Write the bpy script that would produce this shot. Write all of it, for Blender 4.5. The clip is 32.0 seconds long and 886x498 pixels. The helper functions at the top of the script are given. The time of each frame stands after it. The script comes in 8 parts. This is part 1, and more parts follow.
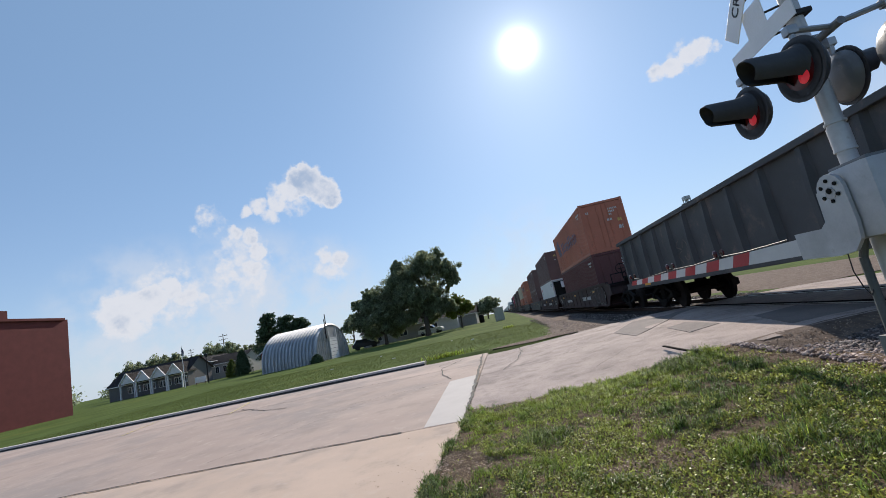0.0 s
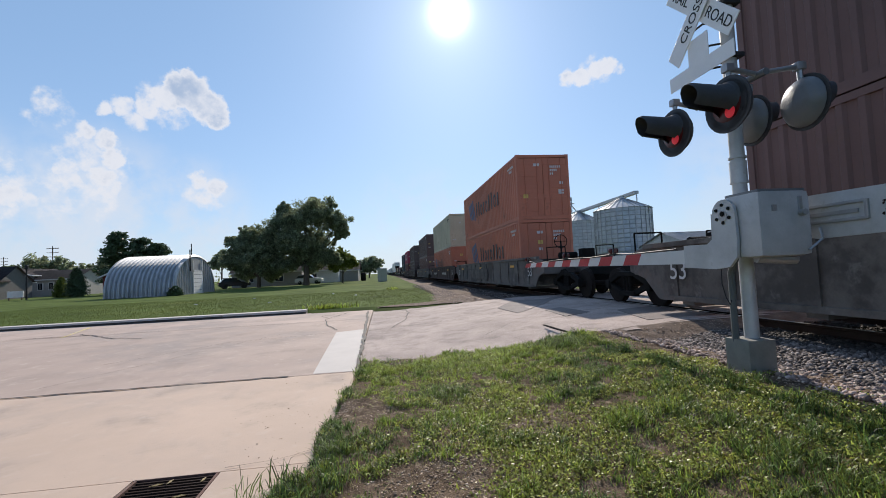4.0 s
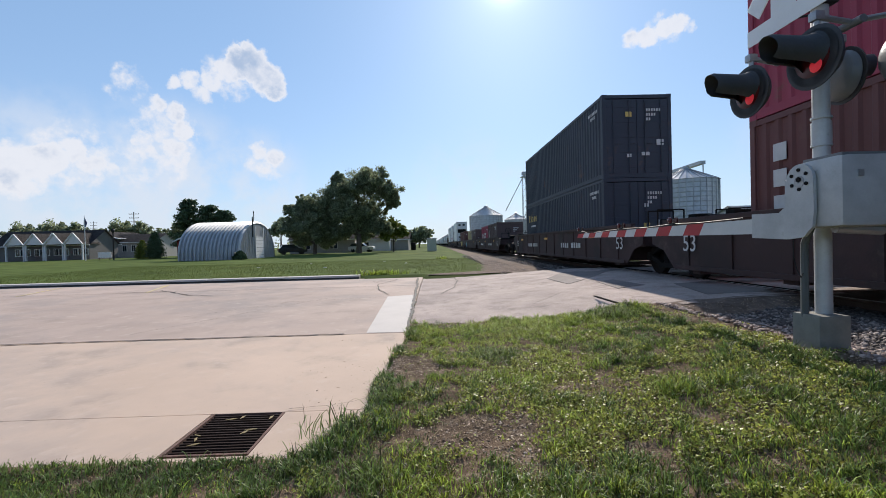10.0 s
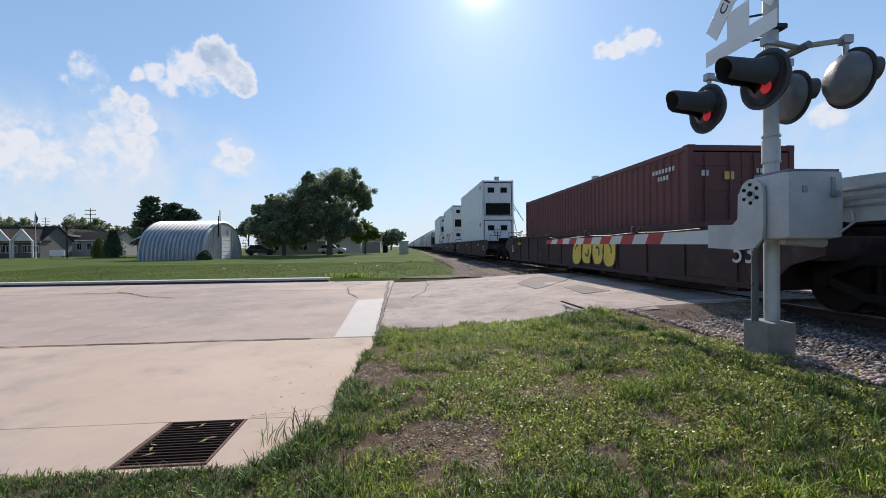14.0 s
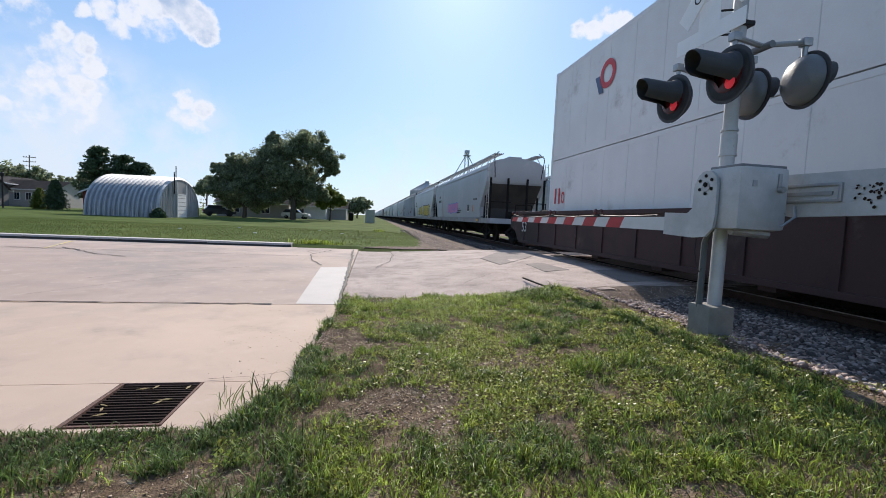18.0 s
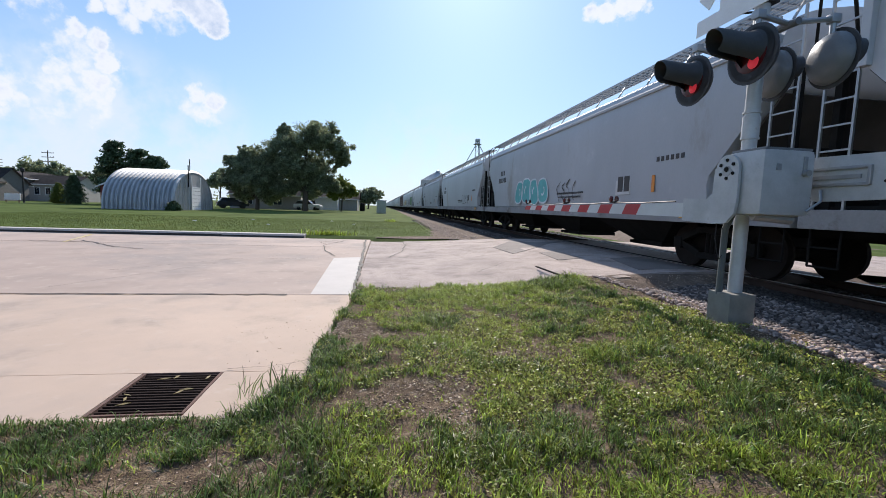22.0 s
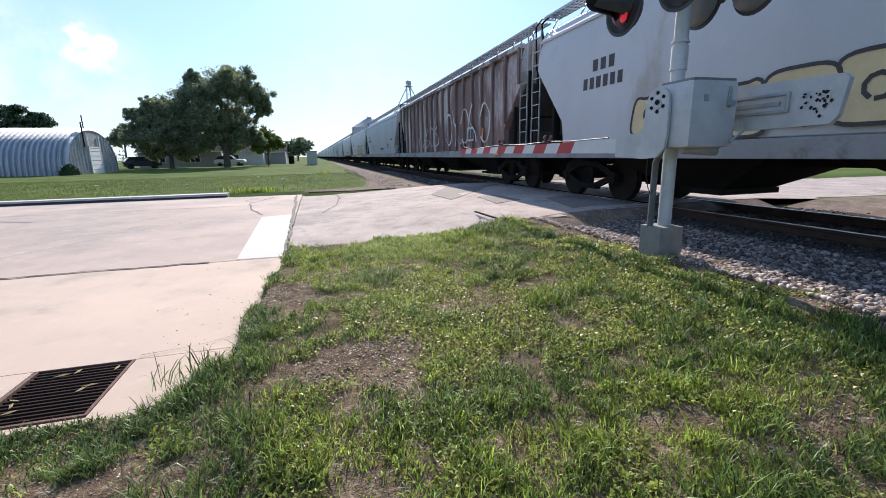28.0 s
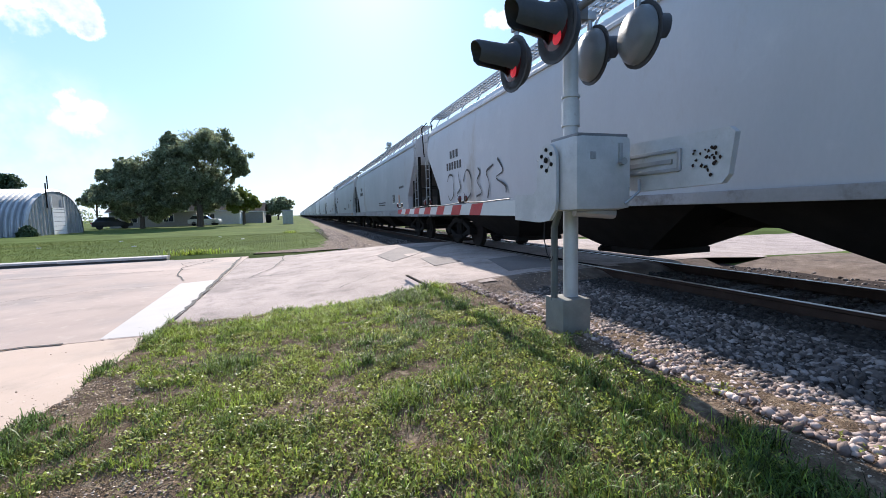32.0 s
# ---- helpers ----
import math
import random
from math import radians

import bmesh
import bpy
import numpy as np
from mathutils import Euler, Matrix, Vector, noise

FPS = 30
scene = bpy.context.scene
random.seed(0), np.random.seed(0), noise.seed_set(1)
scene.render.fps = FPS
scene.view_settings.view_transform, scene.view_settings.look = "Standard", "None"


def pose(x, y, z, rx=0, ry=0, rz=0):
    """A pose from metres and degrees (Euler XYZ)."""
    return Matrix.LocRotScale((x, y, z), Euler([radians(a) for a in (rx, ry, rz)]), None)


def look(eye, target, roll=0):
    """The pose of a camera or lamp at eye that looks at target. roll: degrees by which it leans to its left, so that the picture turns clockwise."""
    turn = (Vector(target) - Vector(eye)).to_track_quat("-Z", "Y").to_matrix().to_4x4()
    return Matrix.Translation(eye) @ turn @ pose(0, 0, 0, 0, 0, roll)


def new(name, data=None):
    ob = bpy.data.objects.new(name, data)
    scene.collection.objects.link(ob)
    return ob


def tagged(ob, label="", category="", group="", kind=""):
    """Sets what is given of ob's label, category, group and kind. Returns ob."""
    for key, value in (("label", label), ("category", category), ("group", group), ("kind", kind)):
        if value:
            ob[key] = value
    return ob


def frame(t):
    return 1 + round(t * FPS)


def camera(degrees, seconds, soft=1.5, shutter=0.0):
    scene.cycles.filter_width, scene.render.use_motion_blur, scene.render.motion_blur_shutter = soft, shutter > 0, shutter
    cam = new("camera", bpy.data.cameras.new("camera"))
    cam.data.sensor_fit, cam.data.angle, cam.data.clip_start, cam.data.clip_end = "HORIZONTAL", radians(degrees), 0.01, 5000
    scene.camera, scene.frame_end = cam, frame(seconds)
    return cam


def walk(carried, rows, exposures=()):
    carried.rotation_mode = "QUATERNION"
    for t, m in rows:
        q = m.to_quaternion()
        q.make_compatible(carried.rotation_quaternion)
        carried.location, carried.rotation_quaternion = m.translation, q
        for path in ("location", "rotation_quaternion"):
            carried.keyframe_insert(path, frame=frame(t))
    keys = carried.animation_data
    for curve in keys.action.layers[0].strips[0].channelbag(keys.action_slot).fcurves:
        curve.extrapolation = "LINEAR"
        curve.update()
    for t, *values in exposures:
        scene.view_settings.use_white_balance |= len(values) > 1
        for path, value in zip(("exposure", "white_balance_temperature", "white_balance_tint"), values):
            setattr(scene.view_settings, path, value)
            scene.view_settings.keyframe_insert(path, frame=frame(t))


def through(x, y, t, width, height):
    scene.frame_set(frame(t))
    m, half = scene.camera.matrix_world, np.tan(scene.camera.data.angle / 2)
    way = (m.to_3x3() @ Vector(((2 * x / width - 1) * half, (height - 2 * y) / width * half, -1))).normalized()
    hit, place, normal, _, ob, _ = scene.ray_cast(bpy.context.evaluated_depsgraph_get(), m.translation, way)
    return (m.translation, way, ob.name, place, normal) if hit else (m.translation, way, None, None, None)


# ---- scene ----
cam = camera(91.6, 32.0, soft=0.9)
PATH = [
    (0, (0.092, -0.182, 1.309), (-0.117, 1.778, 1.646), -12.1),
    (0.5, (-0.149, -0.12, 1.317), (0.131, 1.86, 1.35), -6.3),
    (1, (-0.26, -0.144, 1.259), (0.062, 1.828, 1.172), -0.9),
    (1.5, (-0.259, -0.062, 1.281), (0.323, 1.847, 1.162), 0.7),
    (2, (-0.445, -0.041, 1.329), (-0.086, 1.917, 1.136), -2.2),
    (2.5, (-0.485, -0.029, 1.343), (-0.234, 1.954, 1.285), -2.5),
    (4.5, (-0.357, -0.147, 1.28), (-0.079, 1.831, 1.389), -2.7),
    (5, (-0.374, -0.197, 1.284), (-0.16, 1.788, 1.408), -0.8),
    (5.5, (-0.385, -0.173, 1.286), (-0.257, 1.82, 1.386), -0.3),
    (6, (-0.369, -0.163, 1.297), (-0.305, 1.834, 1.369), -0.6),
    (6.5, (-0.394, -0.135, 1.267), (-0.322, 1.863, 1.315), -1.3),
    (7, (-0.35, -0.158, 1.271), (-0.222, 1.838, 1.278), -2.1),
    (7.5, (-0.342, -0.161, 1.25), (-0.118, 1.826, 1.227), -2.7),
    (8, (-0.357, -0.181, 1.25), (-0.106, 1.803, 1.226), 1.0),
    (8.5, (-0.361, -0.176, 1.232), (-0.206, 1.818, 1.224), -1.0),
    (9, (-0.38, -0.164, 1.251), (-0.322, 1.835, 1.217), -2.1),
    (9.5, (-0.362, -0.18, 1.242), (-0.322, 1.82, 1.204), -2.4),
    (10, (-0.396, -0.143, 1.218), (-0.355, 1.856, 1.192), -1.5),
    (10.5, (-0.391, -0.169, 1.227), (-0.341, 1.83, 1.2), 0.2),
    (11, (-0.38, -0.14, 1.223), (-0.312, 1.858, 1.186), 1.7),
    (11.5, (-0.394, -0.178, 1.234), (-0.306, 1.82, 1.187), 2.5),
    (12, (-0.389, -0.172, 1.233), (-0.278, 1.824, 1.182), 2.4),
    (12.5, (-0.365, -0.185, 1.232), (-0.24, 1.811, 1.188), 1.6),
    (13, (-0.375, -0.179, 1.256), (-0.229, 1.815, 1.218), 0.5),
    (13.5, (-0.352, -0.179, 1.239), (-0.195, 1.815, 1.219), -0.4),
    (14, (-0.367, -0.167, 1.242), (-0.197, 1.826, 1.228), -0.6),
    (14.5, (-0.385, -0.159, 1.228), (-0.191, 1.831, 1.228), -0.5),
    (16.5, (-0.373, -0.178, 1.246), (-0.076, 1.798, 1.175), 1.4),
    (17, (-0.372, -0.172, 1.238), (-0.06, 1.8, 1.128), 2.1),
    (17.5, (-0.373, -0.182, 1.25), (-0.053, 1.788, 1.115), 2.5),
    (18, (-0.376, -0.193, 1.252), (-0.048, 1.775, 1.111), 2.6),
    (18.5, (-0.383, -0.172, 1.244), (-0.055, 1.795, 1.1), 2.7),
    (19, (-0.353, -0.153, 1.246), (-0.04, 1.817, 1.098), 2.9),
    (19.5, (-0.368, -0.168, 1.246), (-0.052, 1.801, 1.093), 2.7),
    (20, (-0.382, -0.154, 1.242), (-0.065, 1.815, 1.086), 2.7),
    (20.5, (-0.376, -0.182, 1.247), (-0.065, 1.787, 1.085), 2.6),
    (21, (-0.384, -0.196, 1.261), (-0.083, 1.773, 1.088), 2.5),
    (21.5, (-0.403, -0.172, 1.25), (-0.115, 1.798, 1.069), 2.4),
    (22, (-0.401, -0.16, 1.245), (-0.124, 1.811, 1.054), 1.9),
    (22.5, (-0.4, -0.168, 1.242), (-0.123, 1.802, 1.041), 1.2),
    (23, (-0.411, -0.155, 1.267), (-0.11, 1.809, 1.04), 0.5),
    (23.5, (-0.38, -0.164, 1.228), (-0.066, 1.797, 0.991), -0.6),
    (24, (-0.36, -0.164, 1.234), (-0.016, 1.787, 0.959), -1.5),
    (24.5, (-0.351, -0.148, 1.211), (-0.055, 1.808, 0.92), -3.3),
    (26.5, (-0.482, 0.045, 1.273), (-0.208, 2.005, 0.984), -3.1),
    (27, (-0.5, 0.048, 1.281), (-0.272, 1.999, 0.905), -4.8),
    (27.5, (-0.444, 0.05, 1.268), (-0.046, 1.967, 0.858), -2.5),
    (28, (-0.312, 0.071, 1.258), (0.226, 1.949, 0.828), -1.1),
    (28.5, (0.127, 0.059, 1.314), (0.788, 1.902, 0.907), -2.0),
    (29, (0.37, 0.017, 1.282), (0.709, 1.949, 0.892), -2.5),
    (29.5, (0.583, 0.061, 1.249), (0.943, 1.961, 0.738), -5.0),
    (30, (0.97, 0.183, 1.294), (1.445, 2.095, 0.947), 5.2),
    (30.5, (1.281, 0.208, 1.32), (1.442, 2.179, 1.026), 3.4),
    (31, (1.379, 0.272, 1.317), (1.582, 2.248, 1.082), 3.4),
    (31.5, (1.135, 0.336, 1.289), (1.628, 2.26, 1.057), 2.8),
    (32, (0.893, 0.406, 1.295), (1.518, 2.298, 1.121), -1.5),
]
EXPOSURES = [(0, 0.06, 6500, 11), (1, 0.18, 6500, 11), (2, 0.4, 6480, 11), (3, 0.26, 6500, 11), (5, 0.12, 6500, 11), (7, 0.08, 6500, 11), (10, 0.22, 6500, 11), (13, 0.16, 6480, 11), (16, 0.24, 6440, 12), (19, 0.34, 6400, 12), (24, 0.43, 6340, 12), (28, 0.7, 6260, 12), (30, 0.82, 6200, 12), (32, 0.78, 6200, 12)]
walk(cam, [(t, look(eye, target, roll)) for t, eye, target, roll in PATH], EXPOSURES)

# world, sun and exposure
SUN_EL, SUN_AZ = 31.4, 10.2  # degrees above the horizon, degrees east of the track's heading


def heading(az, el):
    a, e = radians(az), radians(el)
    return Vector((math.sin(a) * math.cos(e), math.cos(a) * math.cos(e), math.sin(e)))


SUNWARD = heading(SUN_AZ, SUN_EL)


def nd(tree, kind, **values):
    n = tree.nodes.new(kind)
    for key, value in values.items():
        if key in ("operation", "blend_type", "data_type", "noise_dimensions", "sky_type", "feature", "distance", "wave_type", "bands_direction", "interpolation_type", "clamp", "normalize"):
            setattr(n, key, value)
        else:
            n.inputs[key.replace("_", " ")].default_value = value
    return n


def build_world():
    w = bpy.data.worlds.new("sky")
    scene.world = w
    w.use_nodes = True
    t = w.node_tree
    t.nodes.clear()
    L = t.links.new
    out = t.nodes.new("ShaderNodeOutputWorld")
    bg = t.nodes.new("ShaderNodeBackground")
    sky = t.nodes.new("ShaderNodeTexSky")
    sky.sky_type, sky.sun_disc = "NISHITA", False
    sky.sun_elevation, sky.sun_rotation = radians(SUN_EL), radians(SUN_AZ)
    sky.air_density, sky.dust_density, sky.ozone_density = 1.0, 0.35, 2.4
    co = t.nodes.new("ShaderNodeTexCoord")

    def m(op, a, b=None, c=None, clamp=False):
        n = t.nodes.new("ShaderNodeMath")
        n.operation, n.use_clamp = op, clamp
        for i, v in enumerate((a, b, c)):
            if v is None:
                continue
            if isinstance(v, (int, float)):
                n.inputs[i].default_value = v
            else:
                L(v, n.inputs[i])
        return n.outputs[0]

    # the lumps' outlines are bent by a noise
    wn = nd(t, "ShaderNodeTexNoise", Scale=34.0, Detail=5.0, Roughness=0.6)
    L(co.outputs["Generated"], wn.inputs["Vector"])
    wa = t.nodes.new("ShaderNodeVectorMath")
    wa.operation = "MULTIPLY_ADD"
    L(wn.outputs["Color"], wa.inputs[0])
    wa.inputs[1].default_value = (0.032, 0.032, 0.032)
    L(co.outputs["Generated"], wa.inputs[2])
    wb = t.nodes.new("ShaderNodeVectorMath")
    wb.operation = "SUBTRACT"
    L(wa.outputs[0], wb.inputs[0])
    wb.inputs[1].default_value = (0.016, 0.016, 0.016)
    wc = t.nodes.new("ShaderNodeVectorMath")
    wc.operation = "NORMALIZE"
    L(wb.outputs[0], wc.inputs[0])

    def dot(d, bent=True):
        n = t.nodes.new("ShaderNodeVectorMath")
        n.operation = "DOT_PRODUCT"
        L(wc.outputs[0] if bent else co.outputs["Generated"], n.inputs[0])
        n.inputs[1].default_value = d
        return n.outputs["Value"]

    def step(value, lo, hi, top=1.0):
        n = t.nodes.new("ShaderNodeMapRange")
        n.interpolation_type = "SMOOTHSTEP"
        L(value, n.inputs["Value"])
        n.inputs["From Min"].default_value, n.inputs["From Max"].default_value, n.inputs["To Max"].default_value = lo, hi, top
        return n.outputs[0]

    def blend(fac, a, b):
        n = t.nodes.new("ShaderNodeMix")
        n.data_type = "RGBA"
        for slot, v in ((0, fac), (6, a), (7, b)):
            if isinstance(v, tuple):
                n.inputs[slot].default_value = (*v, 1)
            elif isinstance(v, float):
                n.inputs[slot].default_value = v
            else:
                L(v, n.inputs[slot])
        return n.outputs[2]

    def lumps(table, wide, tight):
        total = None
        for az, el, r, k in table:
            v = step(dot(heading(az, el)), math.cos(radians(r * wide)), math.cos(radians(r * tight)), k)
            total = v if total is None else m("MAXIMUM", total, v)
        return total

    # cumulus: lumps (azimuth, elevation, radius in degrees) broken up by noise; thick middles are greyer than the lit rims
    n1 = nd(t, "ShaderNodeTexNoise", Scale=40.0, Detail=9.0, Roughness=0.58)
    n2 = nd(t, "ShaderNodeTexNoise", Scale=17.0, Detail=4.0, Roughness=0.55)
    L(co.outputs["Generated"], n1.inputs["Vector"])
    L(co.outputs["Generated"], n2.inputs["Vector"])
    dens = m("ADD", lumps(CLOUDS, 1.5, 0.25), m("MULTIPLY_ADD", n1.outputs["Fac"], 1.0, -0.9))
    mask = step(dens, 0.0, 0.4)
    thick = m("MULTIPLY", step(dens, 0.3, 0.75), step(n2.outputs["Fac"], 0.36, 0.66))
    cloud = blend(thick, (7.2, 7.35, 7.8), (3.7, 4.6, 6.1))
    veil = m("MULTIPLY", lumps(VEILS, 1.6, 0.1), step(n2.outputs["Fac"], 0.25, 0.65))
    # pale haze, denser low over the horizon
    sep = t.nodes.new("ShaderNodeSeparateXYZ")
    L(co.outputs["Generated"], sep.inputs[0])
    low = m("POWER", m("SUBTRACT", 1.0, m("MAXIMUM", sep.outputs["Z"], 0.0), clamp=True), 6.0)
    tint = t.nodes.new("ShaderNodeMix")
    tint.data_type, tint.blend_type = "RGBA", "MULTIPLY"
    tint.inputs[0].default_value = 1.0
    L(sky.outputs[0], tint.inputs[6])
    tint.inputs[7].default_value = (0.9, 1.06, 1.25, 1)
    toward = step(dot(SUNWARD, False), -0.1, 0.85)
    base = blend(m("MULTIPLY_ADD", toward, 0.42, 0.1), tint.outputs[2], (3.15, 4.95, 7.1))
    base = blend(m("MULTIPLY", low, 0.72), base, (5.6, 6.5, 7.6))
    base = blend(veil, base, (6.3, 6.8, 7.6))
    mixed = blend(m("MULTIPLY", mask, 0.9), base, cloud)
    # aureole round the sun
    s = m("MAXIMUM", dot(SUNWARD, False), 0.0)
    halo = m("ADD", m("ADD", m("MULTIPLY", m("POWER", s, 2400.0), 16.0), m("MULTIPLY", m("POWER", s, 620.0), 2.2)), m("ADD", m("MULTIPLY", m("POWER", s, 160.0), 0.55), m("MULTIPLY", m("POWER", s, 14.0), 0.12)))
    glow = t.nodes.new("ShaderNodeVectorMath")
    glow.operation = "MULTIPLY_ADD"
    L(halo, glow.inputs[0])
    glow.inputs[1].default_value = (1.0, 1.0, 1.0)
    L(mixed, glow.inputs[2])
    L(glow.outputs[0], bg.inputs["Color"])
    bg.inputs["Strength"].default_value = SKY
    L(bg.outputs[0], out.inputs["Surface"])


CLOUDS = [  # azimuth, elevation, radius, density
    (-22.5, 21.4, 2.1, 1.1), (-20.3, 19.9, 1.9, 1), (-24.6, 20.3, 1.5, 0.9), (-23.4, 22.0, 1.3, 1), (-26.5, 19.2, 1.4, 0.8), (-28.7, 18.8, 1.1, 0.75), (-30.3, 18.2, 0.8, 0.7), (-19.6, 18.9, 1.3, 0.95), (-27.6, 17.5, 1.2, 0.7),
    (-35.0, 17.8, 1.3, 0.66), (-31.8, 15.9, 1.0, 0.75), (-30.0, 15.3, 1.1, 0.8), (-29.6, 13.4, 1.2, 0.9), (-30.3, 11.5, 1.3, 0.85), (-33.3, 12.2, 1.2, 0.8), (-32.8, 10.8, 1.1, 0.75), (-30.0, 10.3, 1.2, 0.7),
    (-40.8, 9.4, 1.6, 0.9), (-39.2, 10.2, 1.3, 0.9), (-37.7, 8.9, 1.2, 0.8), (-36.0, 8.5, 0.9, 0.65), (-43.4, 8.0, 2.6, 0.9), (-21.6, 11.7, 1.1, 0.8), (-19.9, 10.9, 1.3, 0.8), (-21.0, 9.8, 1.2, 0.65),
    (25.4, 22.8, 1.1, 0.8), (27.0, 22.5, 1.1, 0.8), (28.8, 23.0, 1.2, 0.9), (30.3, 23.3, 1.1, 0.85), (31.5, 22.7, 0.7, 0.7), (46.7, 12.3, 1.6, 0.7),
    (-31.2, 13, 3.6, 0.58), (-39.5, 9.6, 4, 0.62), (-24, 19.8, 3.4, 0.62), (-21, 10.3, 2.6, 0.58), (-32.5, 10, 4.2, 0.55), (29, 23, 2.4, 0.56), (-34.6, 17.4, 2.2, 0.55),
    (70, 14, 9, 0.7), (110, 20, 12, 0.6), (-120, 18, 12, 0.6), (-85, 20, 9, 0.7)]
VEILS = [(-31, 7, 7, 0.75), (-41, 6, 7, 0.75), (-22, 7.5, 5, 0.6), (5, 6, 6, 0.35), (9, 8, 3, 0.35), (46, 8, 8, 0.4)]
SKY = 0.1
build_world()
lamp = bpy.data.lights.new("sun", "SUN")
lamp.energy, lamp.angle, lamp.color = 4.9, radians(0.55), (1.0, 0.91, 0.8)
new("sun", lamp).matrix_world = look(SUNWARD * 200, (0, 0, 0))


# ---- materials ----
def paint(name, color, rough=0.6, metal=0.0, vary=0.12, scale=3.0, grain=60.0, bump=0.1, dirt=None, dirt_amount=0.0, dirt_scale=1.5, random=0.0, stretch=(1, 1, 1), spec=0.4):
    """A surface with broad stains, fine grain and bump; dirt is a second colour in patches."""
    mt = bpy.data.materials.new(name)
    mt.use_nodes = True
    t = mt.node_tree
    L = t.links.new
    p = t.nodes["Principled BSDF"]
    p.inputs["Roughness"].default_value, p.inputs["Metallic"].default_value = rough, metal
    p.inputs["Specular IOR Level"].default_value = spec
    co = t.nodes.new("ShaderNodeTexCoord")
    mp = t.nodes.new("ShaderNodeMapping")
    mp.inputs["Scale"].default_value = stretch
    L(co.outputs["Object"], mp.inputs["Vector"])
    big = nd(t, "ShaderNodeTexNoise", Scale=scale, Detail=6.0, Roughness=0.6)
    fine = nd(t, "ShaderNodeTexNoise", Scale=grain, Detail=3.0)
    L(mp.outputs[0], big.inputs["Vector"])
    L(mp.outputs[0], fine.inputs["Vector"])
    hs = t.nodes.new("ShaderNodeHueSaturation")
    hs.inputs["Color"].default_value = (*color, 1)
    mr = t.nodes.new("ShaderNodeMapRange")
    L(big.outputs["Fac"], mr.inputs["Value"])
    mr.inputs["From Min"].default_value, mr.inputs["From Max"].default_value = 0.3, 0.7
    mr.inputs["To Min"].default_value, mr.inputs["To Max"].default_value = 1 - vary, 1 + vary
    mf = t.nodes.new("ShaderNodeMath")
    mf.operation = "MULTIPLY_ADD"
    L(fine.outputs["Fac"], mf.inputs[0])
    mf.inputs[1].default_value, mf.inputs[2].default_value = vary, 1 - vary / 2
    mv = t.nodes.new("ShaderNodeMath")
    mv.operation = "MULTIPLY"
    L(mr.outputs[0], mv.inputs[0])
    L(mf.outputs[0], mv.inputs[1])
    value = mv.outputs[0]
    if random:
        oi = t.nodes.new("ShaderNodeObjectInfo")
        mo = t.nodes.new("ShaderNodeMapRange")
        L(oi.outputs["Random"], mo.inputs["Value"])
        mo.inputs["To Min"].default_value, mo.inputs["To Max"].default_value = 1 - random, 1 + random
        mm = t.nodes.new("ShaderNodeMath")
        mm.operation = "MULTIPLY"
        L(mo.outputs[0], mm.inputs[0])
        L(value, mm.inputs[1])
        value = mm.outputs[0]
    L(value, hs.inputs["Value"])
    col = hs.outputs[0]
    if dirt:
        dn = nd(t, "ShaderNodeTexNoise", Scale=dirt_scale, Detail=8.0, Roughness=0.7)
        L(mp.outputs[0], dn.inputs["Vector"])
        dr = t.nodes.new("ShaderNodeMapRange")
        dr.interpolation_type = "SMOOTHSTEP"
        L(dn.outputs["Fac"], dr.inputs["Value"])
        dr.inputs["From Min"].default_value, dr.inputs["From Max"].default_value = 0.62 - dirt_amount * 0.3, 0.8 - dirt_amount * 0.3
        mx = t.nodes.new("ShaderNodeMix")
        mx.data_type = "RGBA"
        L(dr.outputs[0], mx.inputs[0])
        L(col, mx.inputs[6])
        mx.inputs[7].default_value = (*dirt, 1)
        col = mx.outputs[2]
    L(col, p.inputs["Base Color"])
    if bump:
        bp = t.nodes.new("ShaderNodeBump")
        bp.inputs["Strength"].default_value, bp.inputs["Distance"].default_value = bump, 0.02
        L(fine.outputs["Fac"], bp.inputs["Height"])
        L(bp.outputs[0], p.inputs["Normal"])
    return mt


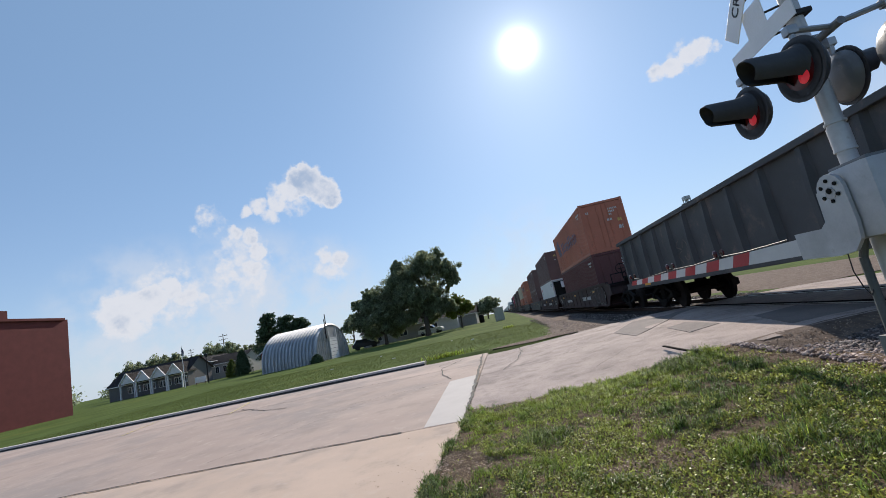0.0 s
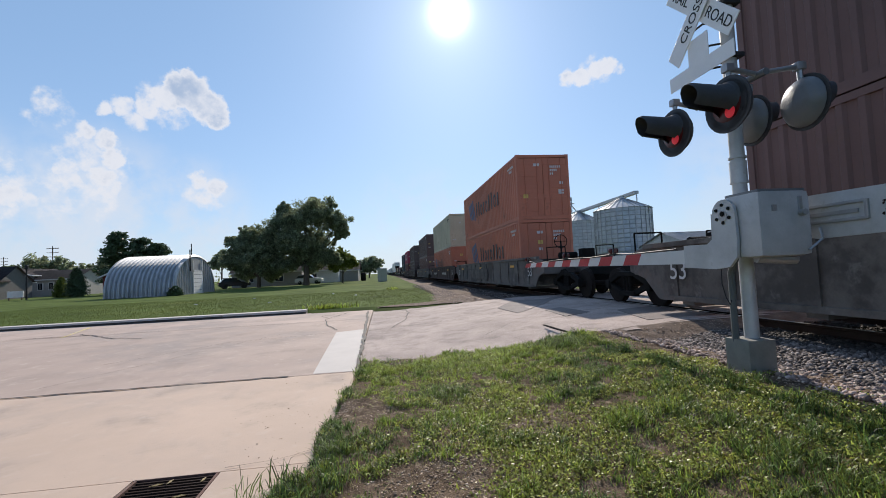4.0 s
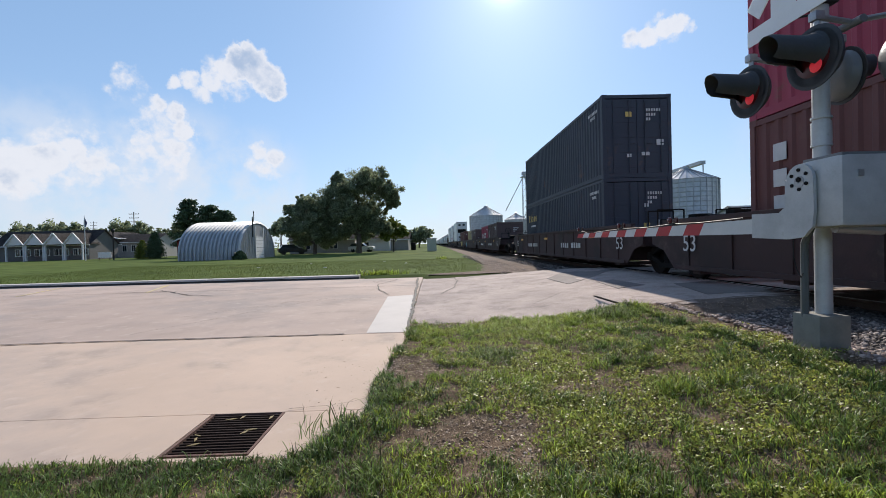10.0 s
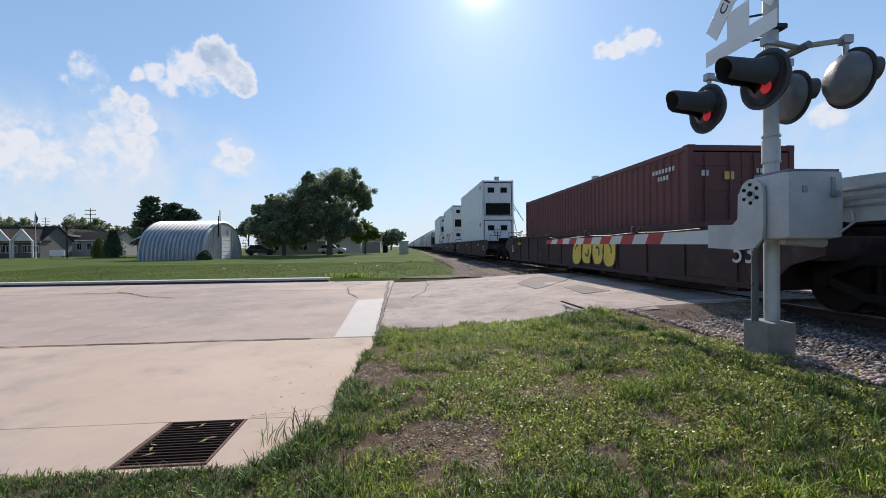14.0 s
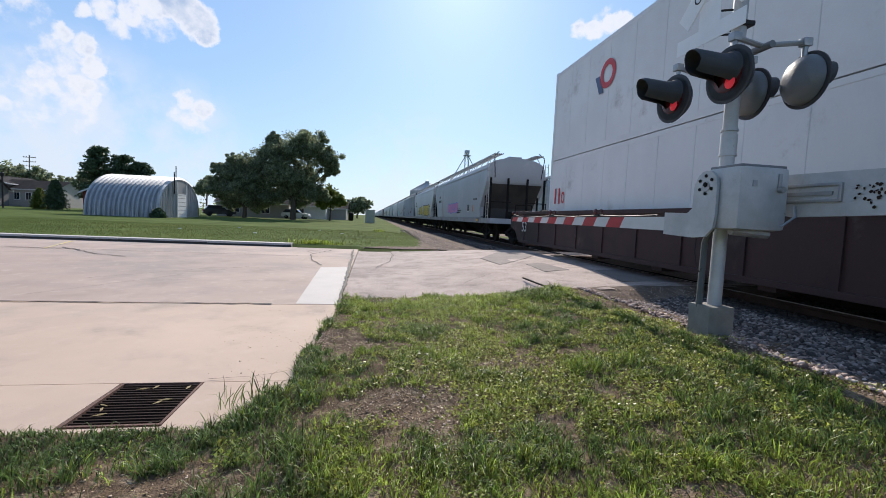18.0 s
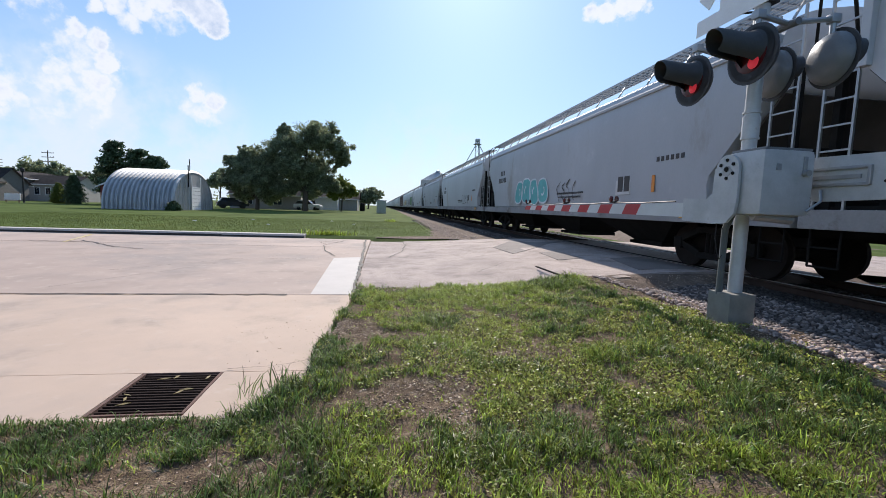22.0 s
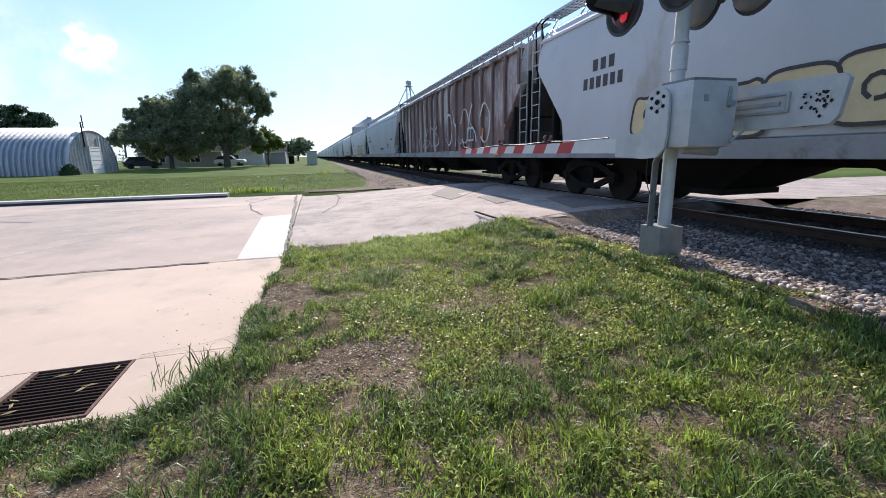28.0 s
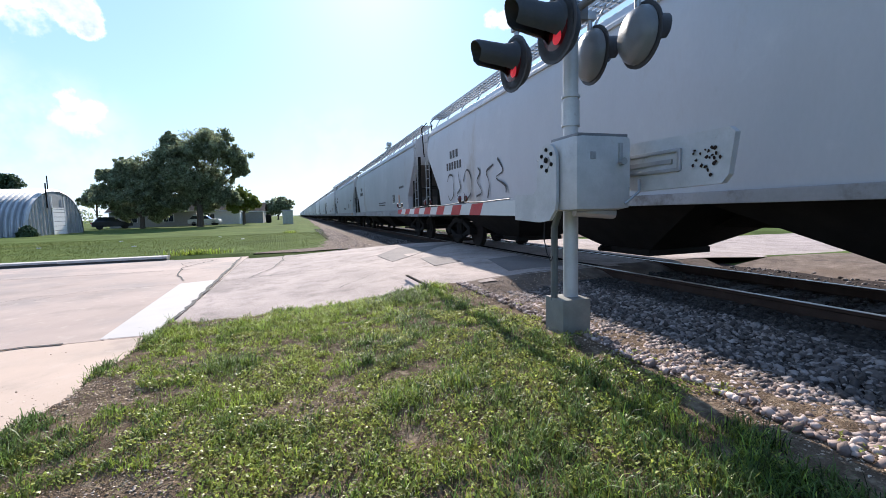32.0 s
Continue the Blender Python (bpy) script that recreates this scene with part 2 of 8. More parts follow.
def foliage(name, color, vary=0.35, rough=0.55, through=0.35, other=None, hue=0.015, spec=0.3):
    """Leaves and blades: each island its own shade, light passing through; other is a second colour in drifts."""
    mt = bpy.data.materials.new(name)
    mt.use_nodes = True
    t = mt.node_tree
    L = t.links.new
    p = t.nodes["Principled BSDF"]
    geo = t.nodes.new("ShaderNodeNewGeometry")
    hs = t.nodes.new("ShaderNodeHueSaturation")
    hs.inputs["Color"].default_value = (*color, 1)
    for slot, lo, hi in (("Value", 1 - vary, 1 + vary), ("Hue", 0.5 - hue, 0.5 + hue)):
        mr = t.nodes.new("ShaderNodeMapRange")
        L(geo.outputs["Random Per Island"], mr.inputs["Value"])
        mr.inputs["To Min"].default_value, mr.inputs["To Max"].default_value = lo, hi
        L(mr.outputs[0], hs.inputs[slot])
    if other:
        co = t.nodes.new("ShaderNodeTexCoord")
        dn = nd(t, "ShaderNodeTexNoise", Scale=1.7, Detail=4.0)
        L(co.outputs["Object"], dn.inputs["Vector"])
        dr = t.nodes.new("ShaderNodeMapRange")
        L(dn.outputs["Fac"], dr.inputs["Value"])
        dr.inputs["From Min"].default_value, dr.inputs["From Max"].default_value = 0.42, 0.6
        dm = t.nodes.new("ShaderNodeMix")
        dm.data_type = "RGBA"
        L(dr.outputs[0], dm.inputs[0])
        dm.inputs[6].default_value, dm.inputs[7].default_value = (*color, 1), (*other, 1)
        L(dm.outputs[2], hs.inputs["Color"])
    L(hs.outputs[0], p.inputs["Base Color"])
    p.inputs["Roughness"].default_value, p.inputs["Specular IOR Level"].default_value = rough, spec
    tl = t.nodes.new("ShaderNodeBsdfTranslucent")
    L(hs.outputs[0], tl.inputs["Color"])
    mx = t.nodes.new("ShaderNodeMixShader")
    mx.inputs[0].default_value = through
    L(p.outputs[0], mx.inputs[1])
    L(tl.outputs[0], mx.inputs[2])
    L(mx.outputs[0], t.nodes["Material Output"].inputs["Surface"])
    return mt


def weather(mt, color, scale, lo, hi, amount):
    """Lays a further stain over a material where a noise passes lo to hi."""
    t = mt.node_tree
    L = t.links.new
    slot = t.nodes["Principled BSDF"].inputs["Base Color"]
    before = slot.links[0].from_socket
    co = t.nodes.new("ShaderNodeTexCoord")
    n = nd(t, "ShaderNodeTexNoise", Scale=scale, Detail=7.0, Roughness=0.62)
    L(co.outputs["Object"], n.inputs["Vector"])
    r = t.nodes.new("ShaderNodeMapRange")
    r.interpolation_type = "SMOOTHSTEP"
    L(n.outputs["Fac"], r.inputs["Value"])
    r.inputs["From Min"].default_value, r.inputs["From Max"].default_value, r.inputs["To Max"].default_value = lo, hi, amount
    mx = t.nodes.new("ShaderNodeMix")
    mx.data_type = "RGBA"
    L(r.outputs[0], mx.inputs[0])
    L(before, mx.inputs[6])
    mx.inputs[7].default_value = (*color, 1)
    L(mx.outputs[2], slot)


def pebble(name, dark=(0.12, 0.08, 0.05), middle=(0.31, 0.22, 0.15), pale=(0.68, 0.56, 0.45)):
    """Small stones, each its own shade from dark brown to pale pink-grey."""
    mt = paint(name, (0.3, 0.24, 0.2), 0.85, vary=0.2, scale=9, bump=0.2)
    t = mt.node_tree
    geo = t.nodes.new("ShaderNodeNewGeometry")
    ramp = t.nodes.new("ShaderNodeValToRGB")
    e = ramp.color_ramp.elements
    e[0].color, e[1].color = (*dark, 1), (*pale, 1)
    k = e.new(0.55)
    k.color = (*middle, 1)
    t.links.new(geo.outputs["Random Per Island"], ramp.inputs[0])
    hs = [n for n in t.nodes if n.type == "HUE_SAT"][0]
    t.links.new(ramp.outputs[0], hs.inputs["Color"])
    return mt


def glass(name, color=(0.02, 0.025, 0.03), rough=0.05):
    mt = bpy.data.materials.new(name)
    mt.use_nodes = True
    p = mt.node_tree.nodes["Principled BSDF"]
    p.inputs["Base Color"].default_value = (*color, 1)
    p.inputs["Roughness"].default_value = rough
    return mt


def glowing(name, color, strength):
    mt = bpy.data.materials.new(name)
    mt.use_nodes = True
    p = mt.node_tree.nodes["Principled BSDF"]
    p.inputs["Base Color"].default_value = (*color, 1)
    p.inputs["Emission Color"].default_value = (*color, 1)
    p.inputs["Emission Strength"].default_value = strength
    return mt


M = {}
M["concrete_far"] = paint("concrete_far", (0.455, 0.355, 0.3), 0.85, vary=0.12, scale=0.4, grain=90, bump=0.12, dirt=(0.34, 0.285, 0.255), dirt_amount=0.55, dirt_scale=0.25, random=0.05, spec=0.2)
M["concrete"] = paint("concrete", (0.535, 0.41, 0.322), 0.85, vary=0.1, scale=0.5, grain=90, bump=0.12, dirt=(0.44, 0.355, 0.3), dirt_amount=0.6, dirt_scale=0.16, random=0.06, spec=0.2)
M["new_concrete"] = paint("new_concrete", (0.5, 0.46, 0.425), 0.8, vary=0.05, scale=2, grain=80, bump=0.08)
M["asphalt"] = paint("asphalt", (0.4, 0.325, 0.29), 0.9, vary=0.22, scale=0.8, grain=140, bump=0.35, dirt=(0.25, 0.205, 0.185), dirt_amount=0.35, dirt_scale=0.7, spec=0.2)
for key in ("concrete", "concrete_far"):
    weather(M[key], (0.3, 0.245, 0.205), 1.3, 0.5, 0.72, 0.5)
    weather(M[key], (0.58, 0.48, 0.4), 5.0, 0.55, 0.75, 0.45)
    weather(M[key], (0.16, 0.13, 0.11), 48.0, 0.66, 0.72, 0.6)
weather(M["asphalt"], (0.17, 0.14, 0.125), 2.2, 0.5, 0.68, 0.5)
weather(M["asphalt"], (0.6, 0.52, 0.47), 55.0, 0.54, 0.64, 0.6)
weather(M["asphalt"], (0.1, 0.085, 0.075), 75.0, 0.58, 0.66, 0.6)
M["dark_asphalt"] = paint("dark_asphalt", (0.2, 0.17, 0.158), 0.9, vary=0.15, scale=1.2, grain=150, bump=0.35)
M["dull_black"] = paint("dull_black", (0.03, 0.026, 0.024), 1.0, vary=0.2, spec=0.02)
M["tar"] = paint("tar", (0.05, 0.045, 0.04), 0.8)
M["soil"] = paint("soil", (0.2, 0.14, 0.09), 0.95, vary=0.3, scale=3, grain=70, bump=0.6, dirt=(0.3, 0.24, 0.17), dirt_amount=0.5, dirt_scale=5, spec=0.03)
M["verge_soil"] = paint("verge_soil", (0.14, 0.1, 0.07), 0.95, vary=0.35, scale=3, grain=90, bump=0.9, dirt=(0.29, 0.22, 0.155), dirt_amount=0.45, dirt_scale=12, spec=0.03)
M["pebble"] = pebble("pebble", (0.13, 0.085, 0.055), (0.38, 0.27, 0.185), (0.66, 0.53, 0.42))
# Ballast in three tones: train's shade, sunlit strip, oil plus deepest shade.
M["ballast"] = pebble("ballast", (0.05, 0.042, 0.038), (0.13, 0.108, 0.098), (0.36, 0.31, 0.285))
M["sunlit_ballast"] = pebble("sunlit_ballast", (0.12, 0.084, 0.07), (0.32, 0.24, 0.205), (0.62, 0.5, 0.44))
M["oily_shaded_ballast"] = pebble("oily_shaded_ballast", (0.02, 0.017, 0.015), (0.04, 0.034, 0.03), (0.09, 0.08, 0.072))
M["gravel"] = paint("gravel", (0.2, 0.155, 0.125), 0.95, vary=0.4, scale=4, grain=45, bump=0.9, dirt=(0.17, 0.125, 0.095), dirt_amount=0.45, dirt_scale=1.2, spec=0.05)
M["turf"] = paint("turf", (0.085, 0.118, 0.034), 0.95, vary=0.35, scale=0.35, grain=22, bump=0.6, dirt=(0.13, 0.15, 0.04), dirt_amount=0.35, dirt_scale=0.12, spec=0.03)
M["rock"] = paint("rock", (0.24, 0.185, 0.155), 0.9, vary=0.4, scale=9, grain=60, bump=0.4, dirt=(0.18, 0.13, 0.11), dirt_amount=0.3, dirt_scale=7)
# Near-black bed: dirt, with the shade under the train mixed into the colour.
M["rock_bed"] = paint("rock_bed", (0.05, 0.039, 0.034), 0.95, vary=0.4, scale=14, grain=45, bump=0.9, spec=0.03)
M["tie"] = paint("tie", (0.04, 0.033, 0.028), 0.9, vary=0.3, stretch=(1, 6, 6))
M["rail"] = paint("rail", (0.055, 0.036, 0.028), 0.85, 0.0, vary=0.25, spec=0.1)
M["railhead"] = paint("railhead", (0.4, 0.38, 0.36), 0.4, 1.0, vary=0.05, bump=0.0)
M["silver"] = paint("silver", (0.46, 0.47, 0.48), 0.5, 0.2, vary=0.14, scale=4, bump=0.05, dirt=(0.3, 0.28, 0.25), dirt_amount=0.1, dirt_scale=6)
M["footing"] = paint("footing", (0.215, 0.21, 0.185), 0.85, vary=0.15, scale=6)
M["galvanised"] = paint("galvanised", (0.36, 0.37, 0.38), 0.45, 0.7, vary=0.12, scale=5, bump=0.05)
# Black lifted to slate, standing in for glare over the flashers.
M["glare_black"] = paint("glare_black", (0.055, 0.057, 0.064), 0.55, vary=0.2, spec=0.3)
M["black_paint"] = paint("black_paint", (0.03, 0.03, 0.032), 0.6, vary=0.15, spec=0.2)
M["lamp_grey"] = paint("lamp_grey", (0.15, 0.158, 0.17), 0.3, 0.0, vary=0.1)
M["conduit_grey"] = paint("conduit_grey", (0.09, 0.1, 0.1), 0.5, vary=0.15)
M["rusty_iron"] = paint("rusty_iron", (0.13, 0.07, 0.055), 0.85, vary=0.3, scale=6, dirt=(0.3, 0.2, 0.17), dirt_amount=0.3, dirt_scale=14)
M["lens_red"] = paint("lens_red", (0.07, 0.01, 0.012), 0.25, vary=0.05, bump=0.0)
M["lens_lit"] = glowing("lens_lit", (1.0, 0.04, 0.06), 0.1)
M["red_tape"] = paint("red_tape", (0.42, 0.03, 0.04), 0.4, vary=0.1)
M["white_tape"] = paint("white_tape", (0.6, 0.6, 0.6), 0.4, vary=0.06)
M["sign_white"] = paint("sign_white", (0.78, 0.79, 0.8), 0.4, vary=0.05)
M["sign_black"] = paint("sign_black", (0.02, 0.02, 0.02), 0.5)
M["yellow_paint"] = paint("yellow_paint", (0.62, 0.48, 0.12), 0.8, vary=0.2, dirt=(0.5, 0.44, 0.36), dirt_amount=0.7, dirt_scale=9)
M["amber"] = paint("amber", (0.72, 0.36, 0.05), 0.45)
M["cast_iron"] = paint("cast_iron", (0.035, 0.022, 0.018), 0.85, 0.0, vary=0.25, spec=0.08)
M["void"] = paint("void", (0.01, 0.01, 0.01), 1.0, bump=0.0)
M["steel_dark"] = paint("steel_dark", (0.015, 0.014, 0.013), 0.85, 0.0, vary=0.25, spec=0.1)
M["wheel"] = paint("wheel", (0.02, 0.016, 0.014), 0.8, 0.0, vary=0.25, spec=0.12)
M["bark"] = paint("bark", (0.09, 0.07, 0.05), 0.95, vary=0.3, stretch=(6, 6, 1), bump=0.5)
M["leaf"] = foliage("leaf", (0.245, 0.28, 0.17), vary=0.5, rough=0.7, through=0.55)
M["leaf_light"] = foliage("leaf_light", (0.14, 0.17, 0.035))
M["needle"] = foliage("needle", (0.07, 0.11, 0.055), through=0.2)
M["blade"] = foliage("blade", (0.285, 0.345, 0.056), vary=0.9, rough=0.42, through=0.55, other=(0.175, 0.24, 0.042), hue=0.02)
M["blade_deep"] = foliage("blade_deep", (0.1, 0.152, 0.042), vary=0.9, rough=0.42, through=0.45, other=(0.125, 0.175, 0.042), hue=0.02)
M["blade_dry"] = foliage("blade_dry", (0.36, 0.28, 0.12), vary=0.4, through=0.3)
M["field_blade"] = foliage("field_blade", (0.115, 0.14, 0.042), vary=0.3, rough=0.8, through=0.3, spec=0.05)
M["clover"] = foliage("clover", (0.33, 0.35, 0.075), vary=0.8, rough=0.4, through=0.5, hue=0.02)
M["galv_sheet"] = paint("galv_sheet", (0.42, 0.43, 0.445), 0.45, 0.5, vary=0.15, scale=1.0, bump=0.03, dirt=(0.36, 0.3, 0.25), dirt_amount=0.12, dirt_scale=0.6)
M["white_siding"] = paint("white_siding", (0.72, 0.72, 0.7), 0.7, vary=0.06)
M["grey_siding"] = paint("grey_siding", (0.13, 0.125, 0.12), 0.75, vary=0.1)
M["tan_siding"] = paint("tan_siding", (0.36, 0.34, 0.31), 0.75, vary=0.08)
M["red_siding"] = paint("red_siding", (0.2, 0.05, 0.04), 0.75, vary=0.12)
M["shingle"] = paint("shingle", (0.07, 0.06, 0.058), 0.9, vary=0.3, scale=2, grain=30)
M["brick"] = paint("brick", (0.15, 0.035, 0.033), 0.85, vary=0.15, scale=1.2, grain=30)
M["window_glass"] = glass("window_glass")
M["car_paint"] = paint("car_paint", (0.03, 0.032, 0.036), 0.22, 0.3, vary=0.05, bump=0)
M["rubber"] = paint("rubber", (0.02, 0.02, 0.02), 0.85)
M["pale_green_box"] = paint("pale_green_box", (0.42, 0.42, 0.33), 0.6, vary=0.12)
M["wood_pole"] = paint("wood_pole", (0.12, 0.085, 0.06), 0.9, vary=0.2)
M["timber"] = paint("timber", (0.05, 0.04, 0.035), 0.85)


# ---- mesh helpers ----
def box(bm, c, s, bevel=0.0, m=None):
    g = bmesh.ops.create_cube(bm, size=1.0)
    bmesh.ops.scale(bm, vec=s, verts=g["verts"])
    if bevel:
        e = list({e for v in g["verts"] for e in v.link_edges})
        r = bmesh.ops.bevel(bm, geom=e, offset=bevel, segments=2, profile=0.7, affect="EDGES")
        vs = list({v for f in r["faces"] for v in f.verts} | {v for v in g["verts"] if v.is_valid})
    else:
        vs = g["verts"]
    bmesh.ops.transform(bm, matrix=Matrix.Translation(c) @ (m or Matrix()), verts=vs)
    return vs


def bar(bm, a, b, w, h=None):
    """A square bar from a to b."""
    a, b = Vector(a), Vector(b)
    g = bmesh.ops.create_cube(bm, size=1.0)["verts"]
    bmesh.ops.scale(bm, vec=(w, h or w, (b - a).length), verts=g)
    bmesh.ops.transform(bm, matrix=Matrix.Translation((a + b) / 2) @ (b - a).to_track_quat("Z", "Y").to_matrix().to_4x4(), verts=g)
    return g


def rod(bm, a, b, r, r2=None, n=10, caps=True):
    a, b = Vector(a), Vector(b)
    g = bmesh.ops.create_cone(bm, cap_ends=caps, segments=n, radius1=r, radius2=r if r2 is None else r2, depth=(b - a).length)["verts"]
    bmesh.ops.transform(bm, matrix=Matrix.Translation((a + b) / 2) @ (b - a).to_track_quat("Z", "Y").to_matrix().to_4x4(), verts=g)
    return g


def pipe(bm, pts, r, n=8):
    for a, b in zip(pts, pts[1:]):
        rod(bm, a, b, r, n=n)


def slab(bm, outline, z0, z1):
    """A flat plate over an outline of (x, y), from z0 to z1."""
    vs = [bm.verts.new((x, y, z0)) for x, y in outline]
    f = bm.faces.new(vs)
    g = bmesh.ops.extrude_face_region(bm, geom=[f])
    up = [v for v in g["geom"] if isinstance(v, bmesh.types.BMVert)]
    bmesh.ops.translate(bm, vec=(0, 0, z1 - z0), verts=up)
    return vs + up


def loft(bm, rings, close=True, caps=True):
    made = [[bm.verts.new(p) for p in ring] for ring in rings]
    for a, b in zip(made, made[1:]):
        n = len(a)
        for i in range(n if close else n - 1):
            j = (i + 1) % n
            bm.faces.new((a[i], a[j], b[j], b[i]))
    if caps and close:
        bm.faces.new(made[0][::-1])
        bm.faces.new(made[-1])
    return made


def spin(bm, profile, c, axis="Z", n=20):
    """A turned body: profile of (radius, height) round an axis through c."""
    rings = []
    for r, h in profile:
        ring = []
        for i in range(n):
            a = 2 * math.pi * i / n
            p = Vector((max(r, 0.0005) * math.cos(a), max(r, 0.0005) * math.sin(a), h))
            if axis == "X":
                p = Vector((p.z, p.x, p.y))
            elif axis == "Y":
                p = Vector((p.x, p.z, p.y))
            ring.append(p + Vector(c))
        rings.append(ring)
    loft(bm, rings)


def mesh_of(bm, name, smooth=False):
    bmesh.ops.recalc_face_normals(bm, faces=bm.faces[:])
    me = bpy.data.meshes.new(name)
    bm.to_mesh(me)
    bm.free()
    if smooth:
        me.polygons.foreach_set("use_smooth", [True] * len(me.polygons))
        me.set_sharp_from_angle(angle=radians(35))
    return me


def part(name, bm, material, parent=None, label="", smooth=False, at=None):
    ob = new(name, mesh_of(bm, name, smooth))
    ob.data.materials.append(material)
    if parent is not None:
        ob.parent = parent
    if at is not None:
        ob.location = at
    if label:
        ob["label"] = label
    return ob


def share(name, me, parent, at=(0, 0, 0)):
    ob = new(name, me)
    ob.parent = parent
    ob.location = at
    return ob


def thing(name, label, category, at=(0, 0, 0), rz=0.0, group="", kind=""):
    e = new(name)
    e.empty_display_size = 0.2
    e.matrix_world = pose(*at, 0, 0, rz)
    return tagged(e, label, category, group, kind)


def cloud_mesh(name, verts, faces, material):
    me = bpy.data.meshes.new(name)
    me.from_pydata(verts, [], faces)
    me.materials.append(material)
    return me


def letters(text, size, material, parent, m, name="lettering"):
    cu = bpy.data.curves.new(name, "FONT")
    cu.body, cu.size, cu.align_x, cu.align_y = text, size, "CENTER", "CENTER"
    cu.extrude = 0.002
    ob = new(name, cu)
    bpy.context.view_layer.update()
    me = bpy.data.meshes.new_from_object(ob.evaluated_get(bpy.context.evaluated_depsgraph_get()))
    bpy.data.objects.remove(ob)
    me.materials.clear()
    me.materials.append(material)
    o2 = new(name, me)
    o2.parent = parent
    o2.matrix_local = m
    return o2


def smooth_step(a, b, x):
    t = min(1.0, max(0.0, (x - a) / (b - a)))
    return t * t * (3 - 2 * t)


# ---- ground, road and track ----
TRACK_YAW = 0.3
TRACK = Matrix.Translation((6.85, 4.0, 0.2)) @ pose(0, 0, 0, 0, 0, TRACK_YAW) @ Matrix.Translation((0, -4.0, 0))


def road_z(x, y):
    z = -0.17 + 0.07 * smooth_step(2.6, 15.0, y)
    if x > -0.9:
        z += (0.18 - z) * smooth_step(-0.9, 5.4, x) if x < 6.85 else (0.18 - z) * (1 - smooth_step(8.4, 15.0, x))
    return z


def turf_edge(y):
    """How far east the concrete reaches at y, where the verge begins."""
    if y < 2.95:
        return -1.3 + 0.35 * smooth_step(2.6, 2.95, y)
    return -0.93 + 0.2 * smooth_step(4.7, 5.9, y) - 0.08 * smooth_step(5.9, 6.6, y)


def inside_road(x, y):
    """Metres inside the paved area (negative outside)."""
    wob = 0.05 * math.sin(3.1 * x + 0.7 * y) + 0.03 * math.sin(9.0 * x + 5.0 * y)
    if x < -0.8:
        d = min(y - 2.62, 17.0 - y)
        if y < 6.6:
            d = min(d, turf_edge(y) - x + wob)
        return d
    return min(y - (6.72 + 0.06 * x) - wob, 15.9 - 0.1 * x - y + wob)


def ground_z(x, y):
    z = -0.06 + 0.17 * smooth_step(0.8, 3.2, x) * (1 - smooth_step(14, 40, y) * 0.7)
    if y > 12:
        z = z * (1 - smooth_step(12, 17, y)) + 0.0 * smooth_step(12, 17, y)
    if x > 10:
        z = z * (1 - smooth_step(10, 16, x)) - 0.02 * smooth_step(10, 16, x)
    z -= 0.1 * smooth_step(-0.9, -1.5, x) * smooth_step(1.5, 2.4, y) * (y < 2.9) if x < -0.9 else 0.0
    d = inside_road(x, y)
    z += 0.02 * noise.noise(Vector((x * 1.7, y * 1.7, 0))) * (abs(x) < 12 and abs(y) < 30)
    if d > 0.0:
        z = min(z, road_z(x, y) - 0.28 * smooth_step(0.0, 0.22, d) + 0.03)
    if x < -3.2 and 15.9 < y < 17.5:
        z = min(z, -0.3)
    if 3.4 < x < 10.3:
        z = min(z, 0.0)
    return z


def axis(marks):
    out = []
    for a, b, step in marks:
        n = max(1, round((b - a) / step))
        out += [a + (b - a) * i / n for i in range(n)]
    return out + [marks[-1][1]]


def grid_sheet(name, xs, ys, height, material, keep=None):
    vs = [(x, y, height(x, y)) for y in ys for x in xs]
    n = len(xs)
    fs = [(j * n + i, j * n + i + 1, (j + 1) * n + i + 1, (j + 1) * n + i) for j in range(len(ys) - 1) for i in range(n - 1)
          if keep is None or keep((xs[i] + xs[i + 1]) / 2, (ys[j] + ys[j + 1]) / 2)]
    me = cloud_mesh(name, vs, fs, material)
    me.polygons.foreach_set("use_smooth", [True] * len(me.polygons))
    return me


gx_axis = axis([(-3000, -600, 800), (-600, -100, 100), (-100, -20, 10), (-20, -6, 1.0), (-6, 5, 0.16), (5, 12, 1.0), (12, 60, 6), (60, 600, 90), (600, 3000, 800)])
gy_axis = axis([(-3000, -600, 800), (-600, -60, 90), (-60, -6, 6), (-6, 0, 1.0), (0, 8, 0.16), (8, 20, 0.5), (20, 60, 5), (60, 600, 60), (600, 4000, 600)])
ground = new("ground", grid_sheet("ground", gx_axis, gy_axis, ground_z, M["turf"]))
tagged(ground, "mown green turf reaching out to the horizon", "ground", kind="structure")

# concrete street in slabs, one piece each, with dark joints between
road = thing("road", "pale worn concrete street in cracked slabs", "road", kind="structure")
rowsy = [2.6, 3.5, 6.55, 10.2, 13.7, 17.0]


def slab_piece(name, corners, thick, material, parent, label=""):
    bm = bmesh.new()
    up = [bm.verts.new((x, y, road_z(min(x, -0.95) if name == "concrete_slab" else x, y) + dz)) for x, y, dz in corners]
    low = [bm.verts.new((v.co.x, v.co.y, v.co.z - thick)) for v in up]
    n = len(up)
    bm.faces.new(up)
    for i in range(n):
        j = (i + 1) % n
        bm.faces.new((up[j], up[i], low[i], low[j]))
    return part(name, bm, material, parent, label)


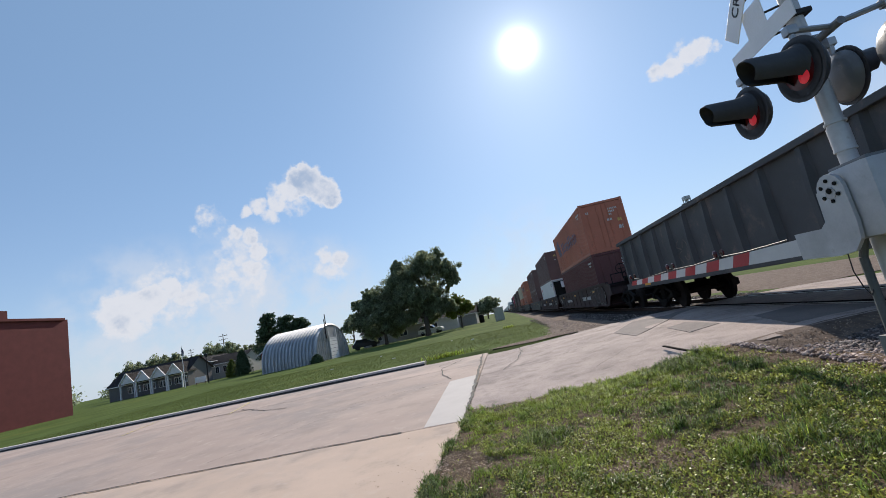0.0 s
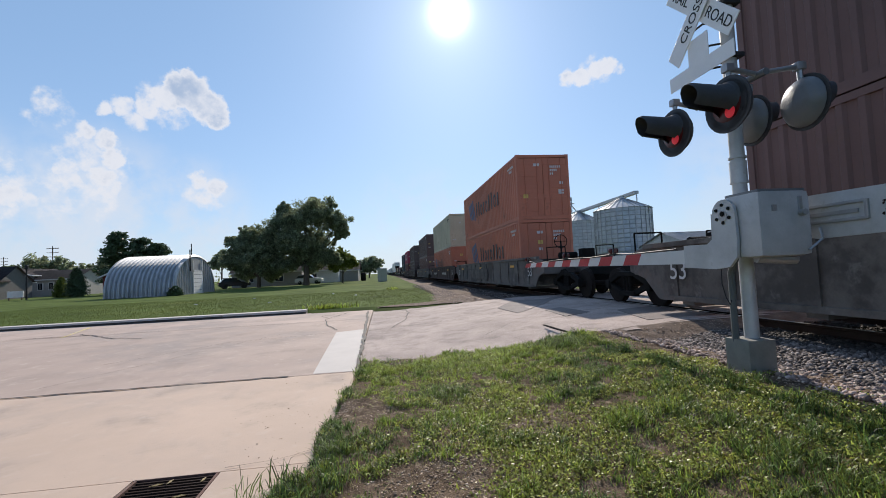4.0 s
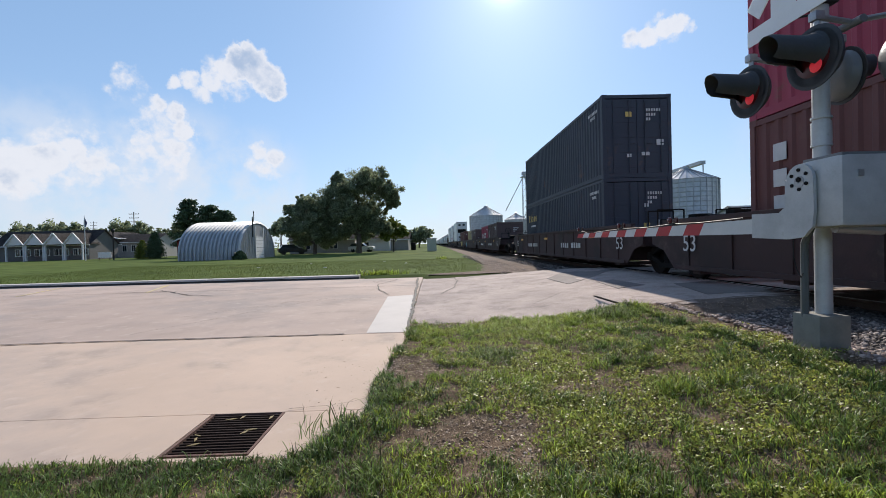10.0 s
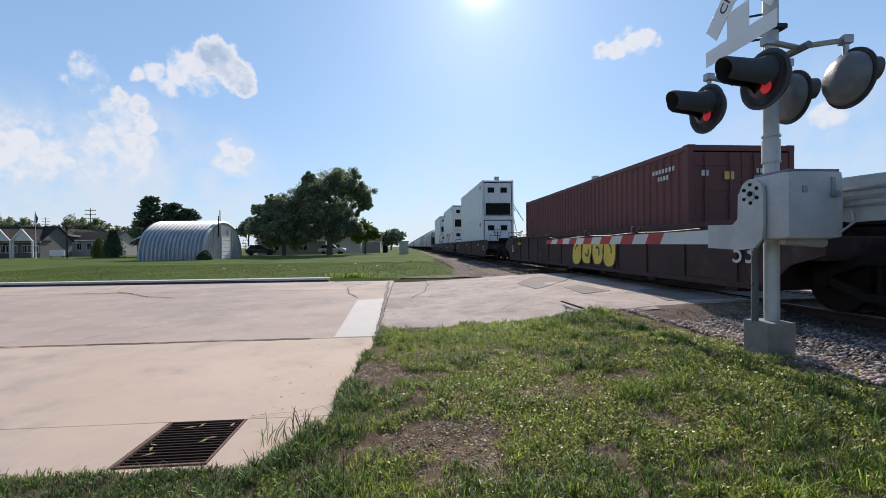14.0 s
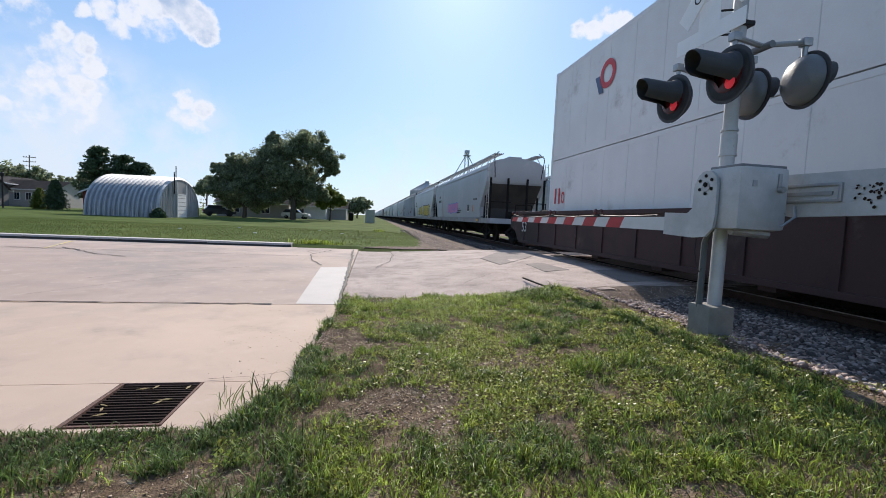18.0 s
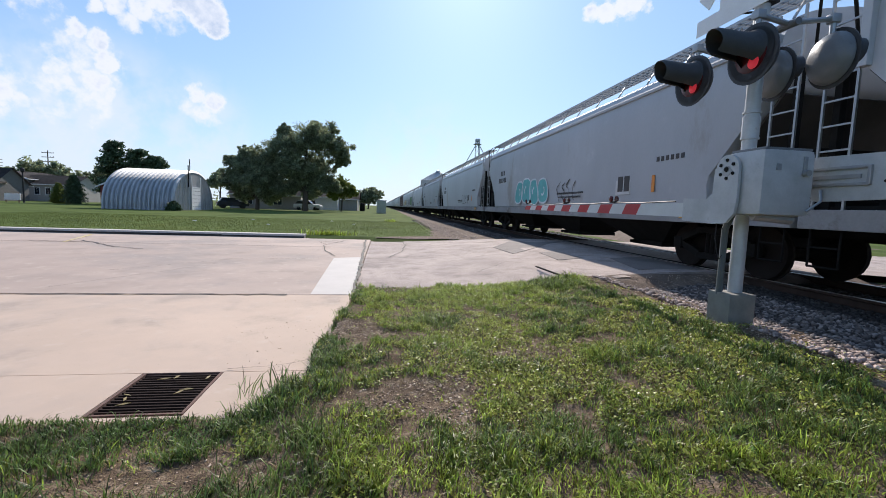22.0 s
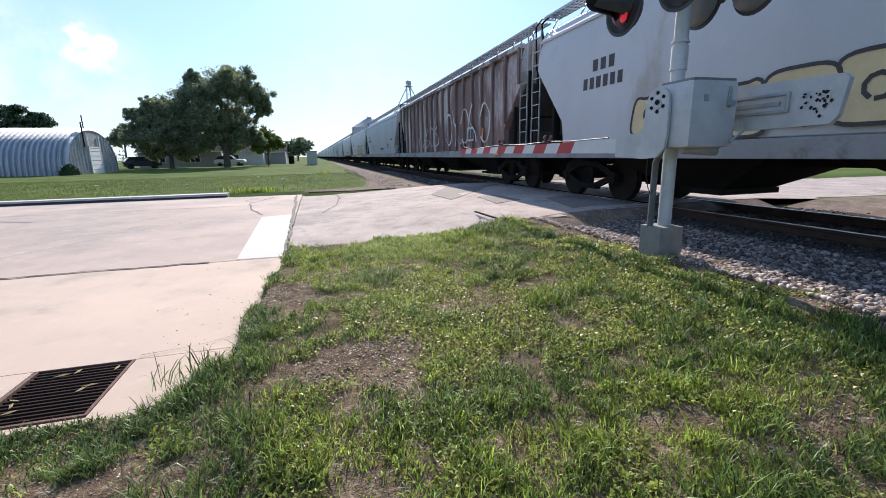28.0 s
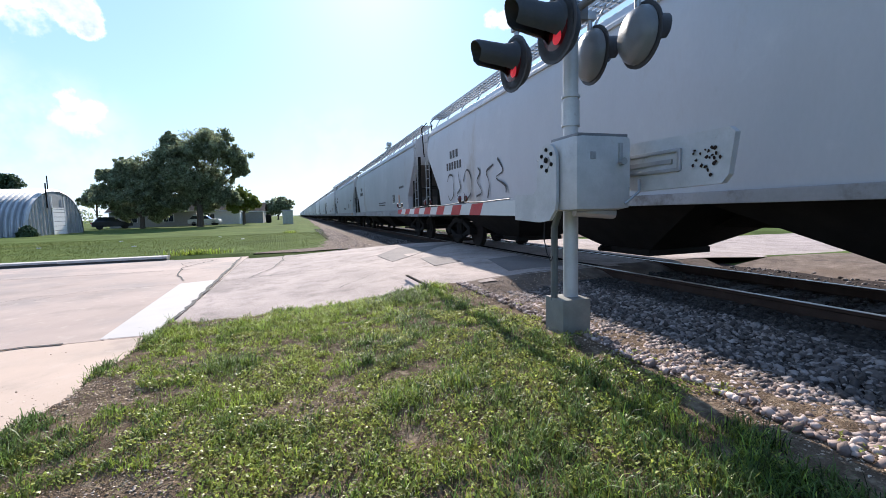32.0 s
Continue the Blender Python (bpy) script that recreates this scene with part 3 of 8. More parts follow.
J = 0.007
for r, (y0, y1) in enumerate(zip(rowsy, rowsy[1:])):
    edge = -0.86
    x1 = edge
    x0 = -17.0 - 0.5 * r
    while x1 > -75:
        dz = random.uniform(-0.004, 0.004)
        pts = [(x0 + J, y0 + J, dz), (x1 - J, y0 + J, dz), (x1 - J, y1 - J, dz), (x0 + J, y1 - J, dz)]
        if r == 0 and x1 == edge:
            # leave the drain's opening free
            for q in ([(-1.68, 2.6), (edge, 2.6), (edge, 3.5 - J), (-1.68, 3.5 - J)], [(x0 + J, 2.6), (-2.3, 2.6), (-2.3, 3.5 - J), (x0 + J, 3.5 - J)]):
                slab_piece("concrete_slab", [(a, b, dz) for a, b in q], 0.2, M["concrete"], road)
        else:
            slab_piece("concrete_slab", pts, 0.2, M["concrete_far"] if r > 1 else M["concrete"], road)
        x1, x0 = x0, x0 - 4.6 - (4.6 if x0 < -25 else 0)
slab_piece("patch_slab", [(-1.49, 6.6, 0.006), (-0.88, 6.58, 0.006), (-0.93, 11.2, 0.006), (-1.62, 10.95, 0.006)], 0.1, M["new_concrete"], road, "bright new concrete patch")
slab_piece("joint_fill", [(-75, 2.7, -0.05), (-0.87, 2.7, -0.05), (-0.87, 16.9, -0.05), (-75, 16.9, -0.05)], 0.02, M["tar"], road)


def ribbon(name, pts, w, z, material, parent, jag=0.03):
    bm = bmesh.new()
    dense = []
    for (ax, ay), (bx, by) in zip(pts, pts[1:]):
        n = max(2, int(math.hypot(bx - ax, by - ay) / 0.18))
        for i in range(n):
            f = i / n
            dense.append((ax + (bx - ax) * f + random.uniform(-jag, jag), ay + (by - ay) * f + random.uniform(-jag, jag)))
    dense.append(pts[-1])
    prev = None
    for k, (x, y) in enumerate(dense):
        xa, ya = dense[max(0, k - 1)]
        xb, yb = dense[min(len(dense) - 1, k + 1)]
        l = math.hypot(xb - xa, yb - ya) or 1
        nx, ny = -(yb - ya) / l, (xb - xa) / l
        ww = w * random.uniform(0.5, 1.3) / 2
        zz = road_z(x, y) + z
        a, b = bm.verts.new((x - nx * ww, y - ny * ww, zz)), bm.verts.new((x + nx * ww, y + ny * ww, zz))
        if prev:
            bm.faces.new((prev[0], a, b, prev[1]))
        prev = (a, b)
    return part(name, bm, material, parent)


for pts, w in [([(-1.85, 6.56), (-6.0, 6.5), (-14, 6.55)], 0.045), ([(-1.75, 16.2), (-2.3, 14.2), (-2.0, 12.4), (-1.65, 11.4)], 0.035), ([(-1.68, 3.52), (-1.3, 3.6), (-0.98, 3.78)], 0.007), ([(-5.4, 7.0), (-4.6, 8.4), (-4.1, 9.4), (-3.0, 11.2)], 0.008), ([(-2.6, 13.6), (-6.0, 13.75), (-14, 13.7)], 0.012), ([(-1.9, 16.5), (-2.6, 15.4), (-2.2, 14.3)], 0.02),
               ([(-5.5, 8.6), (-3.9, 10.4), (-1.7, 10.9)], 0.012), ([(-9.4, 14.2), (-7.6, 12.6), (-6.7, 12.2)], 0.05), ([(-8.8, 13.8), (-10.6, 13.8)], 0.05)]:
    ribbon("crack", pts, w, 0.012, M["tar"], road)
for x in (-10.5, -14.5):
    ribbon("parking_stripe", [(x, 16.4), (x + 1.0, 13.6)], 0.1, 0.011, M["yellow_paint"], road, 0.0)

# asphalt approach and crossing
xs = axis([(-0.84, 9.0, 0.3), (9.0, 40, 2.0)])
ys = axis([(5.6, 17.2, 0.2)])
asphalt = new("asphalt_approach", grid_sheet("asphalt", xs, ys, lambda x, y: road_z(x, y) + 0.012 + 0.008 * noise.noise(Vector((x, y, 3))), M["asphalt"],
                                             lambda x, y: inside_road(max(x, -0.79), y) > -0.03 and not (6.0 < x < 6.25 or 7.48 < x < 7.72)))
tagged(asphalt, "greyish pink worn asphalt road leading over the rails", "road", kind="structure")
for pts, w in [([(-0.85, 6.6), (-0.87, 9.0), (-0.95, 13.0), (-1.05, 16.3)], 0.06), ([(-0.86, 6.75), (0.2, 6.8), (0.7, 7.0)], 0.06), ([(-0.85, 10.7), (-0.25, 10.9), (0.15, 12.4), (0.35, 14.1), (0.3, 15.6)], 0.03), ([(-0.25, 10.9), (1.4, 11.1), (3.1, 11.6)], 0.018),
               ([(1.5, 8.2), (2.4, 9.3)], 0.012)]:
    ribbon("crack", pts, w, 0.03, M["tar"], asphalt)
for corners in ([(2.9, 12.5), (3.0, 10.75), (3.6, 11.4), (4.25, 12.2), (4.9, 13.2), (5.9, 14.2), (3.9, 14.2)], [(3.6, 9.2), (4.3, 9.4), (4.2, 10.9), (3.7, 10.7)], [(4.5, 7.5), (5.9, 7.5), (5.9, 9.6), (4.9, 9.3)]):
    slab_piece("tar_patch", [(x, y, 0.022) for x, y in corners], 0.01, M["dark_asphalt"], asphalt, "darker mended asphalt")
stick = thing("steel_strip", "dark flat steel strip lying on the asphalt", "metal strip", (2.83, 7.7, road_z(2.83, 7.7) + 0.006), 2)
b = bmesh.new()
box(b, (0, 0, 0.012), (0.055, 1.5, 0.016), 0.004)
part("strip", b, M["dull_black"], stick)

# gravel shoulders sloping off the asphalt's edges
for name_, side in (("road_shoulder", -1), ("road_shoulder", 1)):
    bm = bmesh.new()
    prev = None
    for k in range(60):
        x = -0.6 + k * 0.16
        yy = 6.72 + 0.06 * x if side < 0 else 15.9 - 0.1 * x
        a = bm.verts.new((x, yy + side * random.uniform(-0.12, -0.04), road_z(x, yy) + 0.016))
        e = bm.verts.new((x, yy + side * random.uniform(0.1, 0.2), road_z(x, yy) - 0.01))
        d = bm.verts.new((x, yy + side * 0.75, min(ground_z(x, yy + side * 0.9), 0.0) - 0.06 if x < 3.2 else -0.02))
        if prev:
            bm.faces.new((prev[0], a, e, prev[1]))
            bm.faces.new((prev[1], e, d, prev[2]))
        prev = (a, e, d)
    tagged(part(name_, bm, M["gravel"], smooth=True), "gravelly soil shoulder along the asphalt edge", "shoulder", kind="structure")

# gravel beside the track: beyond the crossing and on the far side
def gravel_edge(y):
    return -1.2 + 2.9 * smooth_step(16.4, 18.3, y) + 0.6 * smooth_step(18.3, 26, y) + 0.4 * smooth_step(26, 44, y) + 0.5 * smooth_step(60, 120, y)


def gravel_sheet(y0, y1, west, east, rise):
    vs, fs = [], []
    n = int((y1 - y0) / 0.4)
    for j in range(n + 1):
        y = y0 + (y1 - y0) * j / n
        a, b = west(y) + 0.35 * noise.noise(Vector((y * 0.9, 3, 1))), east(y)
        for i in range(13):
            x = a + (b - a) * i / 12
            vs.append((x, y, ground_z(x, y) + (rise if 0 < i else -0.03) + 0.01 * noise.noise(Vector((x * 3, y * 3, 2)))))
    for j in range(n):
        for i in range(12):
            q = j * 13 + i
            fs.append((q, q + 1, q + 14, q + 13))
    me = bpy.data.meshes.new("gravel")
    me.from_pydata(vs, [], fs)
    me.shade_smooth()
    me.materials.append(M["gravel"])
    tagged(new("gravel_strip", me), "brown gravel spread beside the railway", "gravel", kind="structure")


gravel_sheet(16.2, 120, gravel_edge, lambda y: 4.2, 0.035)
gravel_sheet(-14, 7.0, lambda y: 9.2, lambda y: 26, 0.03)
gravel_sheet(16.3, 60, lambda y: 9.9, lambda y: 22, 0.03)

# kerb beyond the street
kerb = thing("kerb", "weathered concrete kerb along the far side of the street", "kerb", kind="structure")
x = -3.4
while x > -75:
    bm = bmesh.new()
    box(bm, (x - 1.5, 17.24, -0.1), (2.985, 0.48, 0.28), 0.02)
    part("kerb_stone", bm, M["new_concrete"], kerb)
    # Dark strip along the lower part of the kerb's face.
    bm = bmesh.new()
    box(bm, (x - 1.5, 16.997, -0.07 + random.uniform(-0.01, 0.01)), (2.99, 0.03, 0.08), 0.006)
    part("gutter_joint", bm, M["tar"], kerb, "dark strip along the kerb's foot")
    x -= 3.0

# storm drain in the gutter
drain = thing("storm_drain", "rusty cast-iron storm drain grate set in the gutter", "drain", (-1.99, 3.15, road_z(-1.99, 3.15)))
bm = bmesh.new()
for dx in (-0.29, 0.29):
    box(bm, (dx, 0, -0.03), (0.02, 0.74, 0.06))
for dy in (-0.36, 0.36):
    box(bm, (0, dy, -0.03), (0.56, 0.02, 0.06))
part("drain_frame", bm, M["rusty_iron"], drain)
bm = bmesh.new()
box(bm, (0, 0, -0.32), (0.58, 0.74, 0.02))
part("drain_pit", bm, M["void"], drain)
bm = bmesh.new()
box(bm, (0, 0, 0), (0.54, 0.014, 0.05))
rib = mesh_of(bm, "bar")
rib.materials.append(M["cast_iron"])
for k in range(15):
    share("grate_bar", rib, drain, (0, -0.31 + k * 0.0445, -0.03))
for dx, dy, a in ((-0.1, 0.24, 20), (-0.02, 0.27, 75), (0.12, -0.02, 60), (-0.19, -0.12, 100), (-0.16, -0.2, 30), (-0.21, -0.05, 140), (0.15, 0.03, 10), (0.22, 0.25, 80)):
    bm = bmesh.new()
    slab(bm, [(-0.045, -0.006), (0.0, -0.011), (0.05, 0.004), (0.012, 0.012), (-0.01, 0.004)], 0, 0.004)
    o = part("dead_leaf", bm, M["blade_dry"], drain, at=(dx, dy, -0.003))
    o.rotation_euler = (0.2, 0.1, radians(a))
# the gutter apron round the drain
slab_piece("drain_apron", [(-2.3, 2.6, -0.004), (-1.68, 2.6, -0.004), (-1.68, 2.76, -0.004), (-2.3, 2.76, -0.004)], 0.2, M["concrete"], road)

# ballast, ties and rails
bed = thing("railway", "single railway track on grey-brown crushed stone", "railway track", kind="structure")
bed.matrix_world = TRACK


def bed_z(x, y):
    a = abs(x)
    return -0.15 - 0.06 * smooth_step(1.6, 3.2, a) - 0.16 * smooth_step(3.1, 4.2, a) + 0.025 * noise.noise(Vector((x * 2, y * 2, 0)))


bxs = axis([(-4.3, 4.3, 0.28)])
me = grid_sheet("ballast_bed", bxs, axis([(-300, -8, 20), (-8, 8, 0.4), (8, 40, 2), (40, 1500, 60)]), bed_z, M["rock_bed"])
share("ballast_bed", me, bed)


def rail_mesh():
    bm = bmesh.new()
    prof = [(-0.075, -0.17), (0.075, -0.17), (0.075, -0.155), (0.012, -0.135), (0.012, -0.05), (0.036, -0.035), (0.036, -0.003), (-0.036, -0.003), (-0.036, -0.035), (-0.012, -0.05), (-0.012, -0.135), (-0.075, -0.155)]
    loft(bm, [[(x, y, z) for x, z in prof] for y in (-300, -40, 0, 40, 1500)])
    return mesh_of(bm, "rail")


rm = rail_mesh()
rm.materials.append(M["rail"])
bm = bmesh.new()
box(bm, (0, 600, -0.001), (0.056, 1800, 0.006))
hm = mesh_of(bm, "rail_head")
hm.materials.append(M["railhead"])
for x in (-0.755, 0.755):
    o = share("rail", rm, bed, (x, 0, 0))
    share("rail_head", hm, o)
bm = bmesh.new()
box(bm, (0, 0, 0), (2.6, 0.23, 0.16), 0.012)
tm = mesh_of(bm, "tie")
tm.materials.append(M["tie"])
for k in range(70):
    y = -8 + k * 0.52
    if not 6.6 < y < 15.8:
        share("tie", tm, bed, (random.uniform(-0.03, 0.03), y, -0.22))

# ---- crossing signal ----
sig = thing("crossing_signal", "silver railway crossing signal mast with gate mechanism and flashers", "crossing signal", (3.34, 3.92, 0.12))
bm = bmesh.new()
box(bm, (-0.05, -0.02, 0.16), (0.3, 0.3, 0.34), 0.012)
part("foundation", bm, M["footing"], sig, "grey painted square foundation box", True)
bm = bmesh.new()
rod(bm, (0, 0, 0.32), (0, 0, 4.75), 0.069, n=20)
mast = part("mast", bm, M["silver"], sig, smooth=True)
bm = bmesh.new()
rod(bm, (0, 0, 1.95), (0, 0, 2.16), 0.08, n=20)
rod(bm, (0, 0, 2.19), (0, 0, 2.21), 0.084, n=20)
rod(bm, (0, 0, 1.93), (0, 0, 1.95), 0.084, n=20)
part("collar", bm, M["silver"], mast, smooth=True)
bm = bmesh.new()
spin(bm, [(0.08, 0), (0.075, 0.04), (0.04, 0.08), (0, 0.09)], (0, 0, 4.75))
part("cap", bm, M["silver"], mast, smooth=True)
bm = bmesh.new()
pipe(bm, [(-0.17, 0.02, 0.3), (-0.165, 0.02, 1.0), (-0.12, -0.05, 1.25)], 0.033)
part("conduit", bm, M["conduit_grey"], sig, "thin dark grey cable conduit", True)
bm = bmesh.new()
box(bm, (-0.03, -0.3, 1.46), (0.55, 0.44, 0.62), 0.075)
case = part("mechanism_case", bm, M["silver"], sig, "silver gate mechanism case", True)
bm = bmesh.new()
box(bm, (-0.03, -0.3, 1.77), (0.5, 0.39, 0.03), 0.012)
part("case_lid", bm, M["lamp_grey"], case, "dark lid edge", True)
bm = bmesh.new()
box(bm, (0.12, -0.527, 1.62), (0.035, 0.02, 0.17), 0.006)
rod(bm, (0.12, -0.53, 1.55), (0.12, -0.575, 1.55), 0.03)
part("latch", bm, M["galvanised"], case, smooth=True)
bm = bmesh.new()
box(bm, (-0.15, -0.525, 1.6), (0.05, 0.01, 0.06), 0.003)
part("plate", bm, M["galvanised"], case)
bm = bmesh.new()
rod(bm, (-0.2, -0.34, 1.15), (0.16, -0.4, 1.12), 0.05)
rod(bm, (-0.35, -0.14, 1.58), (0.48, -0.14, 1.58), 0.055)
part("shaft", bm, M["galvanised"], case, smooth=True)


def arm_plate(x):
    bm = bmesh.new()
    prof = [(0.02, 1.62)] + [(-0.14 + 0.145 * math.cos(a), 1.6 + 0.145 * math.sin(a)) for a in [math.pi * i / 8 for i in range(9)]] + [(-0.29, 1.3), (-0.27, 1.16), (-0.18, 1.07), (0.0, 1.05), (0.46, 1.07), (0.46, 1.32), (0.1, 1.31), (0.03, 1.36)]
    vs = [bm.verts.new((x, y, z)) for y, z in prof]
    f = bm.faces.new(vs)
    g = bmesh.ops.extrude_face_region(bm, geom=[f])
    bmesh.ops.translate(bm, vec=(0.03, 0, 0), verts=[v for v in g["geom"] if isinstance(v, bmesh.types.BMVert)])
    return bm


bm = bmesh.new()
pipe(bm, [(-0.27, 0.02, 1.08), (-0.285, 0.01, 0.9), (-0.26, 0.0, 0.76), (-0.22, 0.0, 0.68), (-0.18, 0.01, 0.74), (-0.16, 0.02, 0.9)], 0.005, 6)
part("hanging_wire", bm, M["black_paint"], sig, "thin black slack wire")


plate = part("arm_bracket", arm_plate(-0.345), M["silver"], sig, "silver bolted arm bracket")
bm = bmesh.new()
for i in range(6):
    a = math.pi / 3 * i + 0.5
    bm = bmesh.new()
    rod(bm, (-0.357, -0.14 + 0.09 * math.cos(a), 1.6 + 0.09 * math.sin(a)), (-0.345, -0.14 + 0.09 * math.cos(a), 1.6 + 0.09 * math.sin(a)), 0.017, n=6)
    part("bolt", bm, M["steel_dark"], plate)
bm = bmesh.new()
rod(bm, (-0.36, -0.14, 1.6), (-0.345, -0.14, 1.6), 0.026, n=6)
part("hub_nut", bm, M["steel_dark"], plate)
bm = bmesh.new()
prof = [(-0.3, 1.33), (-0.45, 1.3), (-1.25, 1.32), (-1.3, 1.38), (-1.34, 1.66), (-1.3, 1.7), (-0.4, 1.72), (-0.3, 1.66)]
vs = [bm.verts.new((0.36, y, z)) for y, z in prof]
g = bmesh.ops.extrude_face_region(bm, geom=[bm.faces.new(vs)])
bmesh.ops.translate(bm, vec=(0.05, 0, 0), verts=[v for v in g["geom"] if isinstance(v, bmesh.types.BMVert)])
cw = part("counterweight_arm", bm, M["silver"], sig, "chipped white counterweight plate")
bm = bmesh.new()
for z in (1.45, 1.6):
    box(bm, (0.352, -0.62, z), (0.03, 0.56, 0.03), 0.008)
for y in (-0.34, -0.9):
    box(bm, (0.352, y, 1.525), (0.03, 0.03, 0.17), 0.008)
box(bm, (0.352, -0.6, 1.52), (0.015, 0.46, 0.035))
part("slot_rim", bm, M["galvanised"], cw)
bm = bmesh.new()
for k in range(26):
    bm = bmesh.new()
    y, z = -1.02 - random.random() * 0.22, 1.38 + random.random() * 0.2
    slab_pts = [(math.cos(i * 1.05) * random.uniform(0.005, 0.022), math.sin(i * 1.05) * random.uniform(0.005, 0.02)) for i in range(6)]
    bm.faces.new([bm.verts.new((0.3565 - 0.0004 * k, y + a, z + c)) for a, c in slab_pts])
    part("paint_chip", bm, M["cast_iron"], cw)
bm = bmesh.new()
rod(bm, (0.22, -0.5, 1.32), (0.3, -0.34, 1.5), 0.02)
pipe(bm, [(0.15, -0.55, 1.2), (0.27, -0.58, 1.3), (0.34, -0.5, 1.4)], 0.012)
part("linkage", bm, M["galvanised"], cw)

arm = thing("gate_arm", "lowered crossing gate arm with red and white stripes", "gate arm", (3.03, 4.36, 1.31))
L_ARM, N_ST = 5.62, 14
edges = [0.0] + [0.55 + i * (L_ARM - 0.55) / N_ST for i in range(N_ST + 1)]
for k, (a, c) in enumerate(zip(edges, edges[1:])):
    bm = bmesh.new()
    h0, h1 = 0.16 - 0.07 * a / L_ARM, 0.16 - 0.07 * c / L_ARM
    sk = -0.05
    for x in (-0.02, 0.02):
        bm.verts.new((x, a + sk, h0 / 2)), bm.verts.new((x, c + sk, h1 / 2)), bm.verts.new((x, c - sk, -h1 / 2)), bm.verts.new((x, a - sk, -h0 / 2))
    v = list(bm.verts)
    bm.faces.new(v[:4]), bm.faces.new(v[4:][::-1])
    for i in range(4):
        j = (i + 1) % 4
        bm.faces.new((v[i], v[j], v[4 + j], v[4 + i]))
    part("red_stripe" if k % 2 == 0 and k else "white_stripe", bm, M["red_tape"] if k % 2 == 0 and k else M["white_tape"], arm)
for y in (1.6, 3.3, 5.5):
    bm = bmesh.new()
    box(bm, (0, y, 0.1), (0.07, 0.12, 0.035), 0.008)
    lampb = part("arm_lamp", bm, M["black_paint"], arm, "small red gate-arm lamp")
    for dx in (-0.035, 0.035):
        bm = bmesh.new()
        spin(bm, [(0.045, 0), (0.045, 0.02), (0.03, 0.03), (0, 0.035)] if dx > 0 else [(0, -0.035), (0.03, -0.03), (0.045, -0.02), (0.045, 0)], (dx, y, 0.15), "X", 12)
        part("lamp_lens", bm, M["lens_red"], lampb, smooth=True)
bm = bmesh.new()
pipe(bm, [(0, 0.2, 0.1), (0, 1.0, 0.085), (0, 1.6, 0.1), (0, 2.4, 0.075), (0, 3.3, 0.09), (0, 4.4, 0.06), (0, 4.9, 0.03), (0, 5.2, 0.08), (0, 5.5, 0.1)], 0.008, 5)
part("cable", bm, M["black_paint"], arm)


def flasher(y, side, reach_x, turn, z=2.64, lit=False):
    """side -1 faces west, +1 east; a dish, hood, lens and round housing, turned a little on its bracket."""
    s = side
    bm = bmesh.new()
    x = s * reach_x
    spin(bm, sorted([(0.272, x), (0.272, x + s * 0.012), (0.24, x + s * 0.02), (0.1, x + s * 0.02)], key=lambda p: p[1]), (0, y, z), "X", 28)
    f = part("flasher", bm, M["glare_black"], sig, "black round flasher with hood", True)
    bm = bmesh.new()
    n = 16
    inner = []
    for i in range(n + 1):
        a = math.radians(-62 + 304 * i / n)
        reach = (0.46 if lit else 0.26) * (0.9 + 0.1 * math.sin(max(0.0, min(math.pi, a))))
        inner.append([(x + s * q * reach, y + r * math.cos(a), z + 0.045 + 0.035 * q + r * math.sin(a)) for q, r in ((0, 0.19), (0.1, 0.15), (0.3, 0.128), (0.92, 0.118), (1.0, 0.1), (0.92, 0.1), (0.3, 0.115), (0.0, 0.17))])
    loft(bm, inner)
    part("hood", bm, M["glare_black"], f, smooth=True)
    bm = bmesh.new()
    spin(bm, sorted([(0, x + s * 0.045), (0.08, x + s * 0.04), (0.17, x + s * 0.022)], key=lambda p: p[1]), (0, y, z), "X", 20)
    part("lens", bm, M["lens_red"], f, "dark red lens", True)
    if lit:
        bm = bmesh.new()
        spin(bm, sorted([(0, x + s * 0.062), (0.06, x + s * 0.045)], key=lambda p: p[1]), (0, y - 0.06, z - 0.09), "X", 16)
        part("bulb_glow", bm, M["lens_lit"], f, "glowing red lamp", True)
    bm = bmesh.new()
    prof = [(0.24, x - s * 0.01), (0.235, x - s * 0.04), (0.2, x - s * 0.085), (0.13, x - s * 0.12), (0, x - s * 0.135)]
    spin(bm, sorted(prof, key=lambda p: p[1]), (0, y, z), "X", 24)
    part("housing", bm, M["glare_black"] if lit else M["lamp_grey"], f, "" if lit else "smooth grey housing", True)
    bm = bmesh.new()
    pipe(bm, [(x - s * 0.03, y, z + 0.22), (x - s * 0.03, y, z + 0.36), (0, y, z + 0.31)], 0.026)
    box(bm, (x - s * 0.03, y, z + 0.36), (0.09, 0.08, 0.08), 0.015)
    part("bracket", bm, M["galvanised"], f, smooth=True)
    f.matrix_local = Matrix.Translation((x, y, 0)) @ pose(0, 0, 0, 0, 0, turn) @ Matrix.Translation((-x, -y, 0))


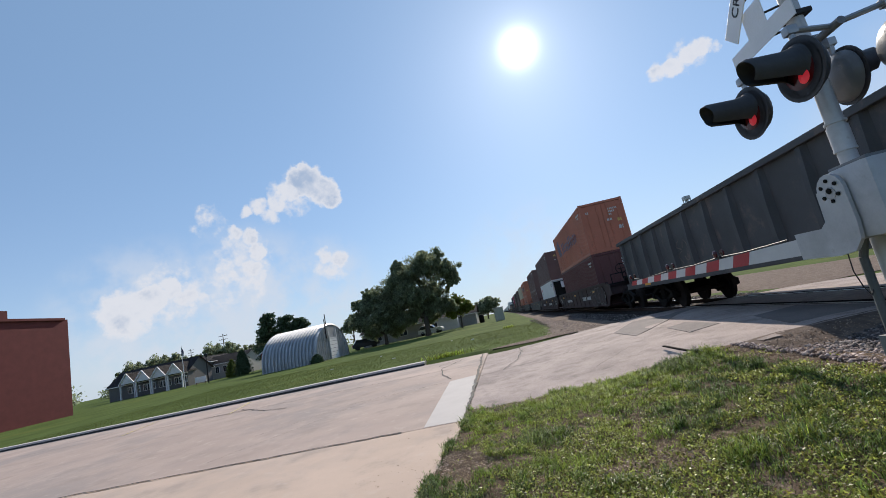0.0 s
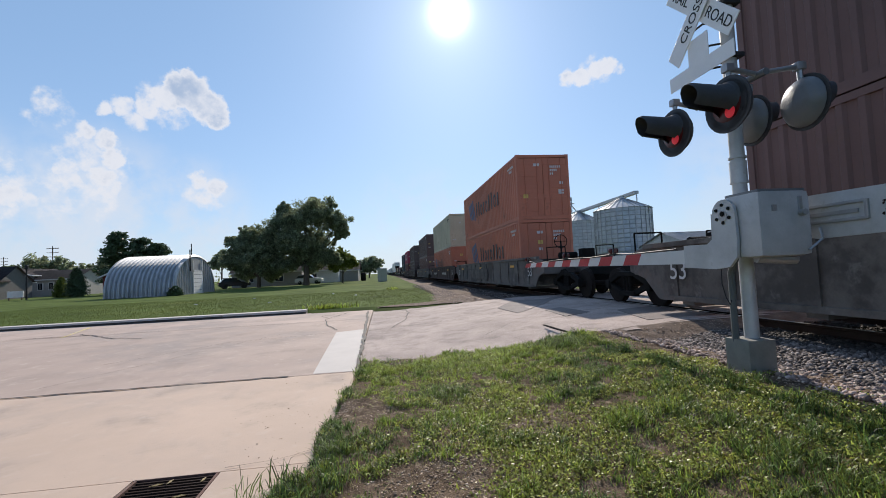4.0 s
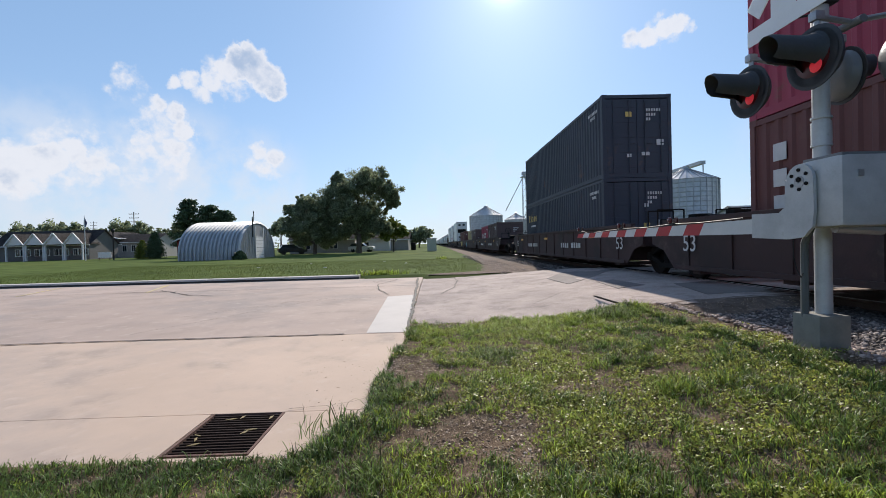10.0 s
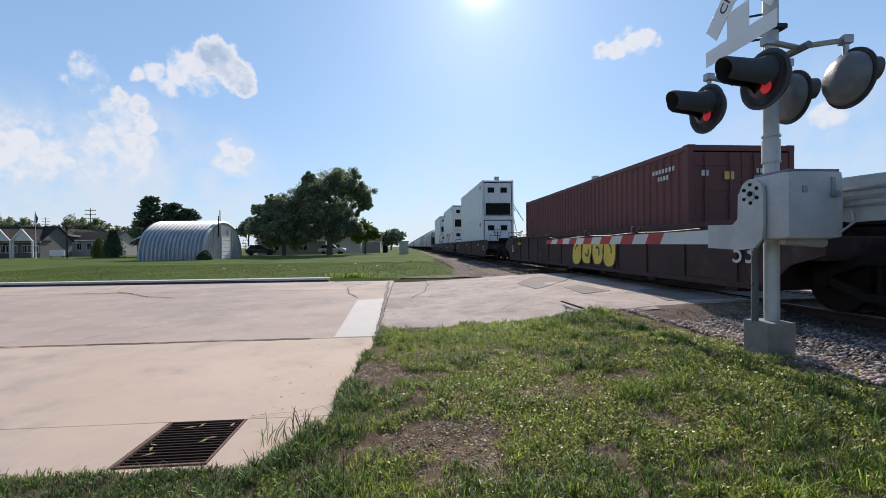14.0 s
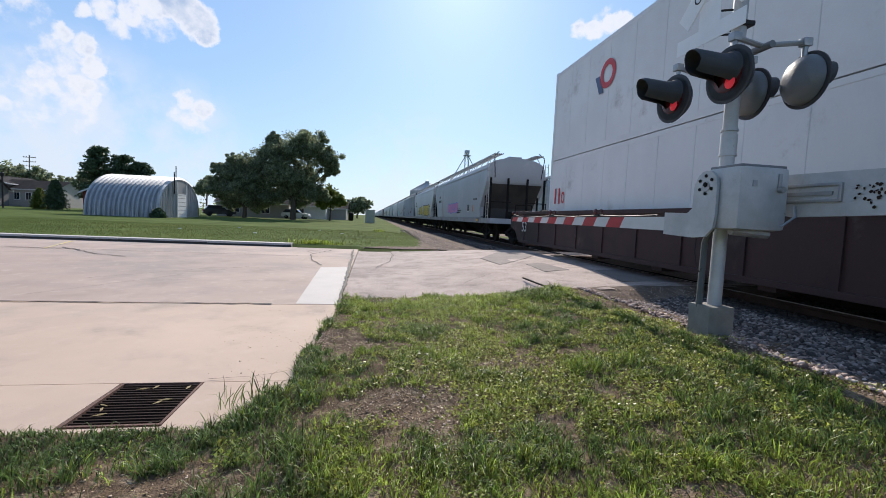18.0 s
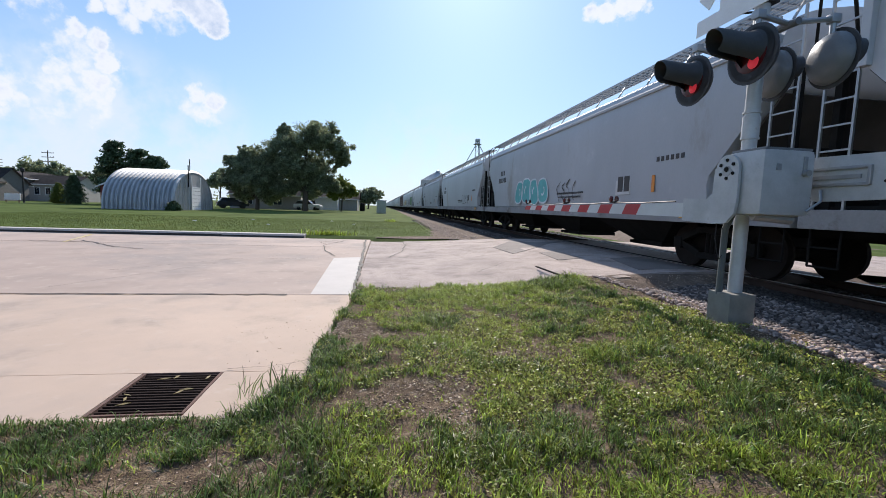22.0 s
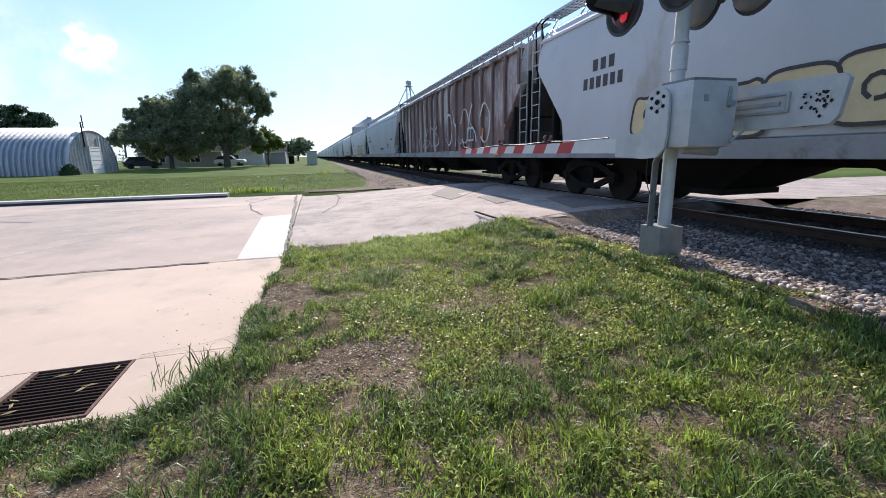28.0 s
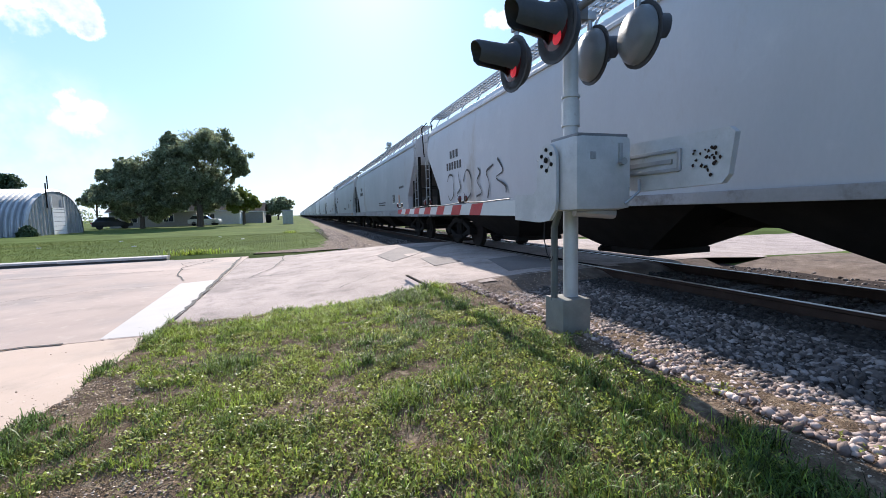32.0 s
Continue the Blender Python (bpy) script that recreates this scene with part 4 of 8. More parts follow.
flasher(0.53, -1, 0.3, 2, lit=True)
flasher(-0.33, -1, 0.36, 2, lit=True)
flasher(0.12, 1, 0.33, -6)
flasher(-0.4, 1, 0.42, -6)
bm = bmesh.new()
rod(bm, (0, -0.42, 2.94), (0, 0.52, 2.94), 0.035, n=12)
box(bm, (0, 0, 2.94), (0.24, 0.2, 0.16), 0.02)
part("crossarm", bm, M["lamp_grey"], sig, "grey lamp crossarm with junction box", True)
for z in (3.28, 3.85):
    bm = bmesh.new()
    box(bm, (0, 0, z), (0.2, 0.2, 0.05), 0.015)
    part("sign_clamp", bm, M["black_paint"], sig)
for z in (3.2, 3.45, 3.7):
    bm = bmesh.new()
    pipe(bm, [(0, 0, z), (-0.195, 0.1, z), (-0.195, 0.3, z)], 0.012, 6)
    part("sign_bracket", bm, M["black_paint"], sig)


def blade(turn, words, x):
    bm = bmesh.new()
    box(bm, (0, 0, 0), (1.22, 0.23, 0.012), 0.004)
    o = part("crossbuck_blade", bm, M["sign_white"], sig, "white crossbuck blade with black letters")
    o.matrix_local = Matrix.Translation((x, 0.12, 3.9)) @ pose(0, 0, 0, 90, 0, -90) @ pose(0, 0, 0, 0, 0, turn)
    for text, dx in words:
        letters(text, 0.155, M["sign_black"], o, Matrix.Translation((dx, -0.005, 0.008)))


blade(-45, (("RAIL", -0.36), ("ROAD", 0.36)), -0.2)
blade(45, (("CROSSING", 0.0),), -0.225)
bm = bmesh.new()
vs = [bm.verts.new((-0.21, y, z)) for y, z in [(-0.3, 3.16), (0.66, 3.16), (0.66, 3.33), (0.33, 3.33), (0.33, 3.6), (0.03, 3.6), (0.03, 3.33), (-0.3, 3.33)]]
g = bmesh.ops.extrude_face_region(bm, geom=[bm.faces.new(vs)])
bmesh.ops.translate(bm, vec=(0.008, 0, 0), verts=[v for v in g["geom"] if isinstance(v, bmesh.types.BMVert)])
part("tracks_sign", bm, M["sign_white"], sig, "blank white inverted T-shaped sign")


# ---- the train ----
SPEED = 17.5
MOVERS = []  # (thing, distance along the track at the clip's start)


def rolling(name, label, category, s, group=""):
    e = thing(name, label, category, group=group)
    e.matrix_world = TRACK @ Matrix.Translation((0, s, 0))
    MOVERS.append((e, s))
    return e


def shades(tag, color, **kw):
    if tag not in M:
        M[tag] = paint(tag, color, **kw)
    return M[tag]


RUST = dict(rough=0.6, vary=0.14, scale=0.6, grain=40, bump=0.06, dirt=(0.16, 0.09, 0.06), dirt_amount=0.12, dirt_scale=0.9)
shades("box_orange", (0.47, 0.165, 0.1), **RUST)
shades("box_maroon", (0.125, 0.045, 0.042), **RUST)
shades("box_brown", (0.15, 0.085, 0.077), **RUST)
shades("box_dark_brown", (0.1, 0.064, 0.061), **RUST)
shades("box_white", (0.68, 0.68, 0.68), rough=0.45, vary=0.06, scale=0.8, grain=30, bump=0.03, dirt=(0.42, 0.4, 0.37), dirt_amount=0.15, dirt_scale=0.7)
shades("box_beige", (0.5, 0.44, 0.32), **RUST)
shades("box_red", (0.3, 0.04, 0.075), **RUST)
shades("box_blue", (0.04, 0.048, 0.066), **RUST)
shades("box_tan", (0.42, 0.34, 0.19), **RUST)
shades("well_maroon", (0.046, 0.023, 0.022), rough=0.7, vary=0.16, scale=0.7, grain=35, dirt=(0.13, 0.09, 0.075), dirt_amount=0.2, dirt_scale=0.8)
shades("well_grey", (0.135, 0.122, 0.11), rough=0.75, vary=0.2, scale=0.7, grain=35, dirt=(0.16, 0.11, 0.09), dirt_amount=0.3, dirt_scale=0.8)
weather(M["well_grey"], (0.05, 0.044, 0.04), 1.1, 0.46, 0.62, 0.8)
weather(M["well_grey"], (0.27, 0.25, 0.235), 2.6, 0.58, 0.74, 0.55)
weather(M["well_maroon"], (0.02, 0.015, 0.014), 0.9, 0.46, 0.64, 0.65)
weather(M["well_maroon"], (0.12, 0.1, 0.095), 2.4, 0.62, 0.78, 0.45)
shades("hopper_grey", (0.38, 0.395, 0.42), rough=0.55, vary=0.09, scale=0.5, grain=25, bump=0.04, dirt=(0.3, 0.28, 0.26), dirt_amount=0.2, dirt_scale=0.6, random=0.1, stretch=(1, 1, 0.45))
shades("hopper_light", (0.48, 0.495, 0.52), rough=0.5, vary=0.08, scale=0.5, grain=25, bump=0.04, dirt=(0.38, 0.35, 0.32), dirt_amount=0.18, dirt_scale=0.6, random=0.08, stretch=(1, 1, 0.45))
shades("hopper_rust", (0.19, 0.125, 0.112), rough=0.8, vary=0.3, scale=0.7, grain=25, bump=0.08, dirt=(0.5, 0.47, 0.46), dirt_amount=0.55, dirt_scale=1.0, stretch=(1, 1, 0.25))
shades("hopper_sill", (0.27, 0.27, 0.275), rough=0.7, vary=0.2, scale=0.8, grain=25, dirt=(0.14, 0.12, 0.11), dirt_amount=0.4, dirt_scale=1.2)
for key in ("hopper_grey", "hopper_light"):
    weather(M[key], (0.2, 0.17, 0.155), 0.7, 0.6, 0.8, 0.5)
    weather(M[key], (0.56, 0.57, 0.58), 1.6, 0.58, 0.76, 0.4)
# Dark tone for the end slopes: grime plus the shade of the recess.
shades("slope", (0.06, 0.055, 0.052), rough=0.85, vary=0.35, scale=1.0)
shades("gondola_dark", (0.05, 0.055, 0.06), rough=0.6, vary=0.25, scale=0.8, dirt=(0.12, 0.1, 0.09), dirt_amount=0.3)
shades("mark_white", (0.55, 0.55, 0.54), rough=0.6)
shades("mark_black", (0.05, 0.045, 0.045), rough=0.6)
shades("mark_magenta", (0.45, 0.02, 0.12), rough=0.5)
shades("mark_navy", (0.06, 0.09, 0.18), rough=0.5)
shades("mark_red", (0.5, 0.04, 0.05), rough=0.5)
shades("mark_gold", (0.62, 0.45, 0.12), rough=0.5)
shades("spray_yellow", (0.7, 0.52, 0.08), rough=0.6)
shades("spray_teal", (0.12, 0.42, 0.42), rough=0.6)
shades("spray_pink", (0.6, 0.22, 0.4), rough=0.6)
shades("spray_blue", (0.15, 0.25, 0.6), rough=0.6)
shades("spray_green", (0.1, 0.22, 0.07), rough=0.6)
shades("spray_cream", (0.6, 0.48, 0.28), rough=0.6)
shades("spray_pale", (0.62, 0.68, 0.7), rough=0.6)
shades("spray_grey", (0.26, 0.24, 0.26), rough=0.6)
shades("spray_orange", (0.7, 0.25, 0.05), rough=0.6)


def corrugated(bm, p0, p1, z0, z1, out, pitch=0.28, depth=0.036):
    """A wall of trapezoid ribs between two points, out being its outward side."""
    p0, p1, out = Vector(p0), Vector(p1), Vector(out)
    run = p1 - p0
    n = max(1, round(run.length / pitch))
    row = []
    for i in range(n):
        for f, d in ((0.0, 0.0), (0.28, 0.0), (0.42, -depth), (0.86, -depth)):
            row.append(p0 + run * ((i + f) / n) + out * d)
    row.append(p1)
    lo = [bm.verts.new((p.x, p.y, z0)) for p in row]
    hi = [bm.verts.new((p.x, p.y, z1)) for p in row]
    for i in range(len(row) - 1):
        bm.faces.new((lo[i], lo[i + 1], hi[i + 1], hi[i]))


W2 = 1.22
CACHE = {}


def cached(key, make):
    if key not in CACHE:
        CACHE[key] = make()
    return CACHE[key]


def use(name, key, make, material, parent, at=(0, 0, 0), label="", smooth=False):
    """A part that shares one mesh a kind and material."""
    def build():
        bm = bmesh.new()
        make(bm)
        me = mesh_of(bm, name, smooth)
        me.materials.append(material)
        return me
    ob = share(name, cached((key, material.name), build), parent, at)
    if label:
        ob["label"] = label
    return ob


def box_side(bm, L, H, smooth):
    if not smooth:
        corrugated(bm, (-0.0, -L / 2 + 0.1, 0), (0.0, L / 2 - 0.1, 0), 0.15, H - 0.12, (-1, 0, 0))
        return
    row = []
    n = 11
    for k in range(n):
        y0, y1 = -L / 2 + 0.1 + (L - 0.2) * k / n, -L / 2 + 0.1 + (L - 0.2) * (k + 1) / n
        row += [(0.012, y0), (0, y0 + 0.01), (0, y1 - 0.01)]
    row.append((0.012, y1))
    loft(bm, [[(x, y, z) for x, y in row] for z in (0.15, H - 0.12)], close=False)


def box_roof(bm, L, H):
    n = int(L / 0.6)
    row = []
    for k in range(n):
        y = -L / 2 + 0.1 + (L - 0.2) * k / n
        st = (L - 0.2) / n
        row += [(y, 0), (y + st * 0.3, 0), (y + st * 0.4, 0.02), (y + st * 0.9, 0.02)]
    row.append((L / 2 - 0.1, 0))
    loft(bm, [[(x, y, H - 0.03 + z) for y, z in row] for x in (-W2 + 0.05, W2 - 0.05)], close=False)


def box_floor(bm, L):
    box(bm, (0, 0, 0.1), (2 * W2 - 0.1, L - 0.1, 0.06))


def box_frame(bm, L, H):
    h = L / 2
    for sx in (-1, 1):
        for sy in (-1, 1):
            box(bm, (sx * (W2 - 0.06), sy * (h - 0.06), H / 2), (0.12, 0.12, H - 0.002), 0.012)
            for z in (0.06, H - 0.06):
                box(bm, (sx * (W2 - 0.085), sy * (h - 0.09), z), (0.176, 0.186, 0.122), 0.01)
        box(bm, (sx * (W2 - 0.04), 0, 0.08), (0.07, L - 0.2, 0.15))
        box(bm, (sx * (W2 - 0.04), 0, H - 0.07), (0.07, L - 0.2, 0.1))
    for sy in (-1, 1):
        for z, t in ((0.08, 0.15), (H - 0.07, 0.12)):
            box(bm, (0, sy * (h - 0.05), z), (2 * W2 - 0.2, 0.09, t))


def door_leaf(bm, H):
    box(bm, (0, 0, 0), (1.1, 0.04, H - 0.32))
    for k in range(5):
        box(bm, (0, -0.022, -(H - 0.32) / 2 + 0.25 + k * (H - 0.8) / 4), (1.0, 0.02, 0.12), 0.008)


def lock_bar(bm, H):
    rod(bm, (0, 0, -H / 2 + 0.17), (0, 0, H / 2 - 0.17), 0.018, n=8)
    box(bm, (0.12, -0.01, -0.25), (0.3, 0.02, 0.03))
    for z in (-H / 2 + 0.3, 0.3, H / 2 - 0.3):
        box(bm, (0, 0.005, z), (0.08, 0.03, 0.06))


def logo_bars(parent, spec, L, H):
    """Company marks as plain shapes: (material, y from the rear end, z, width, height, skew) blocks and rings on the near side."""
    for mat_name, kind, y, z, w, h in spec:
        bm = bmesh.new()
        x = -W2 - 0.006
        if kind == "bar":
            box(bm, (x, L / 2 - y, z), (0.008, w, h))
        elif kind == "slant":
            v = [bm.verts.new((x, L / 2 - y + a, z + c)) for a, c in ((-w / 2 - h * 0.25, -h / 2), (w / 2 - h * 0.25, -h / 2), (w / 2 + h * 0.25, h / 2), (-w / 2 + h * 0.25, h / 2))]
            bm.faces.new(v)
        elif kind == "ring":
            n = 24
            a = [bm.verts.new((x, L / 2 - y + w / 2 * math.cos(6.283 * i / n), z + h / 2 * math.sin(6.283 * i / n))) for i in range(n)]
            c = [bm.verts.new((x, L / 2 - y + w * 0.3 * math.cos(6.283 * i / n), z + h * 0.3 * math.sin(6.283 * i / n))) for i in range(n)]
            for i in range(n):
                j = (i + 1) % n
                bm.faces.new((a[i], a[j], c[j], c[i]))
        part("mark", bm, M[mat_name], parent, "painted company mark")


def container(color, words, L, H, s, z, reefer=False, marks=()):
    c = rolling("shipping_container", f"{words} riding in a well car", "container", s, "containers on the train")
    c.matrix_world = TRACK @ Matrix.Translation((0, s, z))
    MOVERS[-1] = (c, s, z)
    m = M[color]
    for sx, turn in ((-1, 0), (1, math.pi)):
        use("side_wall", ("side", L, H, reefer), lambda bm: box_side(bm, L, H, reefer), m, c, (sx * (W2 - 0.012), 0, 0)).rotation_euler = (0, 0, turn)
    use("end_wall", ("endwall", H), lambda bm: corrugated(bm, (-W2 + 0.1, 0, 0), (W2 - 0.1, 0, 0), 0.15, H - 0.12, (0, 1, 0)), m, c, (0, L / 2 - 0.03, 0))
    use("roof", ("broof", L, H), lambda bm: box_roof(bm, L, H), m, c)
    use("floor", ("bfloor", L), lambda bm: box_floor(bm, L), m, c)
    use("frame", ("frame", L, H), lambda bm: box_frame(bm, L, H), m, c)
    if reefer:
        use("cooling_unit", ("cool", H), lambda bm: (box(bm, (0, 0, H / 2), (2.1, 0.05, H - 0.4), 0.01), box(bm, (0, -0.03, H - 0.75), (1.7, 0.04, 0.6), 0.02), box(bm, (-0.5, -0.04, H - 1.5), (0.5, 0.05, 0.4), 0.02), box(bm, (0.45, -0.04, H - 1.5), (0.5, 0.05, 0.4), 0.02)), M["box_white"], c, (0, -L / 2 + 0.05, 0), "pale refrigeration unit on the end")
        use("grille", ("grille", H), lambda bm: (box(bm, (-0.55, 0, H - 0.75), (0.5, 0.02, 0.4)), box(bm, (0.45, 0, H - 0.75), (0.5, 0.02, 0.4)), box(bm, (0, 0, 0.7), (1.9, 0.02, 0.9))), M["steel_dark"], c, (0, -L / 2 - 0.01, 0), "dark grille")
    else:
        for x in (-0.56, 0.56):
            d = use("door", ("door", H), lambda bm: door_leaf(bm, H), m, c, (x, -L / 2 + 0.04, H / 2))
            for dx in (-0.28, 0.28):
                use("lock_bar", ("lock", H), lambda bm: lock_bar(bm, H), m, d, (dx, -0.05, 0))
        use("placard", ("placard",), lambda bm: box(bm, (0.8, 0, 0), (0.25, 0.006, 0.2)), M["mark_white"], c, (0, -L / 2 - 0.012, H * 0.42))
    dark_paint = color in ("box_white", "box_beige", "box_tan")
    ink = M["mark_black"] if dark_paint else M["mark_white"]
    rnd = random.Random(int(s * 10 + z * 7))
    for row in range(2):
        w, n = (0.9, 7) if row == 0 else (0.45, 4)
        use("code_mark", ("code", row), lambda bm: [box(bm, (0, w * (q / n - 0.5), 0), (0.006, w / n * 0.62, 0.1)) for q in range(n)], ink, c, (-W2 - 0.004, -L / 2 + 0.95, H - 0.42 - 0.17 * row), "small stencilled code as bars")["kind"] = "stuff"
    if not reefer:
        for q in range(3):
            use("door_label", ("dlabel", q), lambda bm: box(bm, (0, 0, 0), (0.16 + 0.06 * q, 0.006, 0.12 + 0.05 * (q % 2))), M["mark_white"] if q != 1 else M["mark_gold"], c, (rnd.choice((-0.85, -0.3, 0.28, 0.82)), -L / 2 - 0.012, H * rnd.uniform(0.2, 0.85)), "small door label")
        use("door_code", ("dcode",), lambda bm: [box(bm, (0.09 * (q - 3), 0, -0.16 * r_), (0.055, 0.006, 0.1)) for r_ in range(3) for q in range(6 - 2 * r_)], ink, c, (0.62, -L / 2 - 0.013, H - 0.55), "small stencilled code as bars")["kind"] = "stuff"
    logo_bars(c, marks, L, H)
    return c


def wheelset(bm, y):
    for s in (-1, 1):
        spin(bm, [(0.2, -0.06), (0.42, -0.05), (0.46, -0.04), (0.46, 0.05), (0.485, 0.055), (0.485, 0.08), (0.3, 0.08), (0.2, 0.05)] if s < 0 else [(0.2, -0.05), (0.3, -0.08), (0.485, -0.08), (0.485, -0.055), (0.46, -0.05), (0.46, 0.04), (0.42, 0.05), (0.2, 0.06)], (s * 0.755, y, 0.46), "X", 20)
        rod(bm, (s * 0.8, y, 0.46), (s * 1.05, y, 0.46), 0.1, n=10)
    rod(bm, (-0.8, y, 0.46), (0.8, y, 0.46), 0.08, n=8)


def side_frame(bm):
    for sy in (-1, 1):
        bar(bm, (0, sy * 0.88, 0.56), (0, sy * 0.35, 0.78), 0.12, 0.13)
        bar(bm, (0, sy * 0.86, 0.5), (0, sy * 0.3, 0.3), 0.1, 0.12)
        box(bm, (0, sy * 0.9, 0.5), (0.16, 0.22, 0.22), 0.02)
    box(bm, (0, 0, 0.28), (0.16, 0.7, 0.12), 0.02)
    box(bm, (0, 0, 0.78), (0.14, 0.8, 0.12), 0.02)
    for dy in (-0.12, 0.0, 0.12):
        rod(bm, (0, dy, 0.33), (0, dy, 0.7), 0.05, n=8)


def truck(parent, y):
    t = use("truck", ("truck",), lambda bm: box(bm, (0, 0, 0.62), (1.9, 0.36, 0.22), 0.02), M["steel_dark"], parent, (0, y, 0), "black cast bogie")
    for sx in (-1, 1):
        use("side_frame", ("sideframe",), side_frame, M["steel_dark"], t, (sx * 1.0, 0, 0))
    for dy in (-0.89, 0.89):
        use("wheelset", ("wheelset",), lambda bm: wheelset(bm, 0), M["wheel"], t, (0, dy, 0))


WELL_SIDE = [(-8.3, 0.28), (8.3, 0.28), (8.75, 0.7), (9.3, 0.85), (9.3, 1.25), (8.6, 1.42), (-8.6, 1.42), (-9.3, 1.25), (-9.3, 0.85), (-8.75, 0.7)]


def well_side(bm, s):
    x = s * 1.46
    vs = [bm.verts.new((x, y, z)) for y, z in WELL_SIDE]
    g = bmesh.ops.extrude_face_region(bm, geom=[bm.faces.new(vs)])
    bmesh.ops.translate(bm, vec=(-s * 0.04, 0, 0), verts=[v for v in g["geom"] if isinstance(v, bmesh.types.BMVert)])
    box(bm, (s * 1.44, 0, 1.4), (0.14, 17.4, 0.1), 0.012)
    box(bm, (s * 1.44, 0, 0.32), (0.12, 16.4, 0.1), 0.012)
    for k in range(12):
        box(bm, (s * 1.475, -7.7 + k * 1.4, 0.85), (0.03, 0.09, 0.98))


def end_bolster(bm, s):
    box(bm, (0, s * 8.75, 0.95), (2.8, 1.0, 0.35), 0.03)
    box(bm, (0, s * 8.25, 0.85), (2.8, 0.06, 1.0))
    box(bm, (0, s * 9.5, 0.95), (0.5, 0.9, 0.3), 0.03)


def platform(bm, s):
    box(bm, (0, s * 8.9, 1.3), (2.6, 0.9, 0.04))
    pipe(bm, [(-1.3, s * 9.3, 1.25), (-1.3, s * 9.3, 1.75), (-0.6, s * 9.3, 1.75), (-0.6, s * 9.3, 1.3)], 0.02, 6)
    pipe(bm, [(1.3, s * 9.3, 1.25), (1.3, s * 9.3, 1.75), (0.6, s * 9.3, 1.75), (0.6, s * 9.3, 1.3)], 0.02, 6)
    box(bm, (0.5, s * 8.75, 1.5), (0.5, 0.35, 0.36), 0.04)
    rod(bm, (-0.5, s * 8.5, 1.45), (0.2, s * 8.5, 1.45), 0.12, n=10)


def brake_wheel(bm):
    n = 16
    pts = [(0.24 * math.cos(6.283 * i / n), 0, 0.24 * math.sin(6.283 * i / n)) for i in range(n + 1)]
    pipe(bm, pts, 0.016, 6)
    for i in range(0, n, 4):
        pipe(bm, [(0, 0, 0), pts[i]], 0.012, 5)
    rod(bm, (0, 0, -0.5), (0, 0, 0), 0.03)


def splash(bm, x, y0, z0, w, h, seed, strokes, thick):
    """Sprayed letters: fat curled bands, abstract."""
    rnd = random.Random(seed)
    step = w / strokes
    for k in range(strokes):
        cy = y0 + step * (k + 0.5)
        pts = [(cy + rnd.uniform(-0.5, 0.5) * step, z0 + h * (q / 4) + rnd.uniform(-0.1, 0.1) * h) for q in range(5)]
        if rnd.random() < 0.5:
            pts = [(cy + 0.45 * step * math.cos(a), z0 + h / 2 + 0.48 * h * math.sin(a)) for a in [0.4 + i * 0.75 + rnd.uniform(-0.2, 0.2) for i in range(8)]]
        soft = []
        for i in range(len(pts) - 1):
            p0, p1, p2, p3 = (Vector(pts[max(0, min(len(pts) - 1, i + q))]) for q in (-1, 0, 1, 2))
            for f in (0.0, 0.25, 0.5, 0.75):
                v = 0.5 * (2 * p1 + (p2 - p0) * f + (2 * p0 - 5 * p1 + 4 * p2 - p3) * f * f + (3 * p1 - p0 - 3 * p2 + p3) * f ** 3)
                soft.append((v.x, v.y))
        pts = soft + [pts[-1]]
        prev = None
        for i, (y, z) in enumerate(pts):
            ya, za = pts[max(0, i - 1)]
            yb, zb = pts[min(len(pts) - 1, i + 1)]
            l = math.hypot(yb - ya, zb - za) or 1
            ny, nz = -(zb - za) / l, (yb - ya) / l
            t = thick * (0.75 + 0.35 * math.sin(i * 0.5 + k))
            xx = x - 0.0006 * k
            a, c = bm.verts.new((xx, y - ny * t, z - nz * t)), bm.verts.new((xx, y + ny * t, z + nz * t))
            if prev:
                bm.faces.new((prev[0], a, c, prev[1]))
            prev = (a, c)


def band(bm, x, pts, t, closed=False):
    """A flat painted line through points of (y, z)."""
    n = len(pts)
    rows_ = []
    for i, (y, z) in enumerate(pts):
        ya, za = pts[(i - 1) % n if closed else max(0, i - 1)]
        yb, zb = pts[(i + 1) % n if closed else min(n - 1, i + 1)]
        l = math.hypot(yb - ya, zb - za) or 1
        ny, nz = -(zb - za) / l * t, (yb - ya) / l * t
        rows_.append((bm.verts.new((x, y - ny, z - nz)), bm.verts.new((x, y + ny, z + nz))))
    for (a, b), (c, d) in zip(rows_, rows_[1:] + (rows_[:1] if closed else [])):
        bm.faces.new((a, c, d, b))


